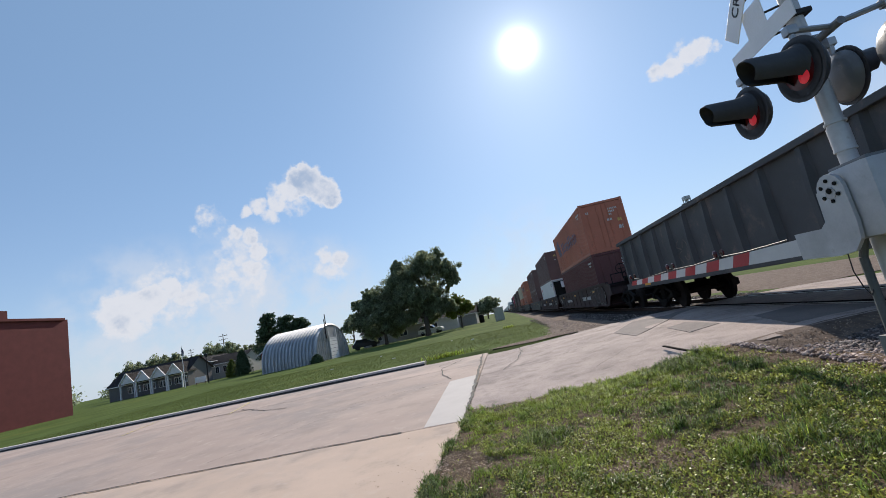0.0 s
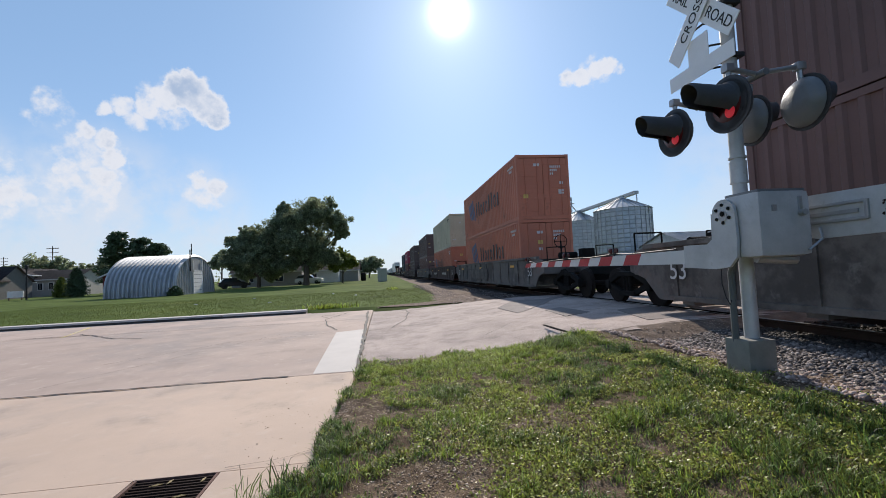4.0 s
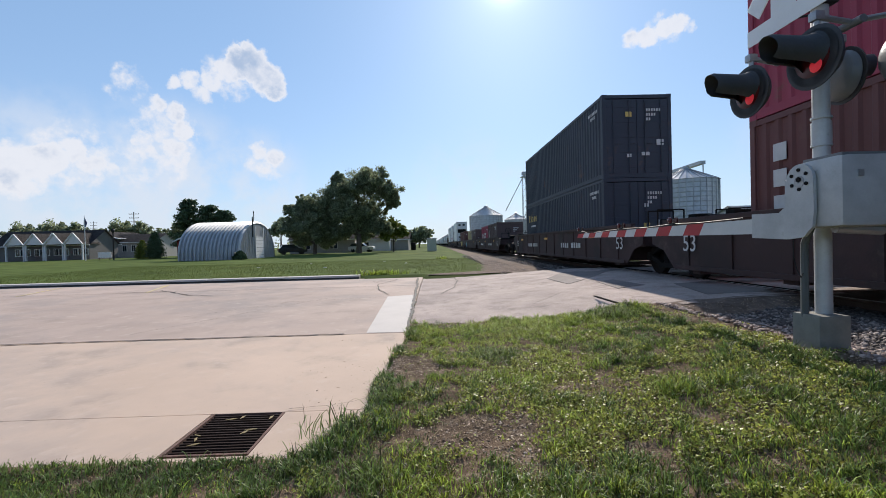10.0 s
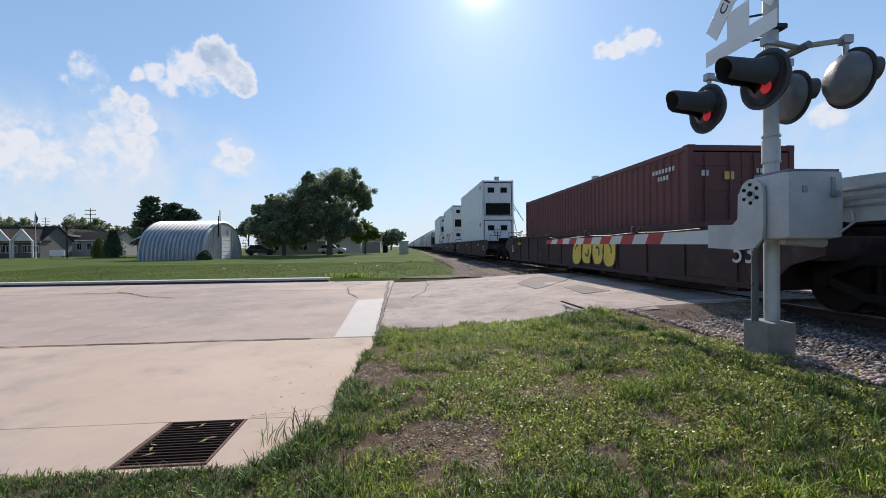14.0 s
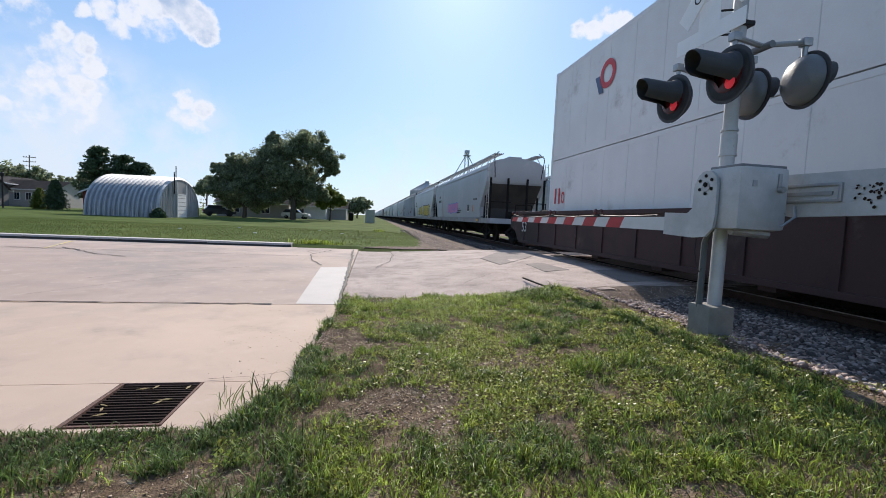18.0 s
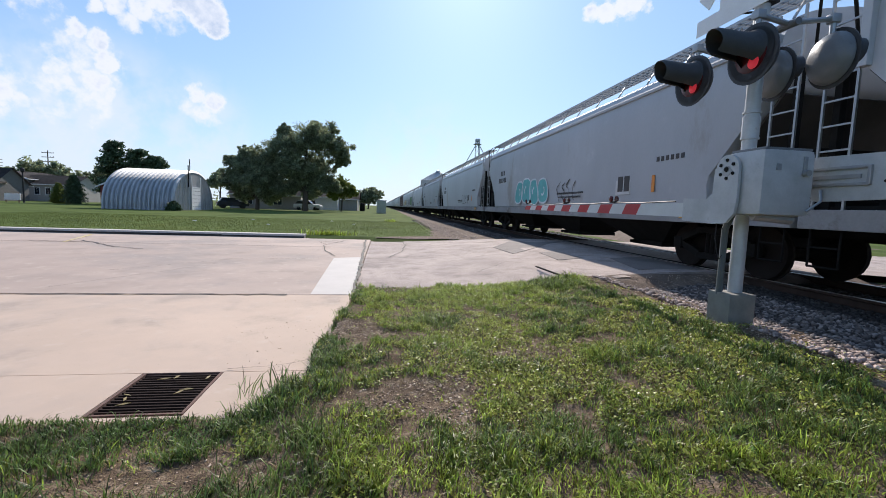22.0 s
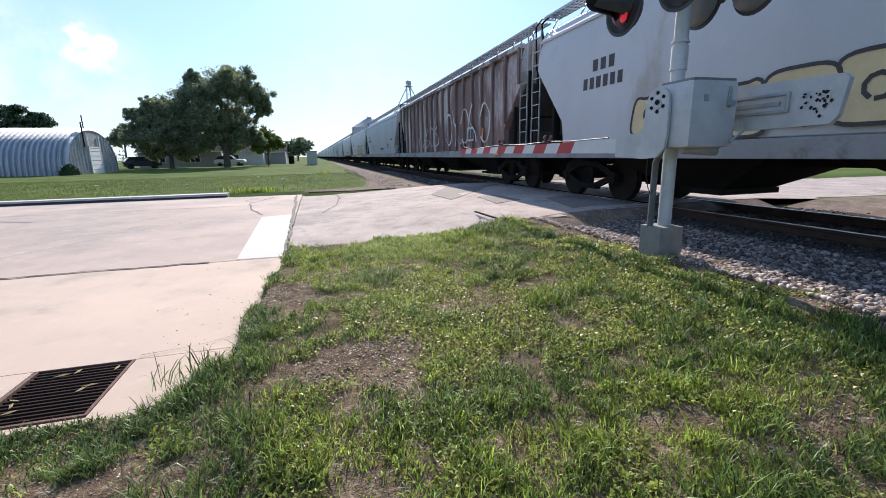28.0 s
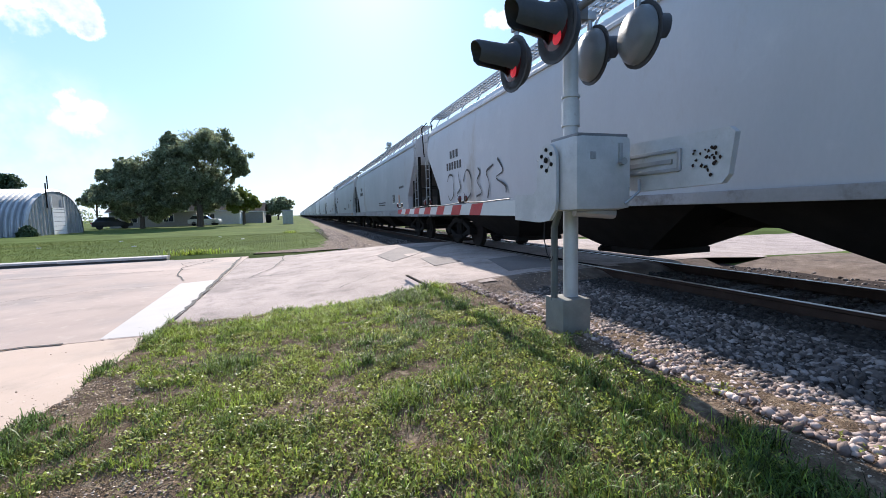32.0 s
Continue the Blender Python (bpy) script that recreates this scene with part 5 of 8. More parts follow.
def graffiti(parent, x, y, z, w, h, seed, fill, line, strokes=5, square=0.75):
    """Sprayed letters, each a swollen filled shape with its outline and a notch or counter."""
    rnd = random.Random(seed)
    step_ = w / strokes
    for k in range(strokes):
        cy, hw, hh = y + w / 2 - step_ * (k + 0.5), step_ * rnd.uniform(0.5, 0.64), h * rnd.uniform(0.42, 0.52)
        lean, cz = rnd.uniform(-0.25, 0.25), z + h / 2 + rnd.uniform(-0.04, 0.06) * h
        dent, deep = rnd.uniform(0, 6.28), rnd.uniform(0.1, 0.3)
        pts = []
        for i in range(26):
            a = 6.2832 * i / 26
            r = 1 - deep * math.exp(-((math.cos(a - dent) - 1) * 9) ** 2)
            u, v = math.copysign(abs(math.cos(a)) ** square, math.cos(a)) * r, math.copysign(abs(math.sin(a)) ** square, math.sin(a)) * r
            pts.append((cy + hw * u + lean * hh * v, cz + hh * v))
        bm = bmesh.new()
        mid = bm.verts.new((x - 0.004 - 0.0012 * k, cy, cz))
        ring = [bm.verts.new((x - 0.004 - 0.0012 * k, a, b)) for a, b in pts]
        for i in range(26):
            bm.faces.new((mid, ring[i], ring[(i + 1) % 26]))
        letter = part("graffiti_letter", bm, M[fill], parent, "sprayed graffiti letter")
        bm = bmesh.new()
        band(bm, x - 0.0095 - 0.0012 * k, pts, 0.032 * min(h, 1.2), True)
        part("letter_outline", bm, M[line], letter, "sprayed dark outline")
        bm = bmesh.new()
        a0, turn = rnd.uniform(0, 6.28), rnd.choice((2.2, 3.4, 6.0))
        band(bm, x - 0.0098 - 0.0012 * k, [(cy + 0.3 * hw * math.cos(a0 + turn * q / 9), cz + 0.34 * hh * math.sin(a0 + turn * q / 9)) for q in range(10)], 0.035 * min(h, 1.2))
        part("letter_counter", bm, M[line], letter)


def tag(parent, x, y, z, w, h, seed, color, strokes=5):
    """A thin quickly drawn signature."""
    bm = bmesh.new()
    splash(bm, x - 0.01, y - w / 2, z, w, h, seed, strokes, h * 0.035)
    part("sprayed_tag", bm, M[color], parent, "thin sprayed tag")["kind"] = "stuff"


def well_car(s, color, words, first, last, art=None, marked=True):
    c = rolling("well_car", words, "rail car", s, "well cars")
    m = M[color]
    for sd in (-1, 1):
        use("side_sill", ("wside", sd), lambda bm: well_side(bm, sd), m, c)
        use("platform", ("wplat", sd), lambda bm: platform(bm, sd), M["steel_dark"], c)
        use("end_bolster", ("wbol", sd), lambda bm: end_bolster(bm, sd), m, c)
    for k in range(7):
        use("cross_member", ("wcross",), lambda bm: box(bm, (0, 0, 0.24), (2.8, 0.3, 0.1)), m, c, (0, -7.5 + k * 2.5, 0))
    truck(c, -9.75 if not first else -10.2)
    if last:
        truck(c, 10.2)
        use("coupler", ("coupler",), lambda bm: (box(bm, (0, 0, 0.85), (0.3, 2.2, 0.25), 0.03)), M["steel_dark"], c, (0, 11.2, 0))
    if first:
        use("coupler", ("coupler",), lambda bm: (box(bm, (0, 0, 0.85), (0.3, 2.2, 0.25), 0.03)), M["steel_dark"], c, (0, -11.2, 0))
        use("brake_wheel", ("brakewheel",), brake_wheel, M["steel_dark"], c, (-0.75, -9.3, 1.95))
    side = Matrix.Translation((-1.503, 0, 0)) @ pose(0, 0, 0, 90, 0, -90)
    for y in (-7.9, 7.6):
        letters("53", 0.52, M["mark_white"], c, Matrix.Translation((0, y, 0.86)) @ side)
    rnd = random.Random(int(s))
    for y, w, h in ((3.6, 2.2, 0.2), (-3.0, 2.6, 0.22)) if marked else ():
        bm = bmesh.new()
        n = 9
        for k in range(n):
            if k not in (4,):
                ww = w / n * rnd.uniform(0.5, 0.8)
                box(bm, (-1.503, y + w * (k / n - 0.5), 0.8), (0.006, ww, h * rnd.uniform(0.85, 1)))
        part("reporting_mark", bm, M["mark_white"], c, "pale stencilled marks as bars")["kind"] = "stuff"
    for y in (-5.6, 0.6, 6.3):
        use("reflector", ("wref",), lambda bm: box(bm, (-1.505, 0, 1.12), (0.01, 0.55, 0.1)), M["amber"], c, (0, y, 0), "yellow reflective strip")
    if art:
        for a in art:
            graffiti(c, -1.5, *a)
    return c


UNITS = [  # centre, well colour, bottom box, top box, first and last of its set
    (30.8, "well_maroon", ("box_maroon", "dark maroon corrugated container"), ("box_orange", "orange corrugated container"), 1, 0),
    (50.75, "well_maroon", ("box_white", "white refrigerated container"), ("box_brown", "brown corrugated container"), 0, 0),
    (70.1, "well_grey", ("box_brown", "brown corrugated container"), ("box_brown", "brown corrugated container"), 0, 1),
    (94.2, "well_grey", ("box_orange", "orange corrugated container"), ("box_orange", "orange corrugated container"), 1, 0),
    (113.3, "well_maroon", ("box_orange", "orange corrugated container with dark marks"), ("box_beige", "beige corrugated container"), 0, 0),
    (133.3, "well_grey", ("box_brown", "brown corrugated container"), ("box_dark_brown", "dark brown corrugated container"), 0, 1),
    (156.7, "well_maroon", ("box_dark_brown", "dark brown corrugated container"), ("box_dark_brown", "dark brown corrugated container"), 1, 0),
    (176.8, "well_maroon", ("box_maroon", "maroon corrugated container"), ("box_red", "red corrugated container with pale mark"), 0, 0),
    (195.9, "well_maroon", ("box_blue", "dark blue corrugated container"), ("box_blue", "dark blue corrugated container"), 0, 1),
    (220.7, "well_maroon", ("box_dark_brown", "brown short container"), ("box_red", "red short container with pale mark"), 1, 0),
    (240.1, "well_maroon", ("box_dark_brown", "brown short container"), ("box_tan", "tan short container"), 0, 0),
    (259.6, "well_maroon", ("box_maroon", "maroon corrugated container"), None, 0, 1),
    (283.6, "well_maroon", ("box_white", "white refrigerated container"), ("box_white", "white refrigerated container"), 1, 0),
    (303.7, "well_maroon", ("box_white", "white refrigerated container"), ("box_white", "white refrigerated container"), 0, 0),
    (322.8, "well_maroon", ("box_white", "white refrigerated container"), ("box_white", "white refrigerated container"), 0, 1),
]
LETTERLIKE = lambda mat, y, z, n, w, h: [(mat, ("bar", "bar", "ring", "bar", "ring")[k % 5], y + k * w, z - (0.0 if k % 5 in (0, 1) else h * 0.12), w * (0.34 if k % 5 in (0, 1, 3) else 0.8), h * (1.0 if k % 5 in (0, 1) else 0.76)) for k in range(n)]
MARKS = {
    (0, 1): [("mark_navy", "slant", 1.6, 1.7, 0.28, 1.0), ("mark_navy", "slant", 2.0, 1.75, 0.28, 1.1), ("mark_navy", "slant", 2.4, 1.8, 0.28, 1.2)] + LETTERLIKE("mark_navy", 3.6, 1.6, 10, 0.62, 0.8),
    (1, 0): LETTERLIKE("mark_red", 0.6, 2.3, 5, 0.26, 0.34) + [("mark_black", "bar", 1.3, 1.9, 0.9, 0.05)],
    (3, 0): [("mark_navy", "slant", 2.3 + k * 0.4, 1.8, 0.25, 1.0 + 0.12 * k) for k in range(4)] + LETTERLIKE("mark_black", 4.6, 1.7, 9, 0.6, 0.8),
    (3, 1): [("mark_navy", "slant", 2.0 + k * 0.4, 1.7, 0.25, 1.0 + 0.12 * k) for k in range(4)] + LETTERLIKE("mark_black", 4.0, 1.6, 9, 0.62, 0.9),
    (4, 0): [("mark_navy", "slant", 1.3 + k * 0.36, 1.65, 0.24, 0.7 + 0.12 * k) for k in range(4)] + LETTERLIKE("mark_black", 3.1, 1.6, 8, 0.55, 0.85),
    (5, 0): LETTERLIKE("mark_white", 0.3, 1.7, 1, 0.3, 1.2),
    (6, 1): LETTERLIKE("mark_white", 8.5, 1.9, 3, 0.5, 0.12),
    (7, 1): [("mark_white", "ring", 3.4, 1.5, 1.5, 1.3), ("mark_white", "bar", 4.6, 1.5, 0.28, 1.3), ("mark_white", "bar", 5.05, 1.05, 0.5, 0.26), ("mark_white", "bar", 5.5, 1.5, 0.28, 1.3), ("mark_white", "bar", 6.3, 1.5, 0.28, 1.3), ("mark_white", "bar", 6.8, 2.02, 0.8, 0.26), ("mark_white", "bar", 6.8, 0.98, 0.8, 0.26)],
    (7, 0): [("mark_white", "bar", 0.7, 2.2 - 0.45 * k, 0.28, 0.3) for k in range(4)],
    (8, 0): LETTERLIKE("mark_gold", 0.8, 2.1, 5, 0.4, 0.4) + [("mark_white", "bar", 1.8, 1.65, 1.1, 0.09)],
    (13, 0): [("mark_magenta", "bar", 4.68, 1.5, 0.36, 1.84), ("mark_magenta", "bar", 5.62, 2.24, 1.52, 0.36), ("mark_magenta", "bar", 5.62, 0.76, 1.52, 0.36), ("mark_magenta", "slant", 6.52, 1.5, 0.3, 1.84), ("mark_magenta", "bar", 7.23, 1.5, 0.32, 1.84), ("mark_magenta", "bar", 7.75, 1.5, 0.36, 1.84), ("mark_magenta", "bar", 8.55, 2.24, 1.2, 0.34), ("mark_magenta", "bar", 8.55, 0.76, 1.2, 0.34)],
    (13, 1): [("mark_navy", "bar", 0.7, 2.3, 0.4, 0.5), ("mark_navy", "bar", 1.25, 2.3, 0.4, 0.5), ("mark_navy", "bar", 1.8, 2.3, 0.4, 0.5)],
    (14, 1): [("mark_red", "ring", 3.3, 1.9, 0.75, 0.75), ("mark_navy", "slant", 2.9, 1.7, 0.22, 0.5)],
    (14, 0): LETTERLIKE("mark_red", 0.5, 1.7, 3, 0.28, 0.5) + [("mark_red", "ring", 10.4, 1.55, 1.0, 1.1), ("mark_red", "slant", 11.3, 1.55, 0.24, 1.1)],
}
WELL_ART = {10: [(-1.0, 0.45, 4.2, 0.5, 3, "well_maroon", "well_grey", 8), (6.0, 0.4, 1.6, 0.7, 5, "spray_teal", "spray_blue", 3)], 11: [(-2.0, 0.35, 3.0, 0.95, 8, "spray_yellow", "mark_black", 4)], 3: [(1.5, 0.4, 5.0, 0.7, 14, "well_grey", "mark_black", 6)], 0: [(-6.3, 0.35, 3.4, 0.9, 21, "well_maroon", "well_grey", 5)]}
HB = 2.896
for k, (s, wc, low, top, first, last) in enumerate(UNITS):
    well_car(s, wc, ("grey weathered" if wc == "well_grey" else "maroon") + " double-stack well car with pale numerals", first, last, WELL_ART.get(k), k in (0, 1, 4, 8, 9))
    if k == 13:
        words_at = Matrix.Translation((-1.504, -1.0, 0.87)) @ pose(0, 0, 0, 90, 0, -90)
        letters("Transportation", 0.33, M["mark_white"], MOVERS[-1][0], words_at)
    if k in (9, 10):
        for (col, words), y in ((low, -3.08), (top, 3.08)):
            mk = ([("mark_white", "ring", 1.3, 1.3, 1.1, 1.0), ("mark_white", "bar", 2.3, 1.3, 0.22, 1.0), ("mark_white", "bar", 2.65, 0.92, 0.4, 0.2), ("mark_white", "bar", 3.0, 1.3, 0.22, 1.0), ("mark_white", "bar", 3.6, 1.3, 0.22, 1.0), ("mark_white", "bar", 4.0, 1.7, 0.6, 0.2), ("mark_white", "bar", 4.0, 0.9, 0.6, 0.2)] if k == 9 and y > 0 else
                  [("mark_black", "bar", 1.6, 1.0, 0.8, 0.7)] if k == 10 and y > 0 else [("mark_white", "bar", 0.8, 1.6, 0.25, 0.7)])
            container(col, words, 6.06, 2.591, s + y, 0.25, marks=mk)
        continue
    container(low[0], low[1], 12.19, HB, s, 0.25, low[0] == "box_white", MARKS.get((k, 0), ()))
    if k == 1:
        dark = MOVERS[-1][0]
        use("end_recess", ("recess",), lambda bm: box(bm, (0, 0, HB / 2), (2.1, 0.02, HB - 0.45)), M["steel_dark"], dark, (0, -12.19 / 2 - 0.035, 0), "black recess of the refrigeration end")
        use("fan_box", ("fanbox",), lambda bm: (box(bm, (0.3, 0, HB - 0.62), (1.3, 0.12, 0.62), 0.03), box(bm, (0.62, -0.02, HB - 1.25), (0.5, 0.1, 0.4), 0.03)), M["box_white"], dark, (0, -12.19 / 2 - 0.09, 0), "white fan box")
        use("pipework", ("pipework",), lambda bm: (pipe(bm, [(-0.8, 0, 0.6), (-0.2, 0, 0.55), (0.3, -0.04, 0.8), (0.8, 0, 0.7)], 0.03, 6), pipe(bm, [(-0.7, 0, 0.9), (0.1, -0.03, 1.0), (0.2, 0, 1.4)], 0.025, 6)), M["galvanised"], dark, (0, -12.19 / 2 - 0.07, 0))
    if top:
        container(top[0], top[1], 12.19, HB, s, 0.25 + HB, top[0] == "box_white", MARKS.get((k, 1), ()))


# gondola ahead of the containers
def gondola(s0, s1):
    L = s1 - s0
    c = rolling("gondola_car", "dark ribbed open gondola car with a faded top rim", "rail car", (s0 + s1) / 2)
    for name_, at_, size_ in (("side_sheet", (-1.45, 0, 1.9), (0.04, L, 1.75)), ("side_sheet", (1.45, 0, 1.9), (0.04, L, 1.75)), ("end_sheet", (0, 0.02 - L / 2, 1.9), (2.86, 0.04, 1.75)), ("end_sheet", (0, L / 2 - 0.02, 1.9), (2.86, 0.04, 1.75)), ("floor", (0, 0, 1.1), (2.86, L - 0.1, 0.06))):
        bm = bmesh.new()
        box(bm, at_, size_)
        part(name_, bm, M["gondola_dark"], c)
    for sx in (-1, 1):
        bm = bmesh.new()
        box(bm, (sx * 1.5, 0, 2.76), (0.16, L, 0.12), 0.015)
        box(bm, (sx * 1.5, 0, 1.0), (0.16, L, 0.22), 0.015)
        part("chord", bm, M["gondola_dark"], c)
        for k in range(15):
            use("rib", ("grib", sx), lambda bm: loft(bm, [[(sx * 1.47, -0.14, z), (sx * d, -0.06, z), (sx * d, 0.06, z), (sx * 1.47, 0.14, z)] for q, (z, d) in enumerate(((1.1, 1.58), (2.0, 1.58), (2.7, 1.54)))]), M["gondola_dark"], c, (0, -L / 2 + 0.5 + k * (L - 1.0) / 14, 0))
    truck(c, -L / 2 + 2.0)
    truck(c, L / 2 - 2.0)
    for sy in (-1, 1):
        use("coupler", ("coupler",), lambda bm: (box(bm, (0, 0, 0.85), (0.3, 2.2, 0.25), 0.03)), M["steel_dark"], c, (0, sy * (L / 2 + 0.4), 0))
    bm = bmesh.new()
    for y in (-L / 2 + 0.25, -L / 2 + 0.65):
        bar(bm, (-1.58, y, 0.6), (-1.58, y, 2.7), 0.03)
    for k in range(7):
        bar(bm, (-1.58, -L / 2 + 0.25, 0.7 + k * 0.3), (-1.58, -L / 2 + 0.65, 0.7 + k * 0.3), 0.025)
    part("ladder", bm, M["steel_dark"], c)
    use("reflector", ("wref",), lambda bm: box(bm, (-1.505, 0, 1.12), (0.01, 0.55, 0.1)), M["amber"], c, (-0.09, L / 2 - 2.5, -0.12), "yellow reflective strip")
    tag(c, -1.47, 3.0, 1.4, 1.6, 0.6, 31, "well_grey", 4)
    bm = bmesh.new()
    box(bm, (0, 0, 1.2), (0.9, L + 0.6, 0.3))
    part("centre_sill", bm, M["steel_dark"], c)


gondola(0.9, 18.3)


# covered hoppers
SECTION = [(1.4, 0.0), (1.5, 1.2), (1.545, 1.6), (1.56, 2.0), (1.56, 3.0), (1.55, 3.3), (1.52, 3.56), (1.46, 3.76), (1.36, 3.94), (1.15, 4.07), (0.9, 4.15), (0.35, 4.24)]


def hopper_body(bm, ribbed):
    """A tub with rounded shoulders, cut away under the ends."""
    rings = []
    for y, zb in [(-8.5, 3.05), (-8.44, 2.95), (-7.34, 1.75), (-7.3, 1.12), (7.3, 1.12), (7.34, 1.75), (8.44, 2.95), (8.5, 3.05)]:
        half = [(-min(w, 1.5) if ribbed else -w, max(zb + 0.004 * q, z)) for q, (w, z) in enumerate(SECTION)]
        rings.append([(x, y, z) for x, z in half] + [(-x, y, z) for x, z in half[::-1]])
    loft(bm, rings)


def hopper_rib(bm, s, zb):
    box(bm, (s * 1.535, 0, (zb + 3.85) / 2), (0.1, 0.11, 3.85 - zb), 0.012)


RIB_SPOTS = [(-8.4 + k * 16.8 / 18, 1.12 if abs(-8.4 + k * 16.8 / 18) < 7.3 else 1.75 + (abs(-8.4 + k * 16.8 / 18) - 7.3) / 1.14 * 1.2) for k in range(19)]


def hopper_bay(bm):
    rings = [[(-1.4, -2.1, 1.1), (1.4, -2.1, 1.1), (1.4, 2.1, 1.1), (-1.4, 2.1, 1.1)], [(-0.6, -0.55, 0.38), (0.6, -0.55, 0.38), (0.6, 0.55, 0.38), (-0.6, 0.55, 0.38)]]
    loft(bm, rings)
    box(bm, (0, 0, 0.34), (1.3, 1.2, 0.1))
    rod(bm, (-0.9, 0.3, 0.36), (0.9, 0.3, 0.36), 0.04, n=6)


def hopper_end(bm, s):
    for x in (-1.4, -0.5, 0.5, 1.4):
        bar(bm, (x, s * 8.75, 1.1), (x, s * 8.75, 3.2), 0.09)
    for x in (-1.4, 1.4):
        bar(bm, (x, s * 8.7, 1.2), (x, s * 6.6, 1.25), 0.05)
        bar(bm, (x, s * 7.9, 1.15), (x, s * 7.9, 2.35), 0.08)
    pipe(bm, [(-1.45, s * 8.95, 1.1), (-1.45, s * 8.95, 2.0), (-0.4, s * 8.95, 2.0)], 0.022, 6)
    pipe(bm, [(1.45, s * 8.95, 1.1), (1.45, s * 8.95, 2.0), (0.4, s * 8.95, 2.0)], 0.022, 6)
    rod(bm, (0.55, s * 8.3, 1.35), (-0.35, s * 8.3, 1.35), 0.2, n=12)
    pipe(bm, [(-1.2, s * 8.75, 3.2), (-1.3, s * 8.85, 4.25), (-1.05, s * 8.7, 4.5)], 0.022, 6)
    pipe(bm, [(1.2, s * 8.75, 3.2), (1.3, s * 8.85, 4.25), (1.05, s * 8.7, 4.5)], 0.022, 6)


def hopper_ladder(bm):
    for y in (-0.2, 0.2):
        bar(bm, (0, y, 1.1), (0, y, 4.0), 0.03)
    for k in range(9):
        bar(bm, (0, -0.2, 1.3 + k * 0.32), (0, 0.2, 1.3 + k * 0.32), 0.022)


def stirrup(bm):
    pipe(bm, [(0, -0.2, 0.95), (0, -0.2, 0.42), (0, 0.2, 0.42), (0, 0.2, 0.95)], 0.016, 6)
    bar(bm, (0, -0.2, 0.68), (0, 0.2, 0.68), 0.022)


def running_board(bm):
    for s in (-1, 1):
        for y in [-8.4 + 1.2 * k for k in range(15)]:
            bar(bm, (s * 1.25, y, 4.02), (s * 1.05, y, 4.36), 0.03)
        for x in (0.85, 0.95, 1.05, 1.15, 1.25):
            box(bm, (s * x, 0, 4.38), (0.025, 17.6, 0.045))
        for k in range(89):
            box(bm, (s * 1.05, -8.7 + 0.2 * k, 4.375), (0.42, 0.025, 0.03))


def hatch(bm):
    box(bm, (0, 0, 4.3), (0.7, 1.45, 0.14), 0.03)


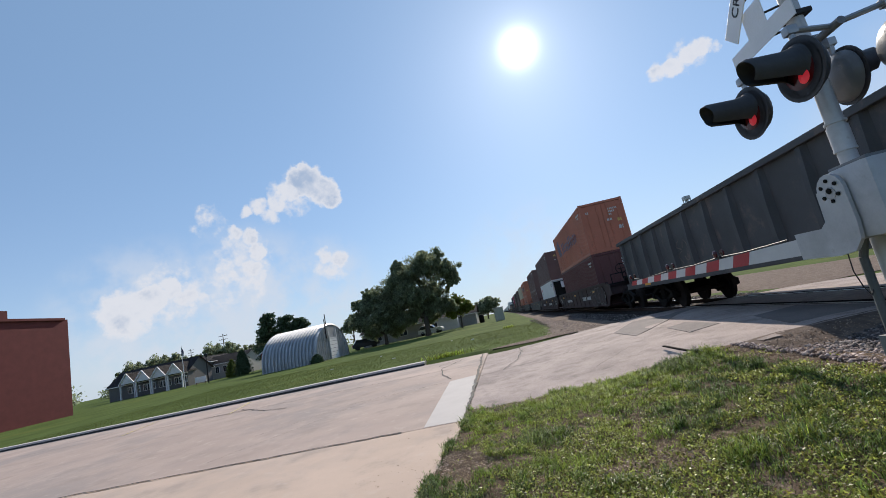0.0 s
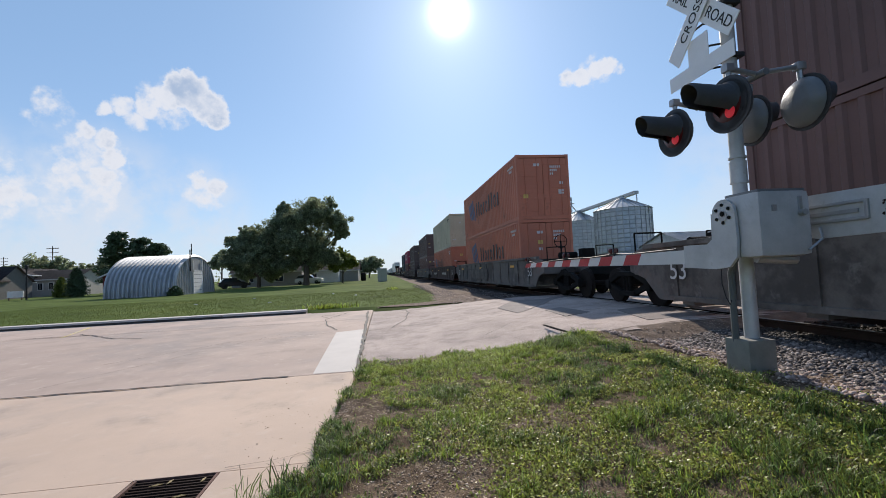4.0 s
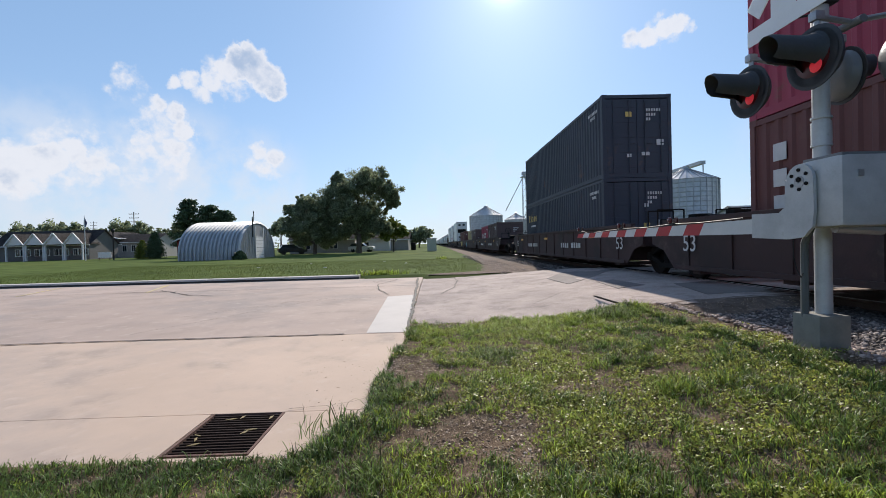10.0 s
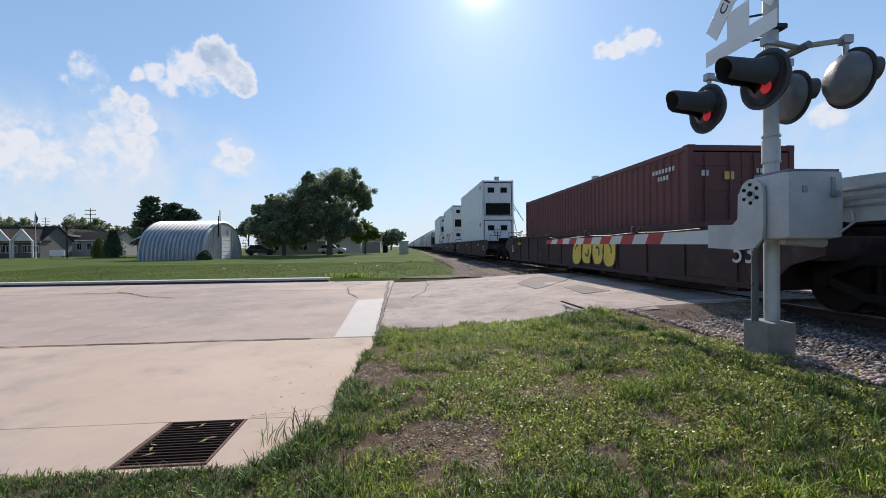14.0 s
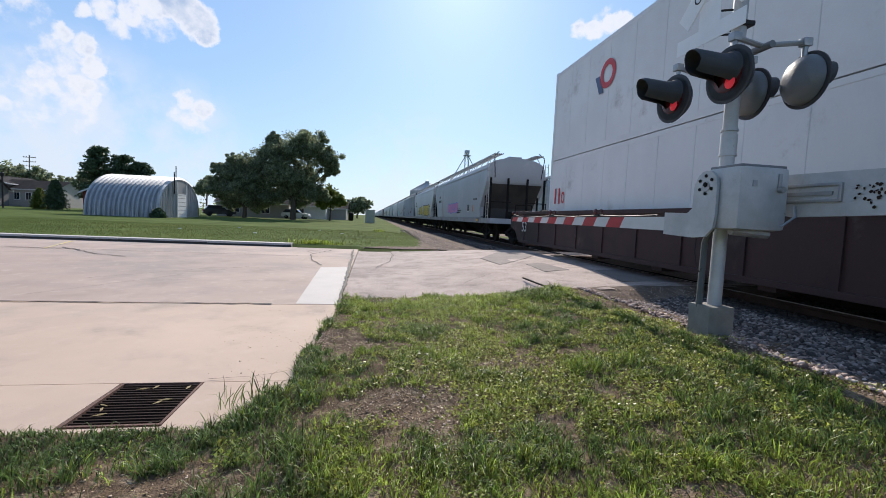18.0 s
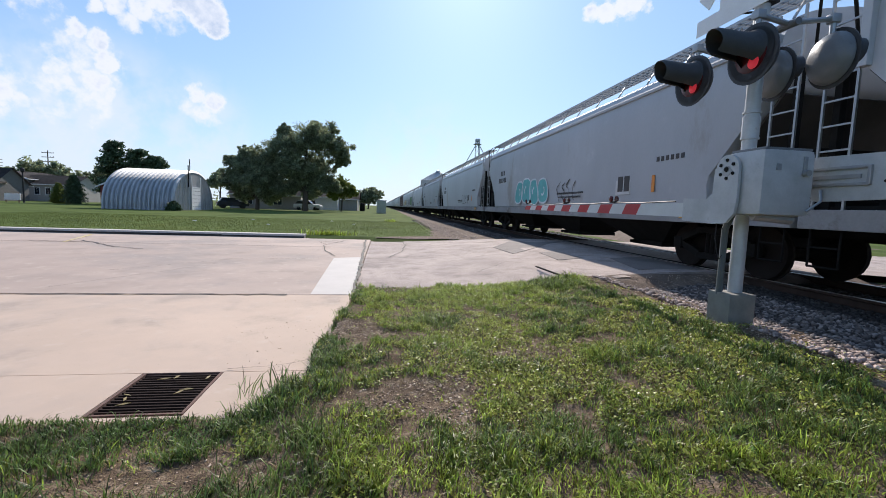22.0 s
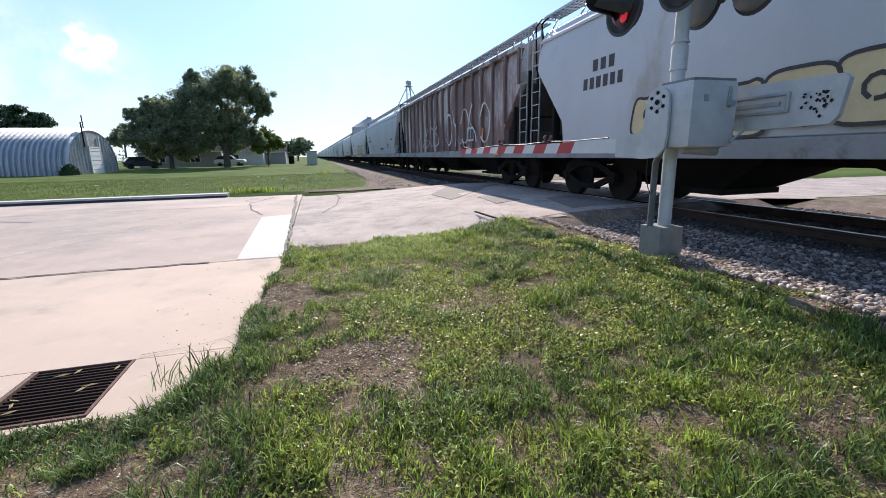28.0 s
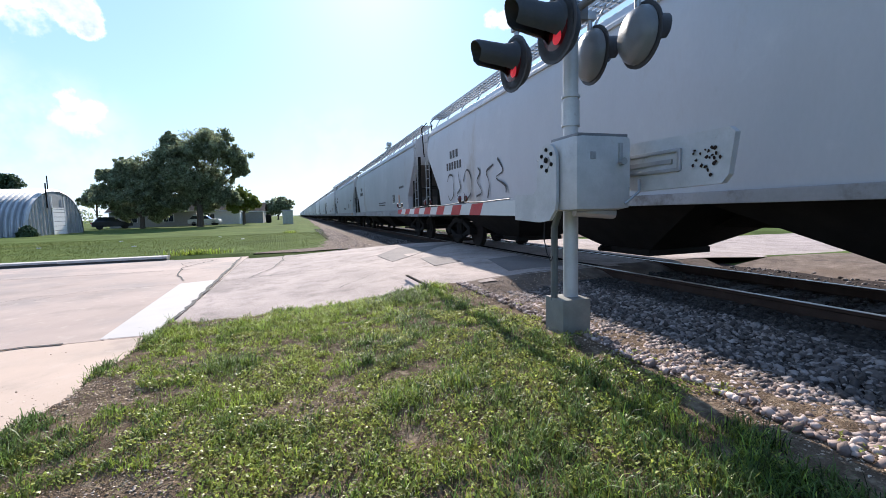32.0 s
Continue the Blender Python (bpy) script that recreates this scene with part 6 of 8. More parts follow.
def hopper(s, ribbed=False, color="hopper_grey", words="", art=(), numbers=True, tags=(), sill=(1.05, 0.26)):
    c = rolling("hopper_car", words, "rail car", s, "covered hopper cars")
    m = M[color]
    body = use("body", ("hbody", ribbed), lambda bm: hopper_body(bm, ribbed), m, c, smooth=True)
    for sd in (-1, 1):
        if ribbed:
            for y, zb in RIB_SPOTS:
                use("rib", ("hrib", sd, round(zb, 2)), lambda bm: hopper_rib(bm, sd, zb), m, body, (0, y, 0))
        use("top_chord", ("hchord", sd, ribbed), lambda bm: box(bm, (sd * 1.5, 0, 3.88), (0.14, 17.0, 0.12), 0.01) if ribbed else box(bm, (sd * 1.5, 0, 3.7), (0.06, 17.0, 0.06), 0.01), m, body)
        use("side_sill", ("hsside", sd, sill), lambda bm: box(bm, (sd * 1.5, 0, sill[0]), (0.14, 18.0, sill[1]), 0.015), M["hopper_sill"], c)
        use("end_sill", ("hsend", sd), lambda bm: box(bm, (0, sd * 8.93, 1.05), (2.84, 0.12, 0.26), 0.015), m, c)
        use("end_deck", ("hsdeck", sd), lambda bm: box(bm, (0, sd * 8.3, 1.05), (2.84, 1.1, 0.1)), m, c)
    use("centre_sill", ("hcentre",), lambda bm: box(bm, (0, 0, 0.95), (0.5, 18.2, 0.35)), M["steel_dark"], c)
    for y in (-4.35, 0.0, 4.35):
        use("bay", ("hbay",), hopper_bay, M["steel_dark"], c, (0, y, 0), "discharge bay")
    for sd in (-1, 1):
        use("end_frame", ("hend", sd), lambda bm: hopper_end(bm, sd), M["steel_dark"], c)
        # A dark sheet laid over each end slope carries its shade in the colour.
        use("slope_sheet", ("hslope", sd), lambda bm: loft(bm, [[(-1.34, sd * y, z), (1.34, sd * y, z), (1.34, sd * (y + 0.03), z - 0.02), (-1.34, sd * (y + 0.03), z - 0.02)] for y, z in ((7.32, 1.13), (7.36, 1.74), (8.46, 2.93))]), M["slope"], c, label="end slope darkened by grime and painted-in shade")
        for sy in (-1, 1):
            use("ladder", ("hladder",), hopper_ladder, M["galvanised"], c, (sd * 1.52, sy * 8.66, 0))
            use("stirrup_step", ("hstirrup",), stirrup, M["steel_dark"], c, (sd * 1.5, sy * 8.66, 0))
        truck(c, sd * 6.95)
        use("coupler", ("coupler",), lambda bm: (box(bm, (0, 0, 0.85), (0.3, 2.2, 0.25), 0.03)), M["steel_dark"], c, (0, sd * 8.7, 0))
    use("running_board", ("hrun",), running_board, M["galvanised"], c, label="open grated steel running board")
    for k in range(10):
        use("hatch", ("hhatch",), hatch, m, c, (0, -7.4 + k * 1.65, 0))
    use("placard", ("hplac",), lambda bm: box(bm, (0, 0, 0), (0.008, 0.62, 0.5)), M["mark_white"], c, (-1.55 - 0.04 * ribbed, -4.6, 1.75), "white-edged data plate")
    for dy in (-0.17, 0.1):
        use("data_panel", ("hpan",), lambda bm: box(bm, (0, 0, 0), (0.008, 0.22, 0.36)), M["mark_black"], c, (-1.556 - 0.04 * ribbed, -4.6 + dy, 1.75))
    if numbers:
        for y, z, w, h, n in ((6.0, 2.75, 0.75, 0.22, 3), (6.0, 2.42, 1.3, 0.22, 6), (-6.2, 2.2, 0.9, 0.1, 6), (-1.6, 1.62, 1.9, 0.055, 26), (-1.6, 1.5, 1.6, 0.055, 22)):
            use("stencil", ("hst", w, h, n), lambda bm: [box(bm, (0, w * (k / n - 0.5), 0), (0.006, w / n * 0.6, h)) for k in range(n)], M["mark_black"], c, (-1.566 - 0.03 * ribbed, y, z), "dark stencilled marks as bars")["kind"] = "stuff"
    use("reflector", ("href",), lambda bm: box(bm, (0, 0, 0), (0.01, 0.4, 0.12)), M["amber"], c, (-1.575, -6.9, 1.06), "yellow reflective strip")
    use("reflector", ("href2",), lambda bm: box(bm, (0, 0, 0), (0.01, 0.1, 0.36)), M["spray_orange"], c, (-1.572 - 0.03 * ribbed, -5.8, 1.7), "orange strip")
    for a in art:
        graffiti(c, -1.566 - 0.03 * ribbed, *a)
    for a in tags:
        tag(c, -1.566 - 0.03 * ribbed, *a)
    return c


GAPS = [335.0, 353.9, 372.2, 390.0, 408.4, 427.3, 446.0, 464.7, 483.3, 500.7, 519.3, 537.8, 557.0, 576.0]
KINDS = {0: dict(art=[(0.25, 1.42, 3.6, 0.72, 41, "spray_pink", "spray_blue", 4)], tags=[(-1.9, 1.4, 1.0, 0.4, 70, "mark_black", 4)]),
         1: dict(color="hopper_light", art=[(1.3, 1.3, 3.4, 0.95, 42, "spray_yellow", "mark_black", 5, 0.5), (-3.6, 1.25, 5.2, 1.1, 43, "spray_yellow", "mark_black", 6, 0.5)], tags=[(3.6, 1.35, 0.9, 0.4, 71, "mark_black", 4)]),
         2: dict(ribbed=True, color="hopper_light", tags=[(-1.0, 1.35, 2.2, 0.7, 44, "mark_black", 4), (1.8, 1.35, 1.2, 0.5, 72, "mark_black", 3)]),
         3: dict(art=[(1.9, 1.3, 3.6, 0.95, 45, "spray_teal", "spray_pale", 4)], tags=[(-1.4, 1.4, 1.4, 0.6, 73, "mark_black", 4)]),
         4: dict(color="hopper_light", tags=[(-3.5, 1.35, 2.2, 0.6, 46, "mark_black", 4)]), 5: dict(tags=[(3, 1.35, 3.0, 0.6, 47, "mark_black", 4)]), 6: dict(color="hopper_light"),
         7: dict(color="hopper_light", art=[(1.6, 1.3, 4.6, 1.25, 49, "spray_grey", "mark_black", 6), (-4.0, 1.3, 5.4, 1.7, 48, "spray_green", "mark_black", 4, 0.55)]),
         8: dict(color="hopper_light", art=[(2.9, 1.25, 4.0, 0.75, 51, "spray_cream", "mark_black", 5, 0.5), (-3.2, 1.22, 8.0, 1.3, 50, "spray_cream", "mark_black", 9)]),
         9: dict(ribbed=True, color="hopper_rust", numbers=False, tags=[(-4, 1.4, 5.0, 1.3, 52, "mark_white", 5), (1.5, 1.4, 4.0, 0.9, 74, "mark_white", 5)]), 10: dict(tags=[(3.0, 1.4, 2.4, 0.6, 75, "mark_black", 4)]),
         11: dict(color="hopper_light", art=[(-2.4, 1.2, 6.0, 1.0, 53, "spray_cream", "mark_black", 7, 0.55), (-1.9, 2.0, 0.7, 0.4, 54, "spray_blue", "mark_black", 1)], tags=[(3.0, 1.4, 2.4, 0.6, 76, "mark_black", 4)]),
         12: dict(color="hopper_light", sill=(1.17, 0.14), tags=[(4.5, 1.4, 4.0, 0.8, 55, "mark_black", 6)])}
while len(GAPS) < 46:
    GAPS.append(GAPS[-1] + 18.75)
for k, (a, b) in enumerate(zip(GAPS, GAPS[1:])):
    kw = dict(KINDS.get(k, dict(color=random.choice(("hopper_grey", "hopper_light")), ribbed=random.random() < 0.2, numbers=k < 16)))
    cc = kw.get("color", "hopper_grey")
    words = ("rusty brown ribbed" if cc == "hopper_rust" else ("pale grey" if cc == "hopper_light" else "grey") + (" ribbed" if kw.get("ribbed") else " smooth-sided")) + " covered hopper car" + (" with graffiti" if kw.get("art") or kw.get("tags") else "")
    made = hopper((a + b) / 2, words=words, **kw)
    if k == 11:
        use("sill_paint", ("sillpaint",), lambda bm: box(bm, (-1.573, -1.6, 1.05), (0.008, 5.6, 0.22)), M["spray_cream"], made, label="cream sprayed sill")


# ---- buildings and things beyond the street ----
def arch(w, h, n=24):
    return [(w / 2 * math.cos(math.pi * i / n), h * math.sin(math.pi * i / n) ** 0.8) for i in range(n + 1)]


def quonset(x, y, length, width, height):
    c = thing("quonset_hut", "corrugated galvanised steel arch hut with a white door", "hut", (x, y, 0.0))
    n = 16
    step = length / n
    bm = bmesh.new()
    prof = arch(width, height)
    rings = []
    for k in range(n):
        for f, d in ((0.0, 0.0), (0.1, 0.02), (0.3, 0.2), (0.5, 0.26), (0.7, 0.2), (0.9, 0.02)):
            px_ = -(k + f) * step
            rings.append([(px_, a * (1 + 2 * d / width), b * (1 + d / height)) for a, b in prof])
    loft(bm, rings, close=False)
    part("arch_roof", bm, M["galv_sheet"], c, "ribbed arched roof sheet")
    for px_ in (-0.1, -length + 0.1):
        bm = bmesh.new()
        loft(bm, [[(px_ + q, a * 0.99, b * 0.99) for a, b in prof] for q in (-0.03, 0.03)])
        wall = part("end_wall", bm, M["galv_sheet"], c)
    for k in range(1, 18):
        yy = -width / 2 + k * width / 18
        hh = height * (max(0.0, 1 - (2 * yy / width) ** 2)) ** 0.4
        if abs(yy - 0.2) > 1.2:
            bm = bmesh.new()
            box(bm, (-0.03, yy, hh / 2), (0.05, 0.06, hh * 0.97))
            part("wall_rib", bm, M["galv_sheet"], c)
    bm = bmesh.new()
    box(bm, (0.0, 0.2, 1.25), (0.1, 2.3, 2.5), 0.02)
    d = part("door", bm, M["white_siding"], c, "white overhead door")
    bm = bmesh.new()
    for k in range(5):
        box(bm, (0.055, 0.2, 0.4 + k * 0.45), (0.015, 2.1, 0.03))
    part("door_seam", bm, M["grey_siding"], d)
    bm = bmesh.new()
    for yy in (-1.0, 1.4):
        box(bm, (0.03, yy, 1.9), (0.08, 0.1, 3.8))
    box(bm, (0.03, 0.2, 2.6), (0.08, 2.5, 0.12))
    part("door_frame", bm, M["white_siding"], c)
    bm = bmesh.new()
    rod(bm, (0.12, -2.0, 2.6), (0.12, -2.0, 5.0), 0.06)
    rod(bm, (0.12, -1.6, 4.4), (0.12, -1.6, 5.7), 0.05)
    part("flue", bm, M["steel_dark"], c, "dark thin flue pipe")


quonset(-22.2, 54.0, 7.0, 10.5, 4.3)


def leaf_blob(rng, verts, faces, centre, radius, count, size, squash=1.0, hollow=0.55):
    """Leaf cards scattered through a rough ball."""
    p = np.array(centre) + np.clip(rng.normal(size=(count, 3)), -2.2, 2.2) * radius * 0.52 * np.array((1, 1, squash))
    a = rng.normal(size=(count, 3))
    a /= np.linalg.norm(a, axis=1)[:, None]
    b = np.cross(a, rng.normal(size=(count, 3)))
    b /= np.linalg.norm(b, axis=1)[:, None] + 1e-9
    s = size * (0.6 + 0.8 * rng.random(count))[:, None]
    base = len(verts)
    quad = np.stack([p - a * s, p + b * s * 0.5, p + a * s, p - b * s * 0.5], axis=1).reshape(-1, 3)
    verts.extend(map(tuple, quad))
    faces.extend([(base + 4 * i, base + 4 * i + 1, base + 4 * i + 2, base + 4 * i + 3) for i in range(count)])


def tree(x, y, height, lobes, trunk_r, seed, material, leaf=0.28, per=420, name="tree", label="tall leafy broad tree with a dark crown", trunk_h=None):
    """lobes: (dx, dy, z, radius) crown masses, each on a limb from the trunk."""
    rng = np.random.default_rng(seed)
    rnd = random.Random(seed)
    c = thing(name, label, "tree", (x, y, 0))
    th = trunk_h or height * 0.35
    bm = bmesh.new()
    rod(bm, (0, 0, -0.2), (0.1, 0, th), trunk_r, trunk_r * 0.7, n=10)
    rod(bm, (0.1, 0, th), (0.2, 0.1, height * 0.8), trunk_r * 0.7, trunk_r * 0.2, n=8)
    tr = part("trunk", bm, M["bark"], c, smooth=True)
    for dx, dy, z, r in lobes:
        bm = bmesh.new()
        rod(bm, (0.1, 0, th * rnd.uniform(0.7, 1.1)), (dx * 0.55, dy * 0.55, (th + z) / 2), trunk_r * 0.35, trunk_r * 0.22, n=6)
        rod(bm, (dx * 0.55, dy * 0.55, (th + z) / 2), (dx, dy, z), trunk_r * 0.22, trunk_r * 0.06, n=6)
        part("limb", bm, M["bark"], tr)
    verts, faces = [], []
    for dx, dy, z, r in lobes:
        for k in range(34):
            q = rng.normal(size=3)
            q /= np.linalg.norm(q)
            rr = r * rnd.uniform(0.09, 0.32)
            leaf_blob(rng, verts, faces, np.array((dx, dy, z)) + q * r * rnd.uniform(0.4, 1.28) * np.array((1, 1, 0.85)), rr, per // 34 + 4, leaf, 0.8)
        leaf_blob(rng, verts, faces, (dx, dy, z), r * 0.7, per // 3, leaf * 1.2, 0.85, 0.2)
    o = new("crown", cloud_mesh("crown", verts, faces, material))
    o.parent = c
    return c


# the large tree by the lane, with lower ones beside it
tree(-12.6, 70, 13.8, [(0, 0, 10.8, 3.0), (-3.0, 1, 10.2, 2.4), (3.0, -1, 11.0, 2.4), (5.2, 0, 9.6, 1.7), (1.2, 2, 12.4, 1.6), (-1.6, -1, 7.2, 3.0), (1.6, 1, 7.0, 2.4), (-4.6, 0, 7.6, 2.4), (5.6, 0.5, 8.3, 1.3), (-1.0, 0, 4.8, 2.4), (2.0, 0, 4.6, 1.8), (-3.2, 1, 12.2, 1.2), (4.0, 1, 4.2, 1.3), (-3.6, 0, 3.4, 1.8), (0.5, 1.5, 3.0, 1.4)], 0.5, 3, M["leaf"], 0.15, 6800, trunk_h=3.4)
tree(-20.0, 71, 10, [(0, 0, 7.4, 2.4), (-2.4, 0, 6.6, 2.0), (2.2, 0.5, 7.4, 2.2), (-3.6, 0, 4.4, 1.8), (0, -1, 4.4, 2.4), (2.4, 0, 4.2, 2.2), (-1.6, 1, 8.6, 1.4), (-3.8, 0.3, 7.4, 0.9), (-2.0, 1, 2.6, 1.6), (1.6, 1, 2.4, 1.7)], 0.35, 4, M["leaf"], 0.15, 6000, trunk_h=2.0)
tree(-7.4, 74, 6.2, [(0, 0, 4.4, 1.5), (1.3, 0, 3.4, 1.3), (-1.2, 0, 3.2, 1.4)], 0.15, 5, M["leaf_light"], 0.24, 1100, label="small yellow-green leafy tree", trunk_h=1.6)
tree(-8.3, 84, 6.0, [(0, 0, 4.4, 1.3), (0.6, 0, 3.2, 1.2)], 0.14, 6, M["leaf"], 0.22, 260, label="slender small leafy tree beside the lane", trunk_h=2.0)
tree(-5.6, 150, 8.0, [(0, 0, 4.4, 3.0), (2.0, 0, 4.4, 2.6), (-2.4, 0, 3.0, 2.2), (1, 1, 5.9, 1.6)], 0.3, 7, M["leaf"], 0.4, 1600, label="round bushy tree in the distance", trunk_h=1.2)
tree(-31.5, 88, 7.5, [(0, 0, 5.6, 1.5), (1.2, 0, 5.0, 1.2), (-1, 0, 4.6, 1.2)], 0.2, 8, M["leaf"], 0.28, 700, label="small leafy tree behind the hut", trunk_h=3)
for x_, y_ in ((-83.5, 118), (-99, 116), (-112, 121), (-73, 128)):
    tree(x_, y_, 11, [(0, 0, 6.4, 3.6), (4, 0, 6.0, 3.0), (-4, 0, 5.8, 3.0), (0, 0, 3, 3.2), (7, 0, 4.5, 2.6)], 0.4, 9, M["leaf"], 0.45, 900, label="broad round tree behind the houses", trunk_h=2)


def conifer(x, y, h, r, seed, name="conifer"):
    rng = np.random.default_rng(seed)
    c = thing(name, "dark spreading conifer behind the hut", "tree", (x, y, 0))
    bm = bmesh.new()
    rod(bm, (0, 0, -0.2), (0, 0, h), 0.25, 0.04, n=8)
    part("trunk", bm, M["bark"], c)
    verts, faces = [], []
    for k in range(16):
        z = h * (0.2 + 0.78 * k / 15)
        reach = r * (1.05 - 0.75 * (k / 15) ** 1.5) * rng.uniform(0.75, 1.15)
        for a in rng.random(6) * 6.283:
            for f in (0.35, 0.65, 0.95):
                leaf_blob(rng, verts, faces, (math.cos(a) * reach * f, math.sin(a) * reach * f, z + 0.25 * f), 0.75 * (1.15 - 0.5 * f), 26, 0.22, 0.45)
    o = new("crown", cloud_mesh("crown", verts, faces, M["needle"]))
    o.parent = c


conifer(-42.5, 75, 9.6, 2.8, 11)
conifer(-39.6, 76, 8.6, 3.4, 12)
conifer(-37.0, 76, 7.6, 2.8, 13)
for x, y, r, h, mt_, nm in ((-45.2, 70, 1.15, 4.2, "needle", "evergreen_shrub"), (-22.0, 48.2, 0.55, 0.9, "needle", "evergreen_shrub"), (-47.9, 71, 0.8, 3.0, "leaf_light", "leafy_shrub")):
    rng = np.random.default_rng(int(-x * 10))
    verts, faces = [], []
    for k in range(10):
        z = h * (0.1 + 0.85 * k / 9)
        leaf_blob(rng, verts, faces, (0, 0, z), r * (1 - 0.75 * (k / 9) ** 1.6), 900, 0.13, 0.5)
    o = new(nm, cloud_mesh(nm, verts, faces, M[mt_]))
    o.location = (x, y, 0)
    tagged(o, "dense dark clipped shrub standing in the grass" if mt_ == "needle" else "pale green shrub beside a wall", "shrub")

# far woods along the horizon
verts, faces = [], []
rng = np.random.default_rng(77)
for k in range(150):
    x = -430 + k * 5.9
    if -20 < x < 25:
        continue
    y = 230 + 25 * math.sin(k * 1.3)
    r = rng.uniform(3.0, 6.0)
    leaf_blob(rng, verts, faces, (x, y, r * 0.7), r, 90, 0.9, 1.0)
far = new("far_woods", cloud_mesh("far_woods", verts, faces, M["leaf"]))
tagged(far, "dark line of trees along the horizon", "trees", kind="stuff")


def window(parent, c, w, h, axis_="y"):
    bm = bmesh.new()
    if axis_ == "y":
        box(bm, c, (w + 0.16, 0.08, h + 0.16))
    else:
        box(bm, c, (0.08, w + 0.16, h + 0.16))
    fr = part("window", bm, M["white_siding"], parent, "white-framed window")
    for k in range(2):
        bm = bmesh.new()
        off = (k - 0.5) * w / 2
        if axis_ == "y":
            box(bm, (c[0] + off, c[1] - 0.03, c[2]), (w / 2 - 0.05, 0.06, h))
        else:
            box(bm, (c[0] + 0.03, c[1] + off, c[2]), (0.06, w / 2 - 0.05, h))
        part("pane", bm, M["window_glass"], fr)


def gabled(name, label, x, y, w, d, h, ridge, wall, roof, along="x", rz=0, windows=(), over=0.4):
    """A house with a pitched roof; ridge along x or y."""
    c = thing(name, label, "building", (x, y, -0.05), rz)
    bm = bmesh.new()
    if along == "x":
        prof = [(-d / 2, 0), (d / 2, 0), (d / 2, h), (0, ridge), (-d / 2, h)]
        loft(bm, [[(q, a, b) for a, b in prof] for q in (-w / 2, w / 2)])
    else:
        prof = [(-w / 2, 0), (w / 2, 0), (w / 2, h), (0, ridge), (-w / 2, h)]
        loft(bm, [[(a, q, b) for a, b in prof] for q in (-d / 2, d / 2)])
    part("wall", bm, wall, c)
    for s in (-1, 1):
        bm = bmesh.new()
        if along == "x":
            e = d / 2 + over
            drop = (ridge - h) * over / (d / 2)
            vs = [(-w / 2 - over, 0, ridge + 0.05), (w / 2 + over, 0, ridge + 0.05), (w / 2 + over, s * e, h - drop + 0.05), (-w / 2 - over, s * e, h - drop + 0.05)]
        else:
            e = w / 2 + over
            drop = (ridge - h) * over / (w / 2)
            vs = [(0, -d / 2 - over, ridge + 0.05), (0, d / 2 + over, ridge + 0.05), (s * e, d / 2 + over, h - drop + 0.05), (s * e, -d / 2 - over, h - drop + 0.05)]
        bm.faces.new([bm.verts.new(v) for v in vs])
        bmesh.ops.solidify(bm, geom=bm.faces[:], thickness=0.14)
        rf = part("roof", bm, roof, c)
        bm = bmesh.new()
        bar(bm, vs[3], vs[2], 0.16)
        if along == "y":
            bar(bm, vs[0], vs[3], 0.18)
        part("fascia", bm, M["white_siding"], rf)
    for q in windows:
        window(c, *q)
    return c


# white house row with three front gables
# Grey siding on the walls stands in for the shade below the gables.
row = gabled("gabled_house", "long house with shade-greyed walls, dark roof and white front gables", -70.0, 81, 17, 7, 2.9, 5.4, M["grey_siding"], M["shingle"], "x")
for k, dx in enumerate((-3.0, 0.35, 3.7, 7.05)):
    bm = bmesh.new()
    g0 = -3.5
    loft(bm, [[(dx - 1.55, q, 2.85), (dx + 1.55, q, 2.85), (dx, q, 4.6)] for q in (g0 - 1.6, g0 + 2.5)])
    g = part("front_gable", bm, M["white_siding"], row, "white porch gable")
    for s in (-1, 1):
        bm = bmesh.new()
        bar(bm, (dx + s * 1.68, g0 - 1.7, 2.75), (dx, g0 - 1.7, 4.75), 0.2)
        part("rake_board", bm, M["white_siding"], g)
        bm = bmesh.new()
        bm.faces.new([bm.verts.new(v) for v in ((dx + s * 1.68, g0 - 1.7, 2.86), (dx, g0 - 1.7, 4.86), (dx, g0 + 2.5, 4.86), (dx + s * 1.68, g0 + 2.5, 2.86))])
        bmesh.ops.solidify(bm, geom=bm.faces[:], thickness=0.06)
        part("gable_roof", bm, M["shingle"], g)
        bm = bmesh.new()
        box(bm, (dx + s * 1.5, g0 - 1.5, 1.42), (0.22, 0.22, 2.86))
        part("porch_post", bm, M["white_siding"], row)
    for q in range(3):
        window(row, (dx - 0.9 + q * 0.9, g0 - 0.04, 1.5), 0.7, 1.1)
gabled("low_building", "long grey low building with a dark shingle roof", -70.3, 95, 12.4, 14, 4.0, 5.6, M["grey_siding"], M["shingle"], "y", 0, [((-2.0, -7.04, 1.7), 1.2, 1.2)])
gabled("side_wing", "pale low wing with two small windows", -61.4, 92, 9, 8, 3.2, 4.9, M["tan_siding"], M["shingle"], "x", 0, [((-1.3, -4.04, 1.9), 0.8, 1.2), ((0.5, -4.04, 1.9), 0.8, 1.2)])
gabled("red_shed", "dark red shed behind the hut", -38, 74, 8, 7, 2.8, 4.6, M["red_siding"], M["tan_siding"], "y")
gabled("bungalow", "low bungalow with brown roof among the trees", -21, 84, 12, 8, 2.6, 4.4, M["tan_siding"], M["shingle"], "x", 0, [((-3, -4.04, 1.4), 1.4, 1.1), ((2, -4.04, 1.4), 1.4, 1.1)])
gabled("bungalow", "pale low house with a grey roof beside the lane", -9.3, 95, 7, 8, 2.4, 4.0, M["tan_siding"], M["shingle"], "x", 0, [((-2, -4.04, 1.4), 1.6, 1.0)])
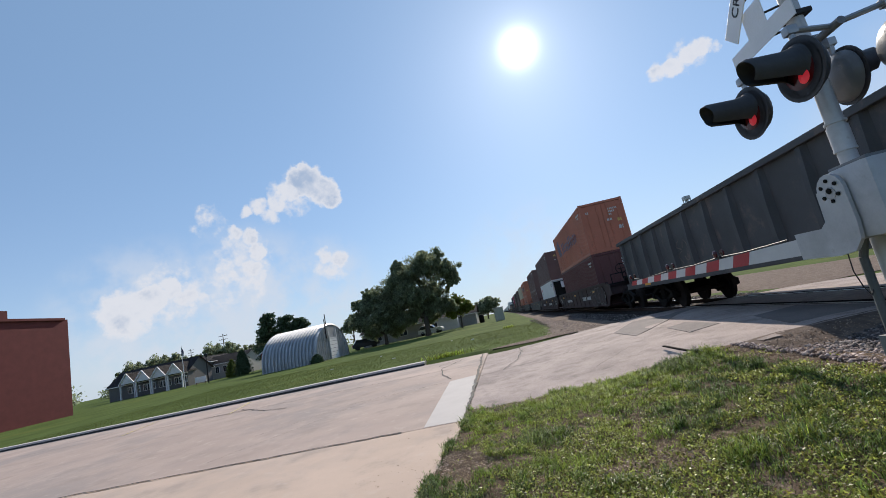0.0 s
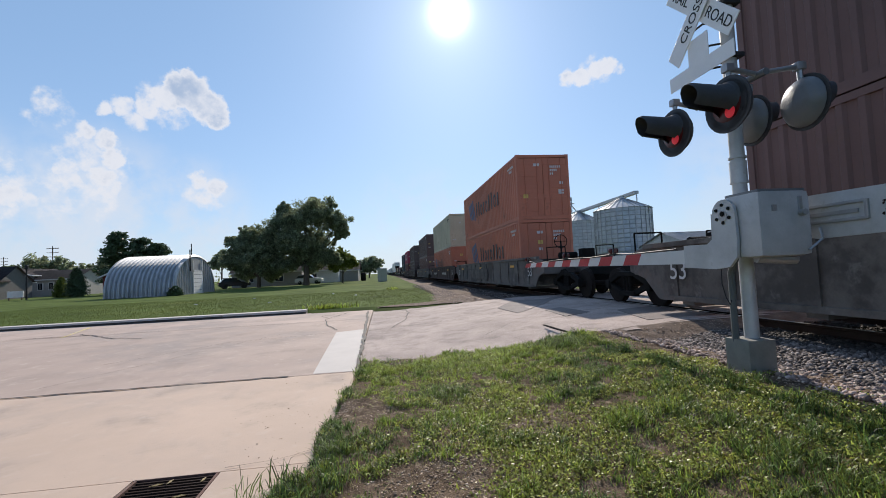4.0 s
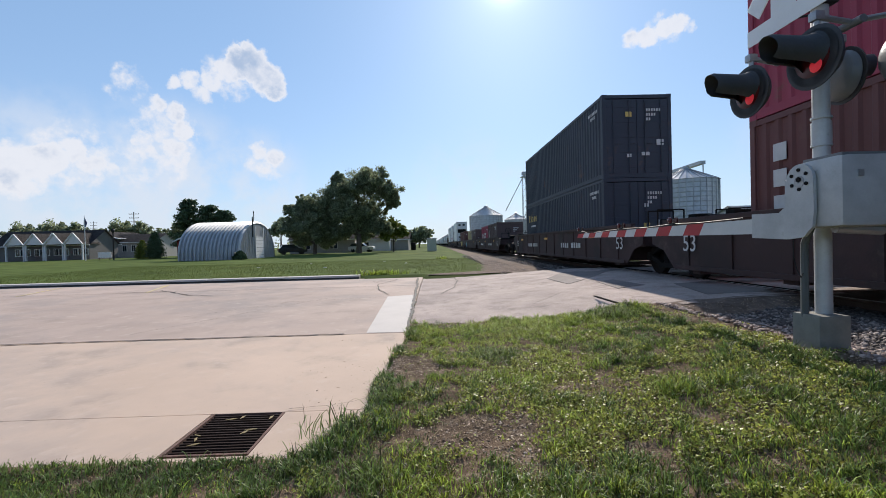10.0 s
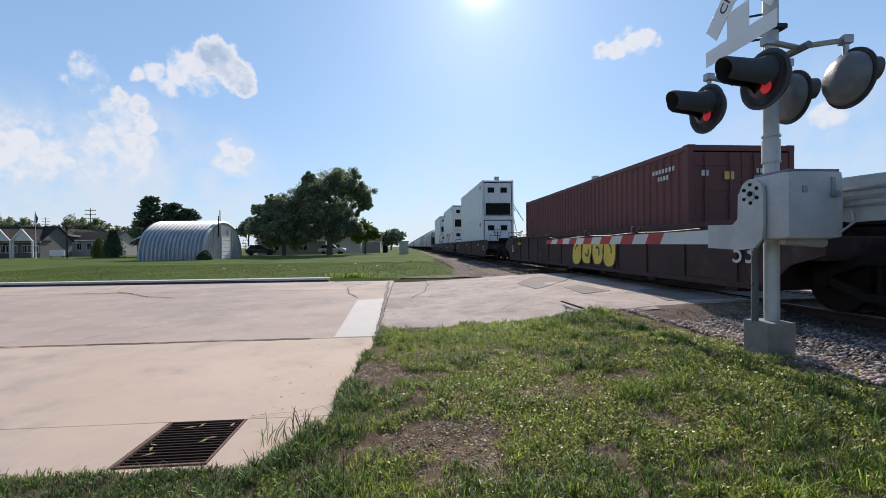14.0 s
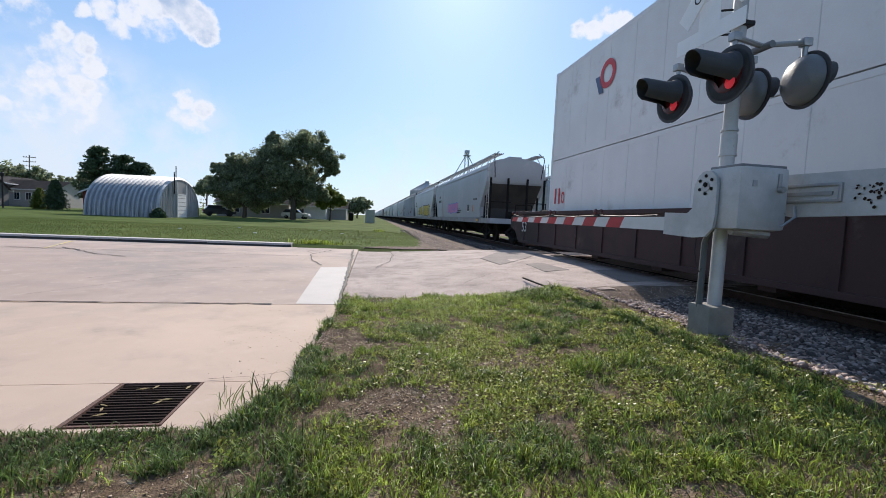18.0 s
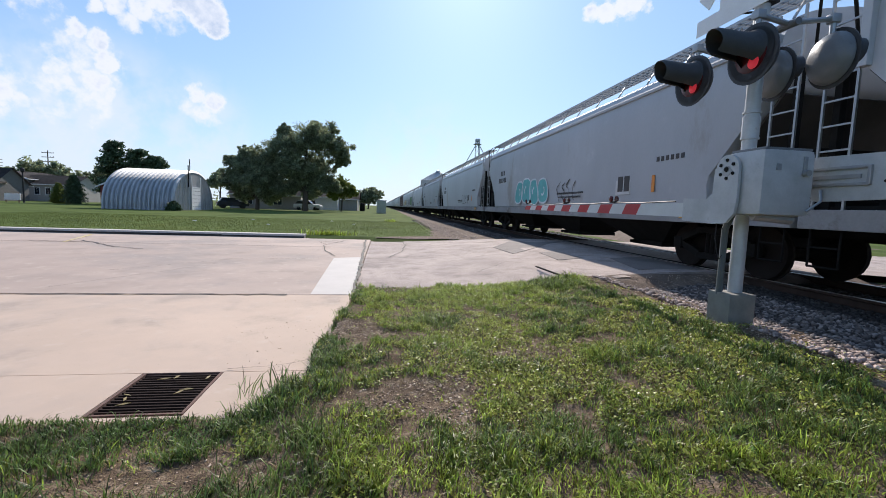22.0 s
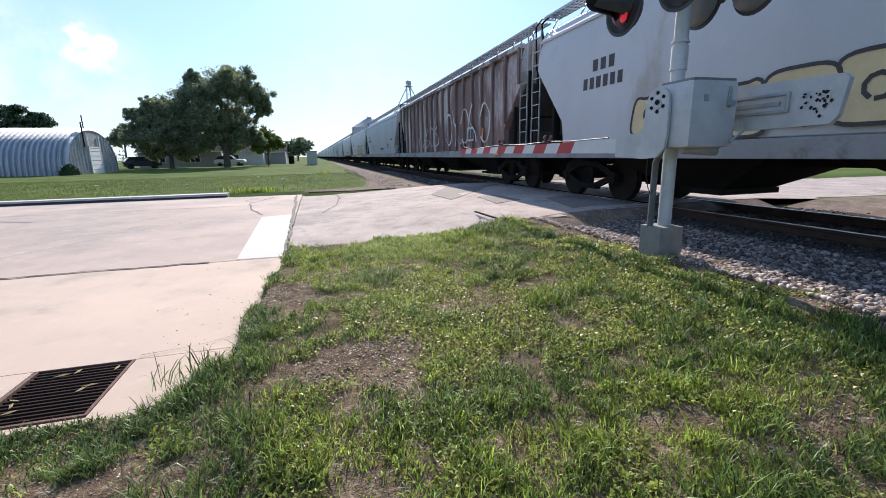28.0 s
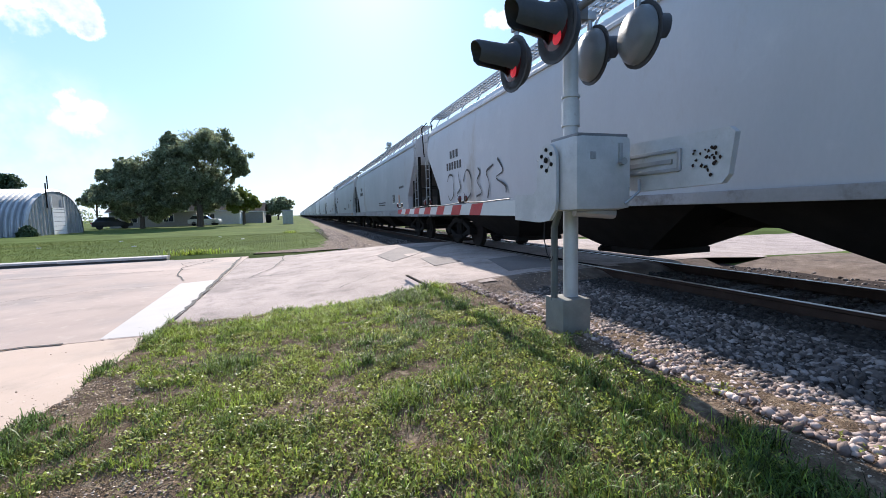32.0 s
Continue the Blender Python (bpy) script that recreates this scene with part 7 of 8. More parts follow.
gabled("bungalow", "white house glimpsed under the trees", -14.5, 92, 10, 8, 2.6, 4.2, M["white_siding"], M["shingle"], "x", 0, [((0, -4.04, 1.4), 1.6, 1.1)])

# brick building at the street's end
bk = thing("brick_building", "plain two-storey red brick building with a stepped parapet", "building", (-51.5, 30, -0.1))
bm = bmesh.new()
box(bm, (-10, 0, 5.7), (20, 32, 11.4))
part("wall", bm, M["brick"], bk)
bm = bmesh.new()
box(bm, (0.04, -5, 11.55), (0.4, 18, 0.3), 0.03)
box(bm, (0.04, 11, 11.4), (0.4, 9, 0.3), 0.03)
part("coping", bm, M["brick"], bk)
bm = bmesh.new()
box(bm, (-0.5, 9.0, 11.9), (0.9, 1.2, 1.1), 0.02)
part("chimney", bm, M["brick"], bk)

# parked cars, cabinet, poles
def wheel_part(parent, x, y):
    bm = bmesh.new()
    spin(bm, [(0.15, -0.1), (0.33, -0.1), (0.36, -0.06), (0.36, 0.06), (0.33, 0.1), (0.15, 0.1)], (x, y, 0.36), "Y", 18)
    w = part("wheel", bm, M["rubber"], parent, smooth=True)
    bm = bmesh.new()
    spin(bm, [(0, -0.09), (0.22, -0.09), (0.22, 0.09), (0, 0.09)], (x, y, 0.36), "Y", 14)
    part("rim", bm, M["galvanised"], w, smooth=True)


def car(x, y, rz, color, label, kind="suv"):
    c = thing("parked_car", label, "car", (x, y, 0.0), rz)
    bm = bmesh.new()
    rings = []
    for q, w in ((-0.92, 0.86), (-0.9, 0.95), (0.9, 0.95), (0.92, 0.86)):
        rings.append([(-2.3, q, 0.4), (-2.35, q * 1.0, 0.75), (-2.2, q, 1.0), (-0.9, q, 1.08), (1.9, q, 1.1), (2.3, q, 1.0), (2.35, q, 0.5), (2.2, q, 0.35)])
    loft(bm, rings)
    part("body", bm, color, c, smooth=True)
    bm = bmesh.new()
    loft(bm, [[(-1.0, q * 0.86, 1.05), (-0.3, q * 0.72, 1.62), (1.6, q * 0.72, 1.66), (2.1, q * 0.84, 1.08)] for q in (-1, 1)])
    part("cabin", bm, M["window_glass"], c, "dark glazed cabin", True)
    bm = bmesh.new()
    loft(bm, [[(-0.35, q * 0.73, 1.62), (-0.2, q * 0.7, 1.7), (1.5, q * 0.7, 1.73), (1.65, q * 0.73, 1.66)] for q in (-1, 1)])
    part("roof", bm, color, c, smooth=True)
    for wx in (-1.45, 1.45):
        for wy in (-0.82, 0.82):
            wheel_part(c, wx, wy)
    for s in (-0.65, 0.65):
        bm = bmesh.new()
        box(bm, (-2.33, s, 0.85), (0.06, 0.35, 0.14), 0.02)
        part("headlight", bm, M["sign_white"], c)
        bm = bmesh.new()
        box(bm, (2.33, s, 0.9), (0.06, 0.2, 0.25), 0.02)
        part("tail_light", bm, M["red_tape"], c)
    bm = bmesh.new()
    box(bm, (-2.36, 0, 0.5), (0.08, 1.6, 0.16), 0.03)
    part("bumper", bm, M["galvanised"], c)


car(-24.6, 74.0, 205, M["car_paint"], "black parked sport utility car on the grass")
car(-13.8, 80, 175, M["white_siding"], "white parked car under the trees")
car(-17.6, 82, 185, M["car_paint"], "dark parked car under the trees")
cab = thing("utility_cabinet", "pale weathered steel signal cabinet beside the track", "cabinet", (-0.75, 70, 0))
bm = bmesh.new()
box(bm, (0, 0, 1.0), (1.5, 1.2, 2.0), 0.04)
part("cabinet_body", bm, M["pale_green_box"], cab)
bm = bmesh.new()
box(bm, (0, 0, 2.06), (1.65, 1.35, 0.12), 0.03)
part("cabinet_roof", bm, M["galvanised"], cab)
bm = bmesh.new()
box(bm, (0, -0.62, 1.0), (0.9, 0.03, 1.7), 0.01)
part("cabinet_door", bm, M["pale_green_box"], cab)
bin_ = thing("rubbish_bin", "small dark bin standing on the lane's verge", "bin", (-4.6, 88, 0))
bm = bmesh.new()
spin(bm, [(0.4, 0), (0.5, 0.2), (0.5, 1.4), (0.3, 1.6), (0, 1.65)], (0, 0, 0))
part("bin_body", bm, M["steel_dark"], bin_, smooth=True)


def utility_pole(x, y, h):
    c = thing("utility_pole", "distant wooden utility pole with crossarms", "utility pole", (x, y, 0))
    bm = bmesh.new()
    rod(bm, (0, 0, -0.3), (0, 0, h), 0.17, 0.11)
    part("pole", bm, M["wood_pole"], c)
    for z in (h - 0.6, h - 1.7, h - 2.8):
        bm = bmesh.new()
        box(bm, (0, 0, z), (2.8, 0.12, 0.14))
        a = part("crossarm", bm, M["wood_pole"], c)
        bm = bmesh.new()
        for dx in (-1.3, -0.6, 0.6, 1.3):
            rod(bm, (dx, 0, z), (dx, 0, z + 0.25), 0.05)
        part("insulator", bm, M["lamp_grey"], a)


utility_pole(-86, 125, 12.5)
utility_pole(-62, 130, 10.5)
utility_pole(-140, 180, 14)
fp = thing("flagpole", "tall white flagpole with a furled flag", "flagpole", (-54.6, 68, 0))
bm = bmesh.new()
rod(bm, (0, 0, 0), (0, 0, 7.0), 0.07, 0.035)
part("pole", bm, M["sign_white"], fp)
bm = bmesh.new()
loft(bm, [[(-0.05, 0, 6.9), (0.35, 0.05, 5.9), (0.1, 0.1, 5.2), (-0.15, 0, 5.4)], [(-0.05, 0.06, 6.9), (0.3, 0.12, 5.9), (0.1, 0.16, 5.2), (-0.15, 0.06, 5.4)]])
part("flag", bm, M["mark_navy"], fp)
lp = thing("street_lamp", "dark short street lamp post", "street lamp", (-50.3, 68, 0))
bm = bmesh.new()
rod(bm, (0, 0, 0), (0, 0, 4.2), 0.12, 0.09)
part("post", bm, M["black_paint"], lp)
bm = bmesh.new()
spin(bm, [(0.1, 0), (0.22, 0.15), (0.25, 0.5), (0.1, 0.65), (0, 0.7)], (0, 0, 4.2), n=10)
part("lantern", bm, M["black_paint"], lp)
sg = thing("yard_sign", "low white sign board on the lawn", "sign", (-51.7, 68, 0))
bm = bmesh.new()
box(bm, (0, 0, 0.8), (2.0, 0.15, 0.9), 0.02)
part("board", bm, M["sign_white"], sg)
bm = bmesh.new()
for dx in (-0.8, 0.8):
    box(bm, (dx, 0, 0.2), (0.12, 0.12, 0.5))
part("leg", bm, M["wood_pole"], sg)


# grain bins and legs behind the track
def grain_bin(x, y, r, h, rise):
    c = thing("grain_bin", "galvanised corrugated grain bin with a conical roof", "grain bin", (x, y, -0.2), group="grain bins")
    bm = bmesh.new()
    n = 30
    prof = []
    k = int(h / 0.8)
    for i in range(k + 1):
        z = h * i / k
        prof += [(r, z), (r + 0.05, z + 0.2)] if i < k else [(r, z)]
    spin(bm, prof, (0, 0, 0), n=n)
    part("shell", bm, M["galv_sheet"], c)
    bm = bmesh.new()
    spin(bm, [(r + 0.25, h - 0.05), (r * 0.12, h + rise), (r * 0.12, h + rise + 0.5), (0, h + rise + 0.6)], (0, 0, 0), n=n)
    part("roof", bm, M["galv_sheet"], c)
    bm = bmesh.new()
    for i in range(n):
        a = 6.283 * i / n
        bar(bm, (r * math.cos(a) * 1.02, r * math.sin(a) * 1.02, h + 0.05), (r * 0.13 * math.cos(a), r * 0.13 * math.sin(a), h + rise + 0.04), 0.08)
        bar(bm, (r * 1.015 * math.cos(a), r * 1.015 * math.sin(a), 0), (r * 1.015 * math.cos(a), r * 1.015 * math.sin(a), h), 0.1)
    part("rib", bm, M["galvanised"], c)
    bm = bmesh.new()
    bar(bm, (-r - 0.2, -0.2, 0), (-r - 0.2, -0.2, h), 0.05)
    bar(bm, (-r - 0.2, 0.2, 0), (-r - 0.2, 0.2, h), 0.05)
    part("ladder", bm, M["galvanised"], c)


for x, y, r, h, rise in ((46.0, 78, 5.2, 11.6, 2.2), (48.5, 102, 5.0, 12.0, 2.4), (50.5, 124, 5.0, 12.2, 2.4), (51.5, 146, 5.0, 12.2, 2.4), (18.0, 150, 5.6, 10.6, 3.0), (30, 158, 4.0, 9.5, 2.0)):
    grain_bin(x, y, r, h, rise)


def leg_tower(x, y, h, spread):
    c = thing("grain_elevator", "slim steel grain elevator tower with braced spouts", "grain elevator", (x, y, -0.2))
    bm = bmesh.new()
    for sx in (-0.6, 0.6):
        for sy in (-0.6, 0.6):
            bar(bm, (sx, sy, 0), (sx, sy, h), 0.16)
    for k in range(int(h / 2)):
        z = 2 * k
        bar(bm, (-0.6, -0.6, z), (0.6, -0.6, z + 2), 0.08)
        bar(bm, (0.6, 0.6, z), (0.6, -0.6, z + 2), 0.08)
    part("lattice", bm, M["galvanised"], c)
    bm = bmesh.new()
    box(bm, (0, 0, h + 0.5), (1.5, 1.5, 1.0), 0.1)
    box(bm, (0, 0, h - 0.8), (2.4, 2.4, 0.12))
    part("head", bm, M["galvanised"], c)
    for dx, z in ((-spread, h * 0.5), (spread, h * 0.55), (spread * 0.5, h * 0.35)):
        bm = bmesh.new()
        rod(bm, (0, 0, h), (dx, 0, z), 0.14)
        part("spout", bm, M["galvanised"], c)


leg_tower(30.8, 146, 24.0, 6.5)
leg_tower(35.4, 147, 18.0, 5.0)
leg_tower(51.0, 113, 19.0, 6.5)
cv = thing("conveyor", "long roof-top grain conveyor above the bins", "conveyor", (49.5, 112, 14.5))
bm = bmesh.new()
bar(bm, (-1.5, -36, 0), (1.5, 36, 0), 0.9, 0.6)
for k in range(10):
    bar(bm, (-1.5 + k / 3, -36 + k * 8, 0), (-1.5 + k / 3, -36 + k * 8, -2.4), 0.14)
part("trough", bm, M["galvanised"], cv)
gabled("metal_shed", "long low white steel shed behind the track", 56, 62, 26, 12, 3.6, 5.6, M["galv_sheet"], M["galv_sheet"], "x")

# ---- loose stones, grass and weeds ----
ICO = [(0, 0, 1), (0.894, 0, 0.447), (0.276, 0.851, 0.447), (-0.724, 0.526, 0.447), (-0.724, -0.526, 0.447), (0.276, -0.851, 0.447), (0.724, 0.526, -0.447), (-0.276, 0.851, -0.447), (-0.894, 0, -0.447), (-0.276, -0.851, -0.447), (0.724, -0.526, -0.447), (0, 0, -1)]
ICOF = [(0, 1, 2), (0, 2, 3), (0, 3, 4), (0, 4, 5), (0, 5, 1), (1, 6, 2), (2, 7, 3), (3, 8, 4), (4, 9, 5), (5, 10, 1), (2, 6, 7), (3, 7, 8), (4, 8, 9), (5, 9, 10), (1, 10, 6), (6, 11, 7), (7, 11, 8), (8, 11, 9), (9, 11, 10), (10, 11, 6)]


def raw_mesh(name, co, loops, sizes, material):
    me = bpy.data.meshes.new(name)
    me.vertices.add(len(co))
    me.vertices.foreach_set("co", np.asarray(co, dtype=np.float32).ravel())
    me.loops.add(len(loops))
    me.loops.foreach_set("vertex_index", np.asarray(loops, dtype=np.int32))
    me.polygons.add(len(sizes))
    starts = np.concatenate(([0], np.cumsum(sizes)[:-1]))
    me.polygons.foreach_set("loop_start", starts.astype(np.int32))
    me.polygons.foreach_set("loop_total", np.asarray(sizes, dtype=np.int32))
    me.update(calc_edges=True)
    me.validate()
    me.materials.append(material)
    return me


def stones(name, pts, size, material, seed, label, flat=0.8):
    rng = np.random.default_rng(seed)
    n = len(pts)
    ico, icf = np.array(ICO), np.array(ICOF)
    sc = (size[0] + (size[1] - size[0]) * rng.random((n, 1)) ** 2) * rng.uniform(0.75, 1.2, (n, 3))
    sc[:, 2] *= flat
    v = ico[None] * sc[:, None] * rng.uniform(0.45, 1.25, (n, 12, 1))
    a = rng.random(n) * 6.283
    ca, sa = np.cos(a)[:, None], np.sin(a)[:, None]
    x, y = v[..., 0] * ca - v[..., 1] * sa, v[..., 0] * sa + v[..., 1] * ca
    z = v[..., 2] + x * rng.uniform(-0.4, 0.4, (n, 1))
    co = np.stack([x, y, z], -1) + np.array(pts)[:, None]
    f = icf[None] + 12 * np.arange(n)[:, None, None]
    o = new(name, raw_mesh(name, co.reshape(-1, 3), f.ravel(), np.full(n * 20, 3), material))
    return tagged(o, label, "stones", kind="stuff")


rng = np.random.default_rng(5)


def scatter(x0, x1, y0, y1, n):
    return np.stack([rng.uniform(x0, x1, n), rng.uniform(y0, y1, n)], 1)


def on_bed(p):
    """World places of points given in the track's own plan."""
    out = []
    for x, y in p:
        if 6.75 < y < 15.6 and x > -3.2 or abs(abs(x) - 0.755) < 0.1:
            continue
        v = TRACK @ Vector((x, y, bed_z(x, y) + 0.005))
        if x < -3.3 and v.z < ground_z(v.x, v.y) + 0.0 and rng.random() < 0.5:
            v.z = ground_z(v.x, v.y) + 0.03
        out.append(tuple(v))
    return out


# Bands from pale to black put the train's shadow into the stones' colour.
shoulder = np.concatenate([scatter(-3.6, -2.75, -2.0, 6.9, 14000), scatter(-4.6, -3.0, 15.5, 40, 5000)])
stones("shoulder_stones", on_bed(shoulder), (0.013, 0.042), M["sunlit_ballast"], 8, "pale pinkish stones at the ballast's foot in a sunlit tone")
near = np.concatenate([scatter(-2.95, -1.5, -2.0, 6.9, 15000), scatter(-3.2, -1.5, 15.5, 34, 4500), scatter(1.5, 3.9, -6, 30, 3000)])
stones("ballast_stones", on_bed(near), (0.015, 0.044), M["ballast"], 6, "crushed ballast stones toned darker for the train's shade")
greasy_shaded = np.concatenate([scatter(-1.6, -0.85, -2.0, 6.9, 6500), scatter(0.85, 1.6, -6, 7, 2500), scatter(-0.65, 0.65, -2, 7, 2500)])
stones("greasy_ballast", on_bed(greasy_shaded), (0.016, 0.045), M["oily_shaded_ballast"], 7, "ballast stones between the rails blackened by oil and painted-in shade")


# patches worn bare: x, y, half widths, how bare
DIRT = [(-0.66, 4.3, 0.36, 0.5, 1.0), (-0.1, 2.68, 0.44, 0.36, 1.0), (0.95, 3.55, 0.42, 0.26, 0.8), (0.12, 3.35, 0.2, 0.35, 0.55), (-1.45, 1.93, 0.62, 0.24, 1.0), (-0.25, 6.5, 0.85, 0.2, 0.9), (3.3, 5.9, 0.45, 0.9, 0.9), (3.3, 3.4, 0.22, 1.0, 0.8), (3.35, 1.8, 0.25, 0.7, 0.8), (2.1, 1.3, 0.5, 0.3, 0.4)]


def bare(x, y):
    """How bare of grass, 0 to 1."""
    b = 0.0
    for cx, cy, rx, ry, k in DIRT:
        d = math.hypot((x - cx) / rx, (y - cy) / ry)
        if d < 2.0:
            d += 0.5 * noise.noise(Vector((x * 4, y * 4, 1))) + 0.3 * noise.noise(Vector((x * 13, y * 13, 3)))
            b = max(b, k * (1 - smooth_step(0.6, 1.25, d)))
    return b


def verge_z(x, y):
    v = Vector((x, y, 0))
    return ground_z(x, y) + 0.012 + 0.012 * noise.noise(v * 7) + 0.006 * noise.noise(v * 24)


xs = [-3.8 + 0.05 * i for i in range(165)]
ys = [0.2 + 0.05 * i for i in range(142)]
vs, fs = [(x, y, verge_z(x, y)) for y in ys for x in xs], []
for j in range(len(ys) - 1):
    for i in range(len(xs) - 1):
        if inside_road(xs[i] + 0.025, ys[j] + 0.025) < 0.1 and xs[i] < 4.3:
            q = j * len(xs) + i
            fs.append((q, q + 1, q + len(xs) + 1, q + len(xs)))
me = bpy.data.meshes.new("verge_soil")
me.from_pydata(vs, [], fs)
me.shade_smooth()
me.materials.append(M["verge_soil"])
tagged(new("verge_soil", me), "dark crumbly soil under the verge's grass", "soil", kind="structure")

grit, pebbles = [], []
for k in range(1500):
    x, f = random.uniform(1.8, 5.6), random.random()
    yy = 6.72 + 0.06 * x
    z0, z1 = road_z(x, yy) - 0.01, min(ground_z(x, yy - 0.9), 0.0) - 0.06 if x < 3.2 else -0.02
    pebbles.append((x, yy - 0.15 - 0.6 * f, z0 + (z1 - z0) * f + 0.012))
for k in range(3800):
    y = 16.3 + 14 * random.random() ** 1.6
    x = random.uniform(gravel_edge(y) - 0.2, 3.9)
    pebbles.append((x, y, ground_z(x, y) + 0.04))
for cx, cy, rx, ry, k in DIRT:
    for q in range(int(rx * ry * (13000 if cx > -1 else 2500))):
        x, y = random.uniform(cx - rx * 1.3, cx + rx * 1.3), random.uniform(cy - ry * 1.3, cy + ry * 1.3)
        if random.random() < bare(x, y) and inside_road(x, y) < 0.0:
            (pebbles if random.random() < 0.3 else grit).append((x, y, verge_z(x, y) + 0.002))
for k in range(110):
    x, y = random.gauss(-1.25, 0.35), random.gauss(4.6, 0.8)
    if inside_road(x, y) > 0:
        grit.append((x, y, road_z(x, y) + 0.004))
for k in range(900):
    x, y = random.uniform(-1.25, -0.75), random.uniform(3.0, 6.6)
    if abs(inside_road(x, y)) < 0.1:
        grit.append((x, y, max(road_z(x, y), verge_z(x, y)) + 0.004))
for k in range(900):
    x = random.uniform(-0.85, 3.0)
    y = 6.72 + 0.06 * x + random.gauss(0, 0.09)
    grit.append((x, y, road_z(x, y) + 0.015))
stones("grit", grit, (0.004, 0.012), M["pebble"], 9, "small pale grit strewn over soil and road edge", 0.4)
stones("pebbles", pebbles, (0.005, 0.015), M["pebble"], 10, "brown and pale pebbles on bare soil", 0.4)


def blades(name, pts, height, width, material, seed, label, lean=0.6):
    """Grass blades, each a bent tapering strip that may arch over."""
    rng = np.random.default_rng(seed)
    p = np.array([q[:3] for q in pts])
    tall = np.array([q[3] if len(q) > 3 else 1.0 for q in pts])
    n = len(p)
    h = rng.uniform(height[0], height[1], n) * (0.6 + 0.4 * rng.random(n)) * tall
    w = rng.uniform(width[0], width[1], n)[:, None]
    a = rng.random(n) * 6.283
    d = np.stack([np.cos(a), np.sin(a), np.zeros(n)], 1)
    b = a + rng.normal(size=n) * 0.7
    s = np.stack([-np.sin(b), np.cos(b), np.zeros(n)], 1)
    k = rng.uniform(0.1, lean, n)[:, None] * h[:, None]
    up = np.array((0, 0, 1.0)) * h[:, None]
    droop = rng.uniform(0.55, 1.05, n)[:, None]
    m1, m2 = p + d * k * 0.18 + up * 0.42, p + d * k * 0.55 + up * 0.78
    v = np.stack([p - s * w * 0.35, p + s * w * 0.35, m1 + s * w * 0.5, m1 - s * w * 0.5, m2 + s * w * 0.38, m2 - s * w * 0.38, p + d * k * 1.1 + up * droop], 1)
    base = 7 * np.arange(n)[:, None]
    loops = np.concatenate([base + np.array([[0, 1, 2, 3]]), base + np.array([[3, 2, 4, 5]]), base + np.array([[5, 4, 6]])], 1).ravel()
    o = new(name, raw_mesh(name, v.reshape(-1, 3), loops, np.tile([4, 4, 3], n), material))
    return tagged(o, label, "grass", kind="stuff")


def turf_points(x0, x1, y0, y1, n, gap=1.0):
    out = []
    for x, y in scatter(x0, x1, y0, y1, n):
        d = inside_road(x, y)
        if d > 0.05 or d > -0.05 and rng.random() < 0.5 or x > 3.55 and y < 17:
            continue
        if x > 2.8 and rng.random() < (x - 2.8 + 0.2 * noise.noise(Vector((x * 3, y * 3, 9)))) / 0.3:
            continue
        if rng.random() < bare(x, y) * 0.97:
            continue
        patch = noise.noise(Vector((x * 2.1, y * 2.1, 7))) + 0.6 * noise.noise(Vector((x * 6, y * 6, 2)))
        if patch < -0.1 and rng.random() < gap * min(0.85, -patch * 1.9):
            continue
        out.append((x, y, verge_z(x, y) - 0.006))
    return out


def lushness(x, y):
    """Height of the sward: long at the gutter and in scattered clumps, short on the worn crown."""
    k = 0.7 + 0.9 * noise.noise(Vector((x * 2.3, y * 2.3, 12))) + 0.9 * noise.noise(Vector((x * 6, y * 6, 5))) + 0.5 * noise.noise(Vector((x * 14, y * 14, 8)))
    k += 0.5 * (1 - smooth_step(-1.1, -0.35, x)) * (1 - smooth_step(3.6, 5.5, y)) + 0.4 * (1 - smooth_step(1.6, 2.6, y))
    k += 0.55 * smooth_step(5.2, 6.2, y)
    k += 0.5 * smooth_step(1.8, 2.6, x) * (1 - smooth_step(3, 4.5, y))
    return max(0.25, min(2.0, k)) * (1 - 0.5 * bare(x, y)) * (1 - 0.45 * smooth_step(2.15, 2.5, y) * (x < -1.35))


bright, deep = [], []
for x, y, z in turf_points(-3.7, 3.6, 0.4, 7.2, 25000, 0.28):
    tall = lushness(x, y)
    dark = noise.noise(Vector((x * 1.6, y * 1.6, 31))) + 0.5 * (x < -0.7) + 0.55 * smooth_step(1.5, 2.4, x) - 0.3 * smooth_step(4.5, 6, y)
    for k in range(int(5 + 8 * tall + 3 * rng.random())):
        q = (x + rng.normal() * 0.024, y + rng.normal() * 0.024, z, tall * rng.uniform(0.7, 1.25))
        (deep if dark + rng.normal() * 0.25 > 0.15 else bright).append(q)
blades("grass", bright, (0.03, 0.085), (0.003, 0.0065), M["blade"], 21, "short bright yellow-green grass tufts on the verge", 1.25)
blades("grass", deep, (0.035, 0.095), (0.003, 0.0065), M["blade_deep"], 27, "longer deep green grass tufts on the verge", 1.15)
blades("dry_grass", turf_points(-3.6, 3.6, 0.4, 7.0, 12000, 0.2) + turf_points(1.5, 3.5, 0.5, 3.6, 9000, 0.2), (0.012, 0.045), (0.002, 0.005), M["blade_dry"], 22, "dry straw among the grass", 2.4)
straw = []
while len(straw) < 4800:
    cx, cy, rx, ry, k = DIRT[len(straw) % 6]
    x, y = rng.uniform(cx - rx * 1.3, cx + rx * 1.3), rng.uniform(cy - ry * 1.4, cy + ry * 1.4)
    if inside_road(x, y) < -0.02:
        straw.append((x, y, verge_z(x, y)))
blades("dead_straw", straw, (0.006, 0.018), (0.002, 0.004), M["blade_dry"], 28, "dead straw lying on bare soil", 5.0)
edge = []
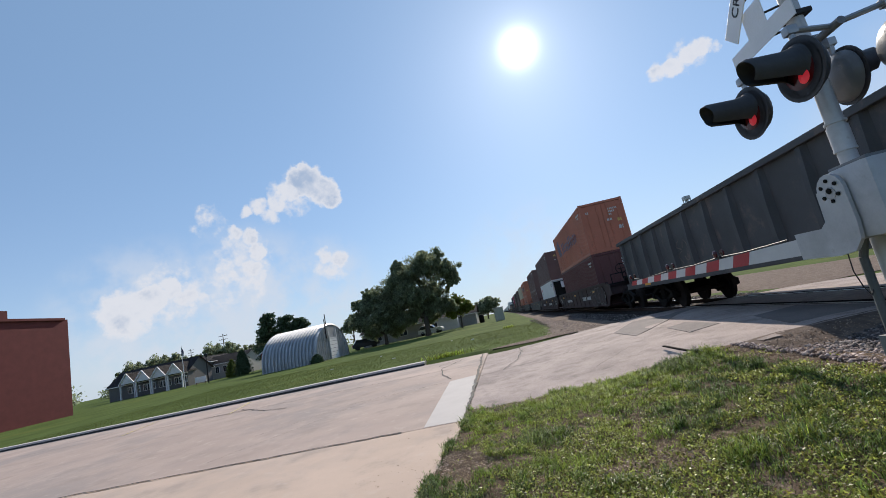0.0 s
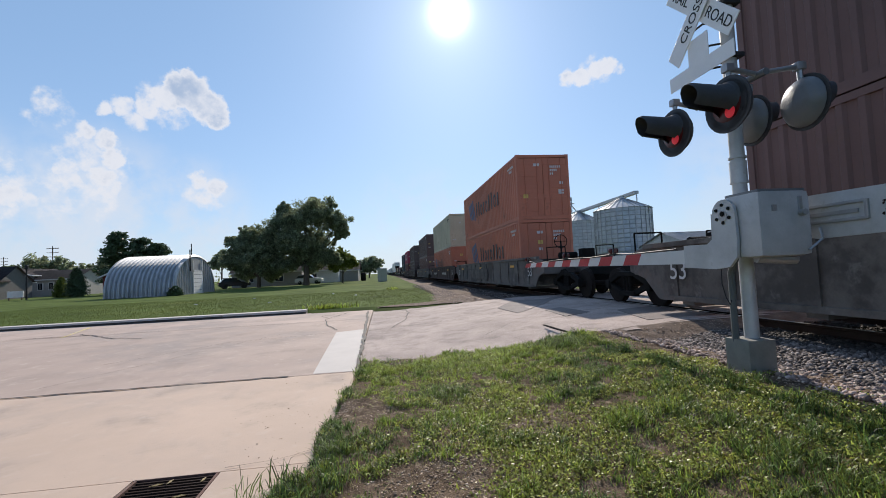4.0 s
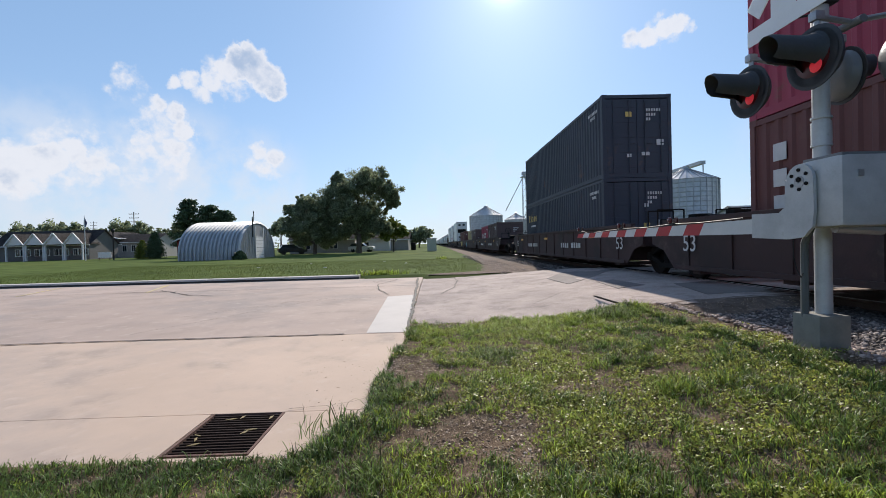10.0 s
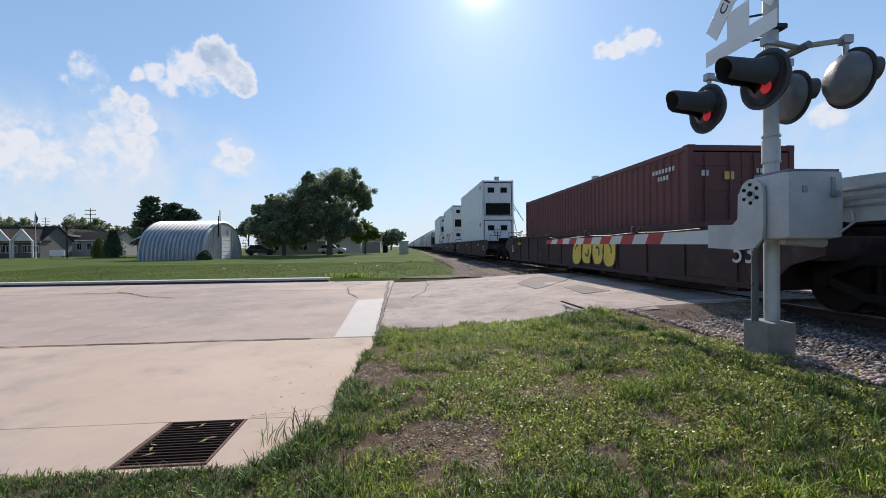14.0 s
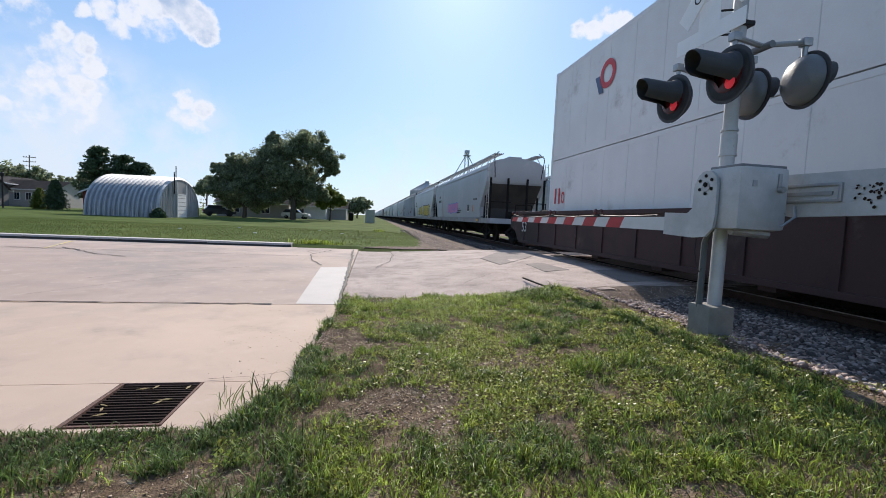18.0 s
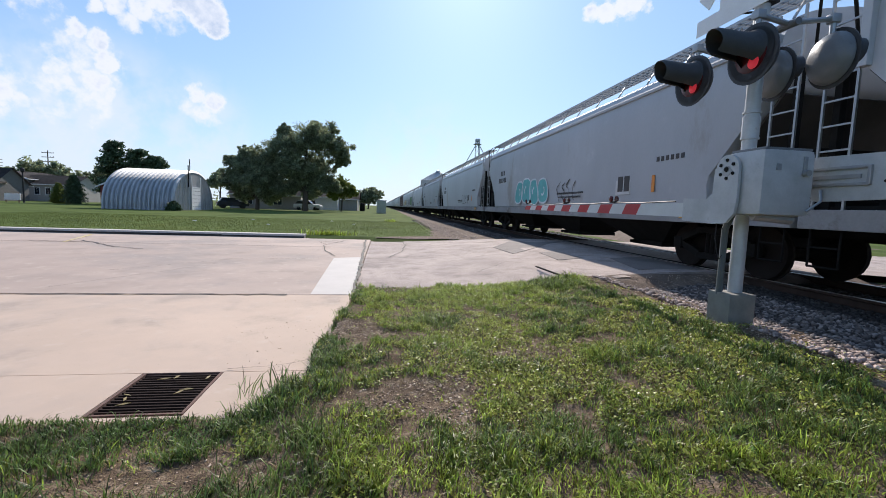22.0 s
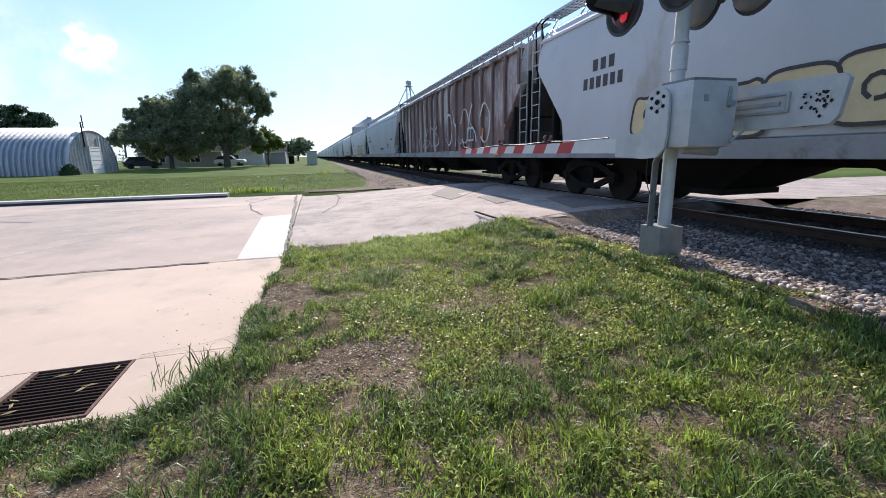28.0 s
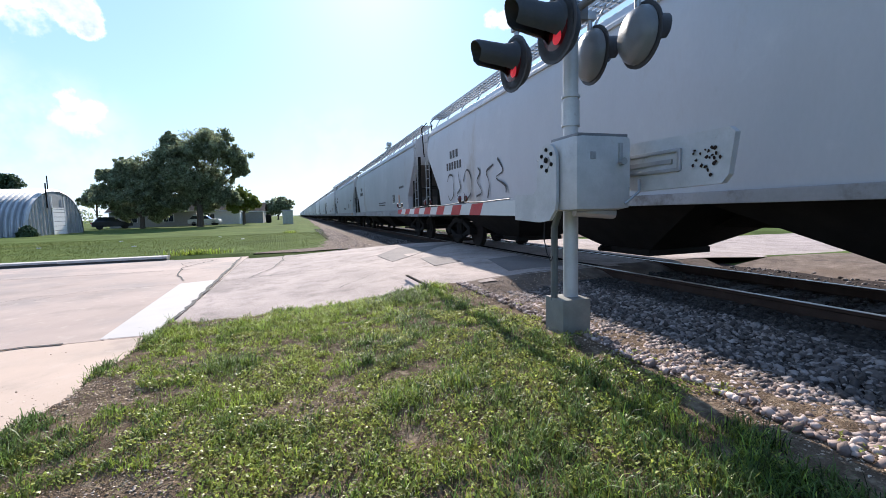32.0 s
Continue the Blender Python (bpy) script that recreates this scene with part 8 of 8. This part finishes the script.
while len(edge) < 8000:
    x, y = rng.uniform(-3.7, -0.3), rng.uniform(2.0, 6.9)
    if -0.3 < inside_road(x, y) < 0.06 and rng.random() > bare(x, y) and noise.noise(Vector((x * 5, y * 5, 44))) + rng.normal() * 0.2 > -0.15:
        edge.append((x, y, verge_z(x, y) - 0.006, (0.8 + 0.6 * rng.random()) * (0.55 if x < -1.35 else 1.0)))
blades("edge_grass", edge, (0.035, 0.1), (0.003, 0.007), M["blade_deep"], 23, "longer unmown grass along the concrete edge", 1.2)
weed = [(-1.12 + rng.normal() * 0.07, 2.95 + rng.normal() * 0.06, -0.1) for k in range(26)] + [(-1.3 + rng.normal() * 0.05, 2.85 + rng.normal() * 0.05, -0.1) for k in range(12)]
blades("tall_weed", weed, (0.1, 0.27), (0.006, 0.011), M["blade_deep"], 24, "tall wild grass tuft at the gutter", 0.9)
blades("field_grass", [(x, y, 0.0) for x, y in scatter(-24, 3.2, 17.25, 34, 34000) if x < gravel_edge(y) + rng.normal() * 0.25 and not (x > -3.4 and y < 17.6 and rng.random() < 0.5)], (0.04, 0.09), (0.008, 0.018), M["field_blade"], 25, "mown field grass beyond the kerb")
blades("field_weeds", [(-2.6 + rng.normal() * 0.5, 17.35 + abs(rng.normal()) * 0.15, 0.0) for k in range(500)] + [(0.2 + rng.normal() * 0.25, 34 + rng.normal() * 0.3, 0.0) for k in range(200)], (0.1, 0.32), (0.01, 0.02), M["blade"], 26, "ragged weeds at the kerb's end")


def clover(pts, seed):
    rng = np.random.default_rng(seed)
    n = len(pts)
    p = np.array(pts)
    r = rng.uniform(0.005, 0.011, n)
    p[:, 2] += rng.uniform(0.015, 0.055, n)
    tilt = rng.normal(size=(n, 2)) * 0.6
    out = []
    for i in range(6):
        a = i * math.pi / 3 + rng.random(n) * 0.6
        k = r * (1.25 if i % 2 else 0.6)
        dx, dy = np.cos(a) * k, np.sin(a) * k
        out.append(np.stack([p[:, 0] + dx, p[:, 1] + dy, p[:, 2] + dx * tilt[:, 0] + dy * tilt[:, 1]], 1))
    co = np.stack(out, 1).reshape(-1, 3)
    o = new("clover", raw_mesh("clover", co, np.arange(6 * n), np.full(n, 6), M["clover"]))
    tagged(o, "low yellow-green clover leaves among the grass", "clover", kind="stuff")


cl = []
for x, y in scatter(-1.2, 3.4, 0.6, 6.6, 150000):
    w = math.exp(-((x - 0.75) / 0.75) ** 2 - ((y - 3.1) / 0.95) ** 2) + 0.75 * math.exp(-((x - 2.5) / 0.6) ** 2 - ((y - 3.3) / 1.3) ** 2)
    if noise.noise(Vector((x * 3.1, y * 3.1, 20))) + w > 0.22 and rng.random() > bare(x, y) * 0.9 and inside_road(x, y) < 0:
        cl.append((x, y, verge_z(x, y) - 0.01))
clover(cl[:70000], 30)
bits = [(x, y, 0.03) for x, y in ((-11, 26), (-6.5, 24), (-9, 30), (-2.2, 27), (-4.0, 31))]
for x, y, z in bits:
    bm = bmesh.new()
    slab(bm, [(-0.08, -0.05), (0.07, -0.06), (0.1, 0.03), (-0.02, 0.07)], 0, 0.03)
    tagged(part("litter", bm, M["sign_white"], at=(x, y, z)), "small white scrap lying on the grass", "litter")


# ---- what moves ----
def motions():
    for entry in MOVERS:
        ob, s = entry[0], entry[1]
        z = entry[2] if len(entry) > 2 else 0.0
        walk(ob, [(t, TRACK @ Matrix.Translation((0, s - SPEED * t, z))) for t in (0.0, 8.0, 16.0, 24.0, 32.0)])


motions()
